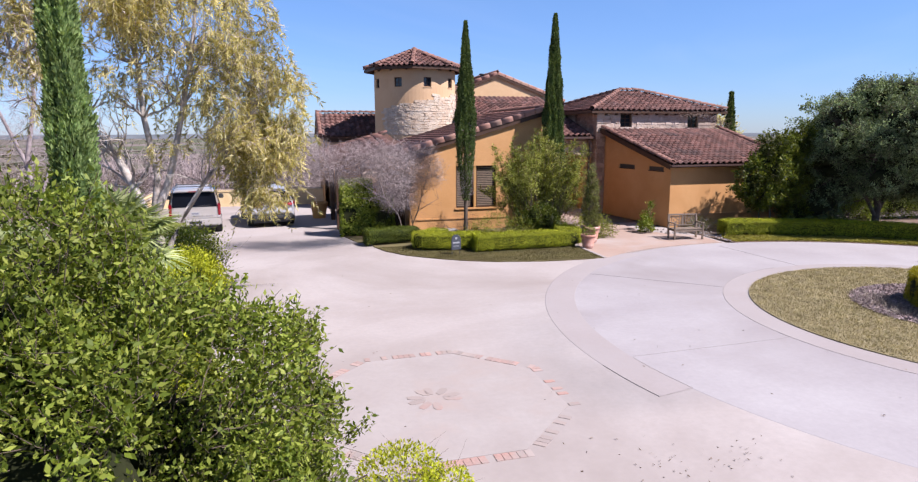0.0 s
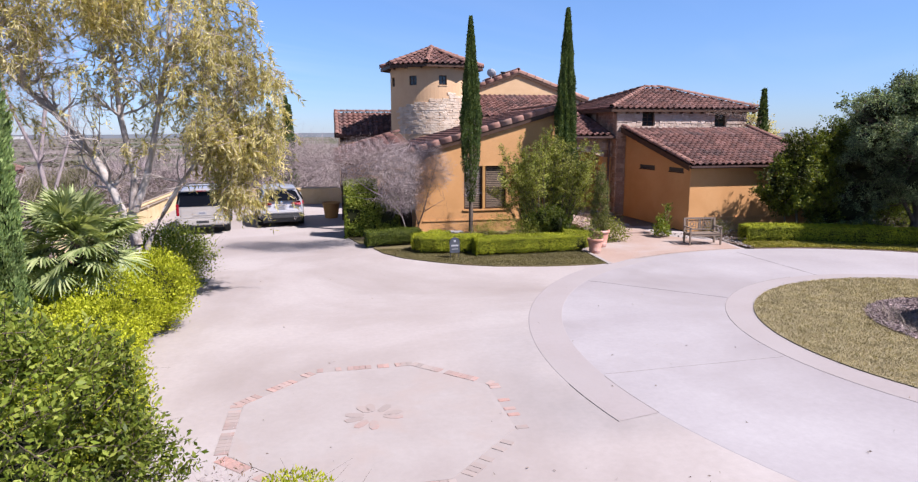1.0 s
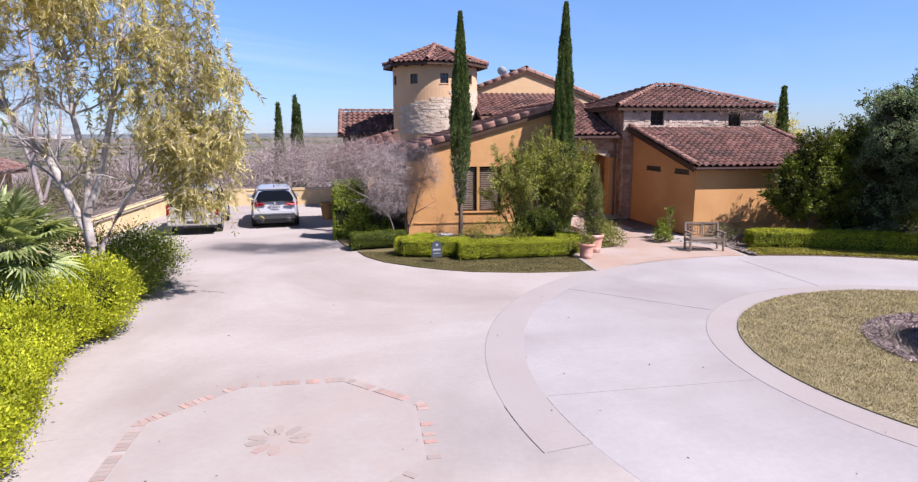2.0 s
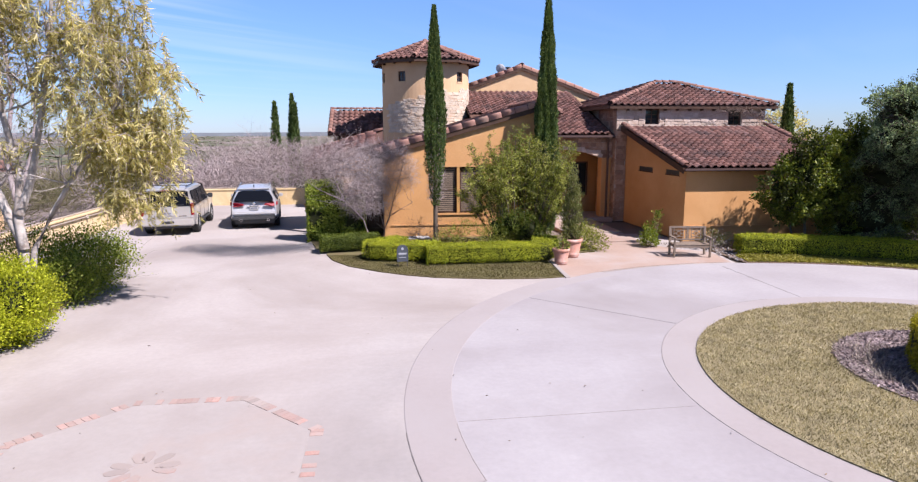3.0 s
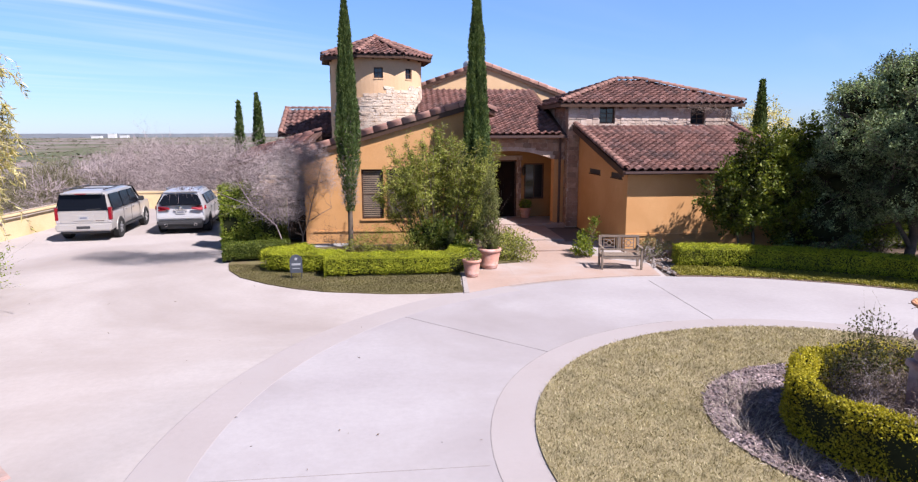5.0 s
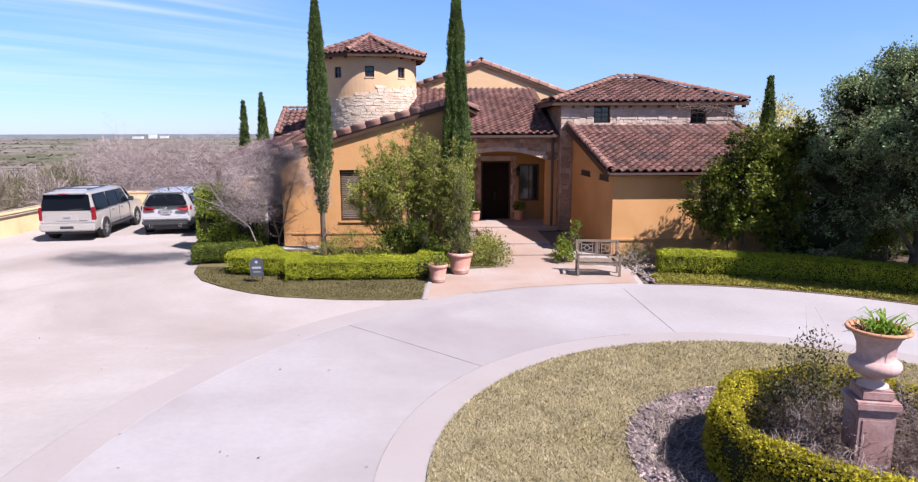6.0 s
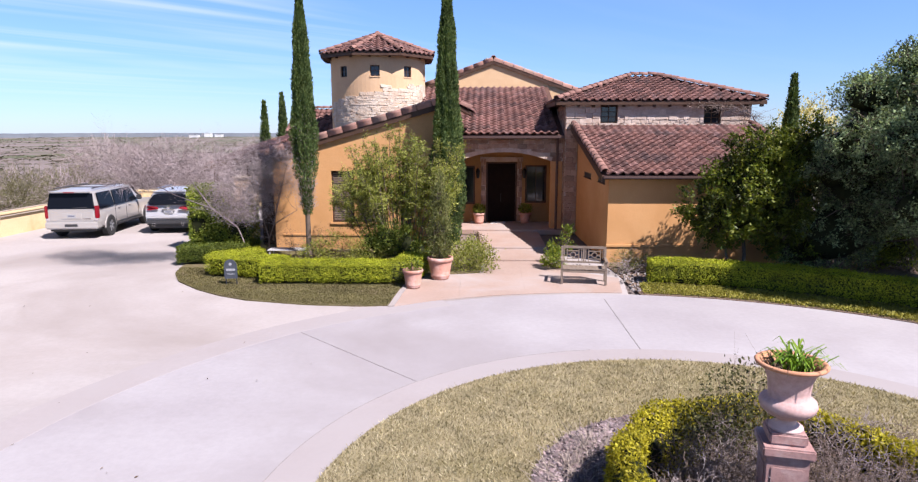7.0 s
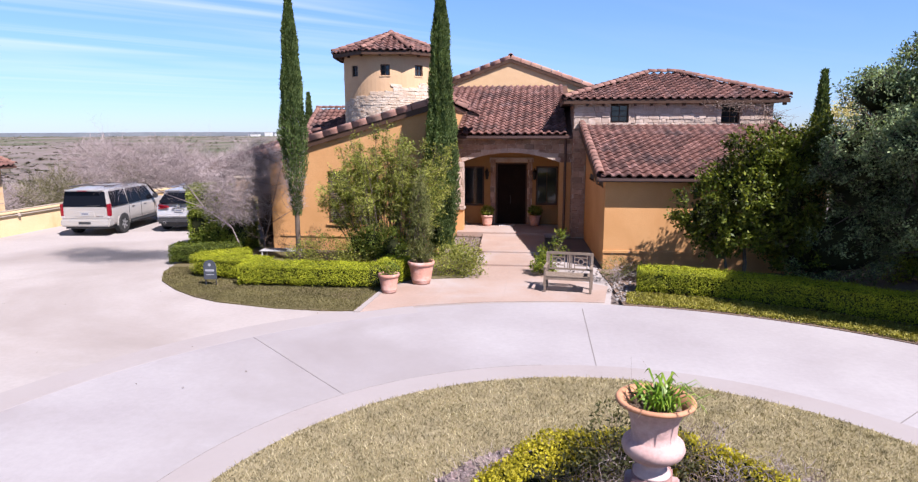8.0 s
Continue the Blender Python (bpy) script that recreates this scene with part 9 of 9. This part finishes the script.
def wall_lantern(x):
    l = thing("wall_lantern", "black iron lantern on the porch wall", "lamp", pose(x, 34.36, 2.2), "porch lanterns")
    part("bracket", bar((0, 0, 0.3), (0, -0.16, 0.36), 0.03), M_IRON, l)
    part("cage", lathe([(0.0, -0.12), (0.05, -0.1), (0.09, 0.15), (0.10, 0.2), (0.03, 0.32), (0.0, 0.34)], 8), M_IRON, l, m=Matrix.Translation((0, -0.16, 0)))


wall_lantern(9.0)
wall_lantern(11.0)


def urn():
    """The terracotta urn on its stepped pedestal."""
    x, y = 12.25, 12.32
    ped = thing("pedestal", "square pinkish terracotta pedestal with a moulded cap", "pedestal", pose(x, y, 0.04, 0, 0, -12) @ Matrix.Diagonal((0.75, 0.75, 1.085, 1.0)))
    part("plinth", box_bm(-0.34, 0.34, -0.34, 0.34, 0, 0.14, bevel=0.015), M_PEDESTAL, ped)
    part("shaft", box_bm(-0.25, 0.25, -0.25, 0.25, 0.14, 0.96, bevel=0.01), M_PEDESTAL, ped)
    for a, b, c, d in ((-0.19, 0.19, -0.262, -0.25), (-0.19, 0.19, 0.25, 0.262)):
        part("panel", box_bm(a, b, c, d, 0.24, 0.86, bevel=0.004), M_PEDESTAL, ped)
    for a, b in ((-0.262, -0.25), (0.25, 0.262)):
        part("panel", box_bm(a, b, -0.19, 0.19, 0.24, 0.86, bevel=0.004), M_PEDESTAL, ped)
    part("cap", box_bm(-0.30, 0.30, -0.30, 0.30, 0.96, 1.05, bevel=0.015), M_PEDESTAL, ped)
    part("cap_step", box_bm(-0.22, 0.22, -0.22, 0.22, 1.05, 1.16, bevel=0.02), M_PEDESTAL, ped)
    u = thing("urn", "bleached pink terracotta urn with a flared rim on the pedestal", "urn", pose(x, y, 1.296) @ Matrix.Diagonal((0.9, 0.9, 0.82, 1.0)))
    part("body", lathe([(0.0, 0.0), (0.17, 0.0), (0.17, 0.03), (0.11, 0.06), (0.095, 0.10), (0.12, 0.14), (0.20, 0.18), (0.265, 0.24), (0.285, 0.30), (0.27, 0.355), (0.225, 0.385), (0.205, 0.395), (0.205, 0.48), (0.215, 0.58), (0.25, 0.68), (0.305, 0.75)], 36), M_URN, u, smooth=True)
    part("rim", lathe([(0.30, 0.745), (0.345, 0.765), (0.355, 0.79), (0.34, 0.81), (0.31, 0.805), (0.255, 0.72), (0.23, 0.66)], 36), M_URN_RIM, u, "orange-brown rolled rim", smooth=True)
    part("soil", lathe([(0.0, 0.70), (0.25, 0.69)], 20), M_SOIL, u)
    rng = np.random.default_rng(99)
    lily = thing("lily_plant", "bright green strap-leaved lily growing in the urn", "plant", pose(x, y, 1.84) @ Matrix.Scale(0.92, 4))
    items = []
    for i in range(90):
        a = rng.uniform(0, 2 * np.pi)
        l = rng.uniform(0.16, 0.34)
        o = np.array([math.cos(a), math.sin(a), 0.0])
        c = np.array([0.06, 0.0, 0.0]) + rng.normal(size=3) * [0.07, 0.07, 0]
        rise = rng.uniform(0.7, 1.35)
        P = np.array([c, c + o * l * 0.35 + [0, 0, l * 0.55 * rise], c + o * l * 0.7 + [0, 0, l * 0.75 * rise], c + o * l * 1.0 + [0, 0, l * 0.55 * rise]])
        s = np.array([-o[1], o[0], 0.0])
        w = np.array([0.008, 0.011, 0.009, 0.002])[:, None]
        V = np.stack([P - s * w, P + s * w], 1).reshape(-1, 3)
        items.append((V, np.array([[0, 1, 3, 2], [2, 3, 5, 4], [4, 5, 7, 6]])))
    link_mesh("leaves", fast_mesh("leaves", *join_arrays(items)), M_LF_LILY, lily)
    dry = []
    for i in range(26):
        a = rng.uniform(1.9, 4.2)
        c = np.array([math.cos(a) * 0.15, math.sin(a) * 0.15, 0.0])
        e = c + rng.normal(size=3) * [0.08, 0.08, 0.02] + [math.cos(a) * 0.12, math.sin(a) * 0.12, 0.10]
        dry.append(tube_arrays([c, (c + e) / 2 + [0, 0, 0.06], e], [0.006, 0.005, 0.003], 3))
    link_mesh("dry_growth", fast_mesh("dry_growth", *join_arrays(dry)), M_LF_DRY, lily, "withered brown stems")


urn()


def yard_sign():
    """The slate address sign on the lawn; its figures are left as bars."""
    s = thing("yard_sign", "dark slate address sign standing on the lawn", "sign", pose(2.54, 22.93, 0.03, 0, 0, 4))
    pts = [(-0.17, 0.17), (0.17, 0.17), (0.17, 0.52)] + [(0.17 * math.cos(radians(a)) * 1.0, 0.52 + 0.17 * math.sin(radians(a)) * 1.0) for a in range(20, 180, 20)] + [(-0.17, 0.52)]
    part("board", prism_y(pts, -0.015, 0.015), M_SLATE, s)
    for x in (-0.14, 0.14):
        part("stake", box_bm(x - 0.012, x + 0.012, 0.016, 0.03, -0.03, 0.55), M_BLACK, s)
    part("number_mark", box_bm(-0.12, 0.12, -0.019, -0.015, 0.385, 0.44), M_SIGN_TEXT, s)
    part("line_mark", box_bm(-0.10, 0.10, -0.019, -0.015, 0.285, 0.305), M_SIGN_TEXT, s)
    part("emblem", lathe([(0, 0), (0.04, 0), (0.04, 0.005), (0, 0.006)], 16), M_SIGN_TEXT, s, m=pose(0, -0.015, 0.565, 90, 0, 0))


yard_sign()


def white_table():
    """The low white slatted bench behind the hedge."""
    t = thing("white_bench", "low white slatted seat standing behind the clipped hedge", "bench", pose(2.95, 26.8, 0.03, 0, 0, 3))
    for i in range(5):
        part("slat", box_bm(-0.68, 0.68, -0.26 + i * 0.11, -0.18 + i * 0.11, 0.25, 0.275, bevel=0.005), M_WHITE_OLD, t)
    for x in (-0.6, 0.6):
        for y in (-0.22, 0.2):
            part("leg", box_bm(x - 0.018, x + 0.018, y - 0.018, y + 0.018, 0, 0.25), M_WHITE_OLD, t)


white_table()
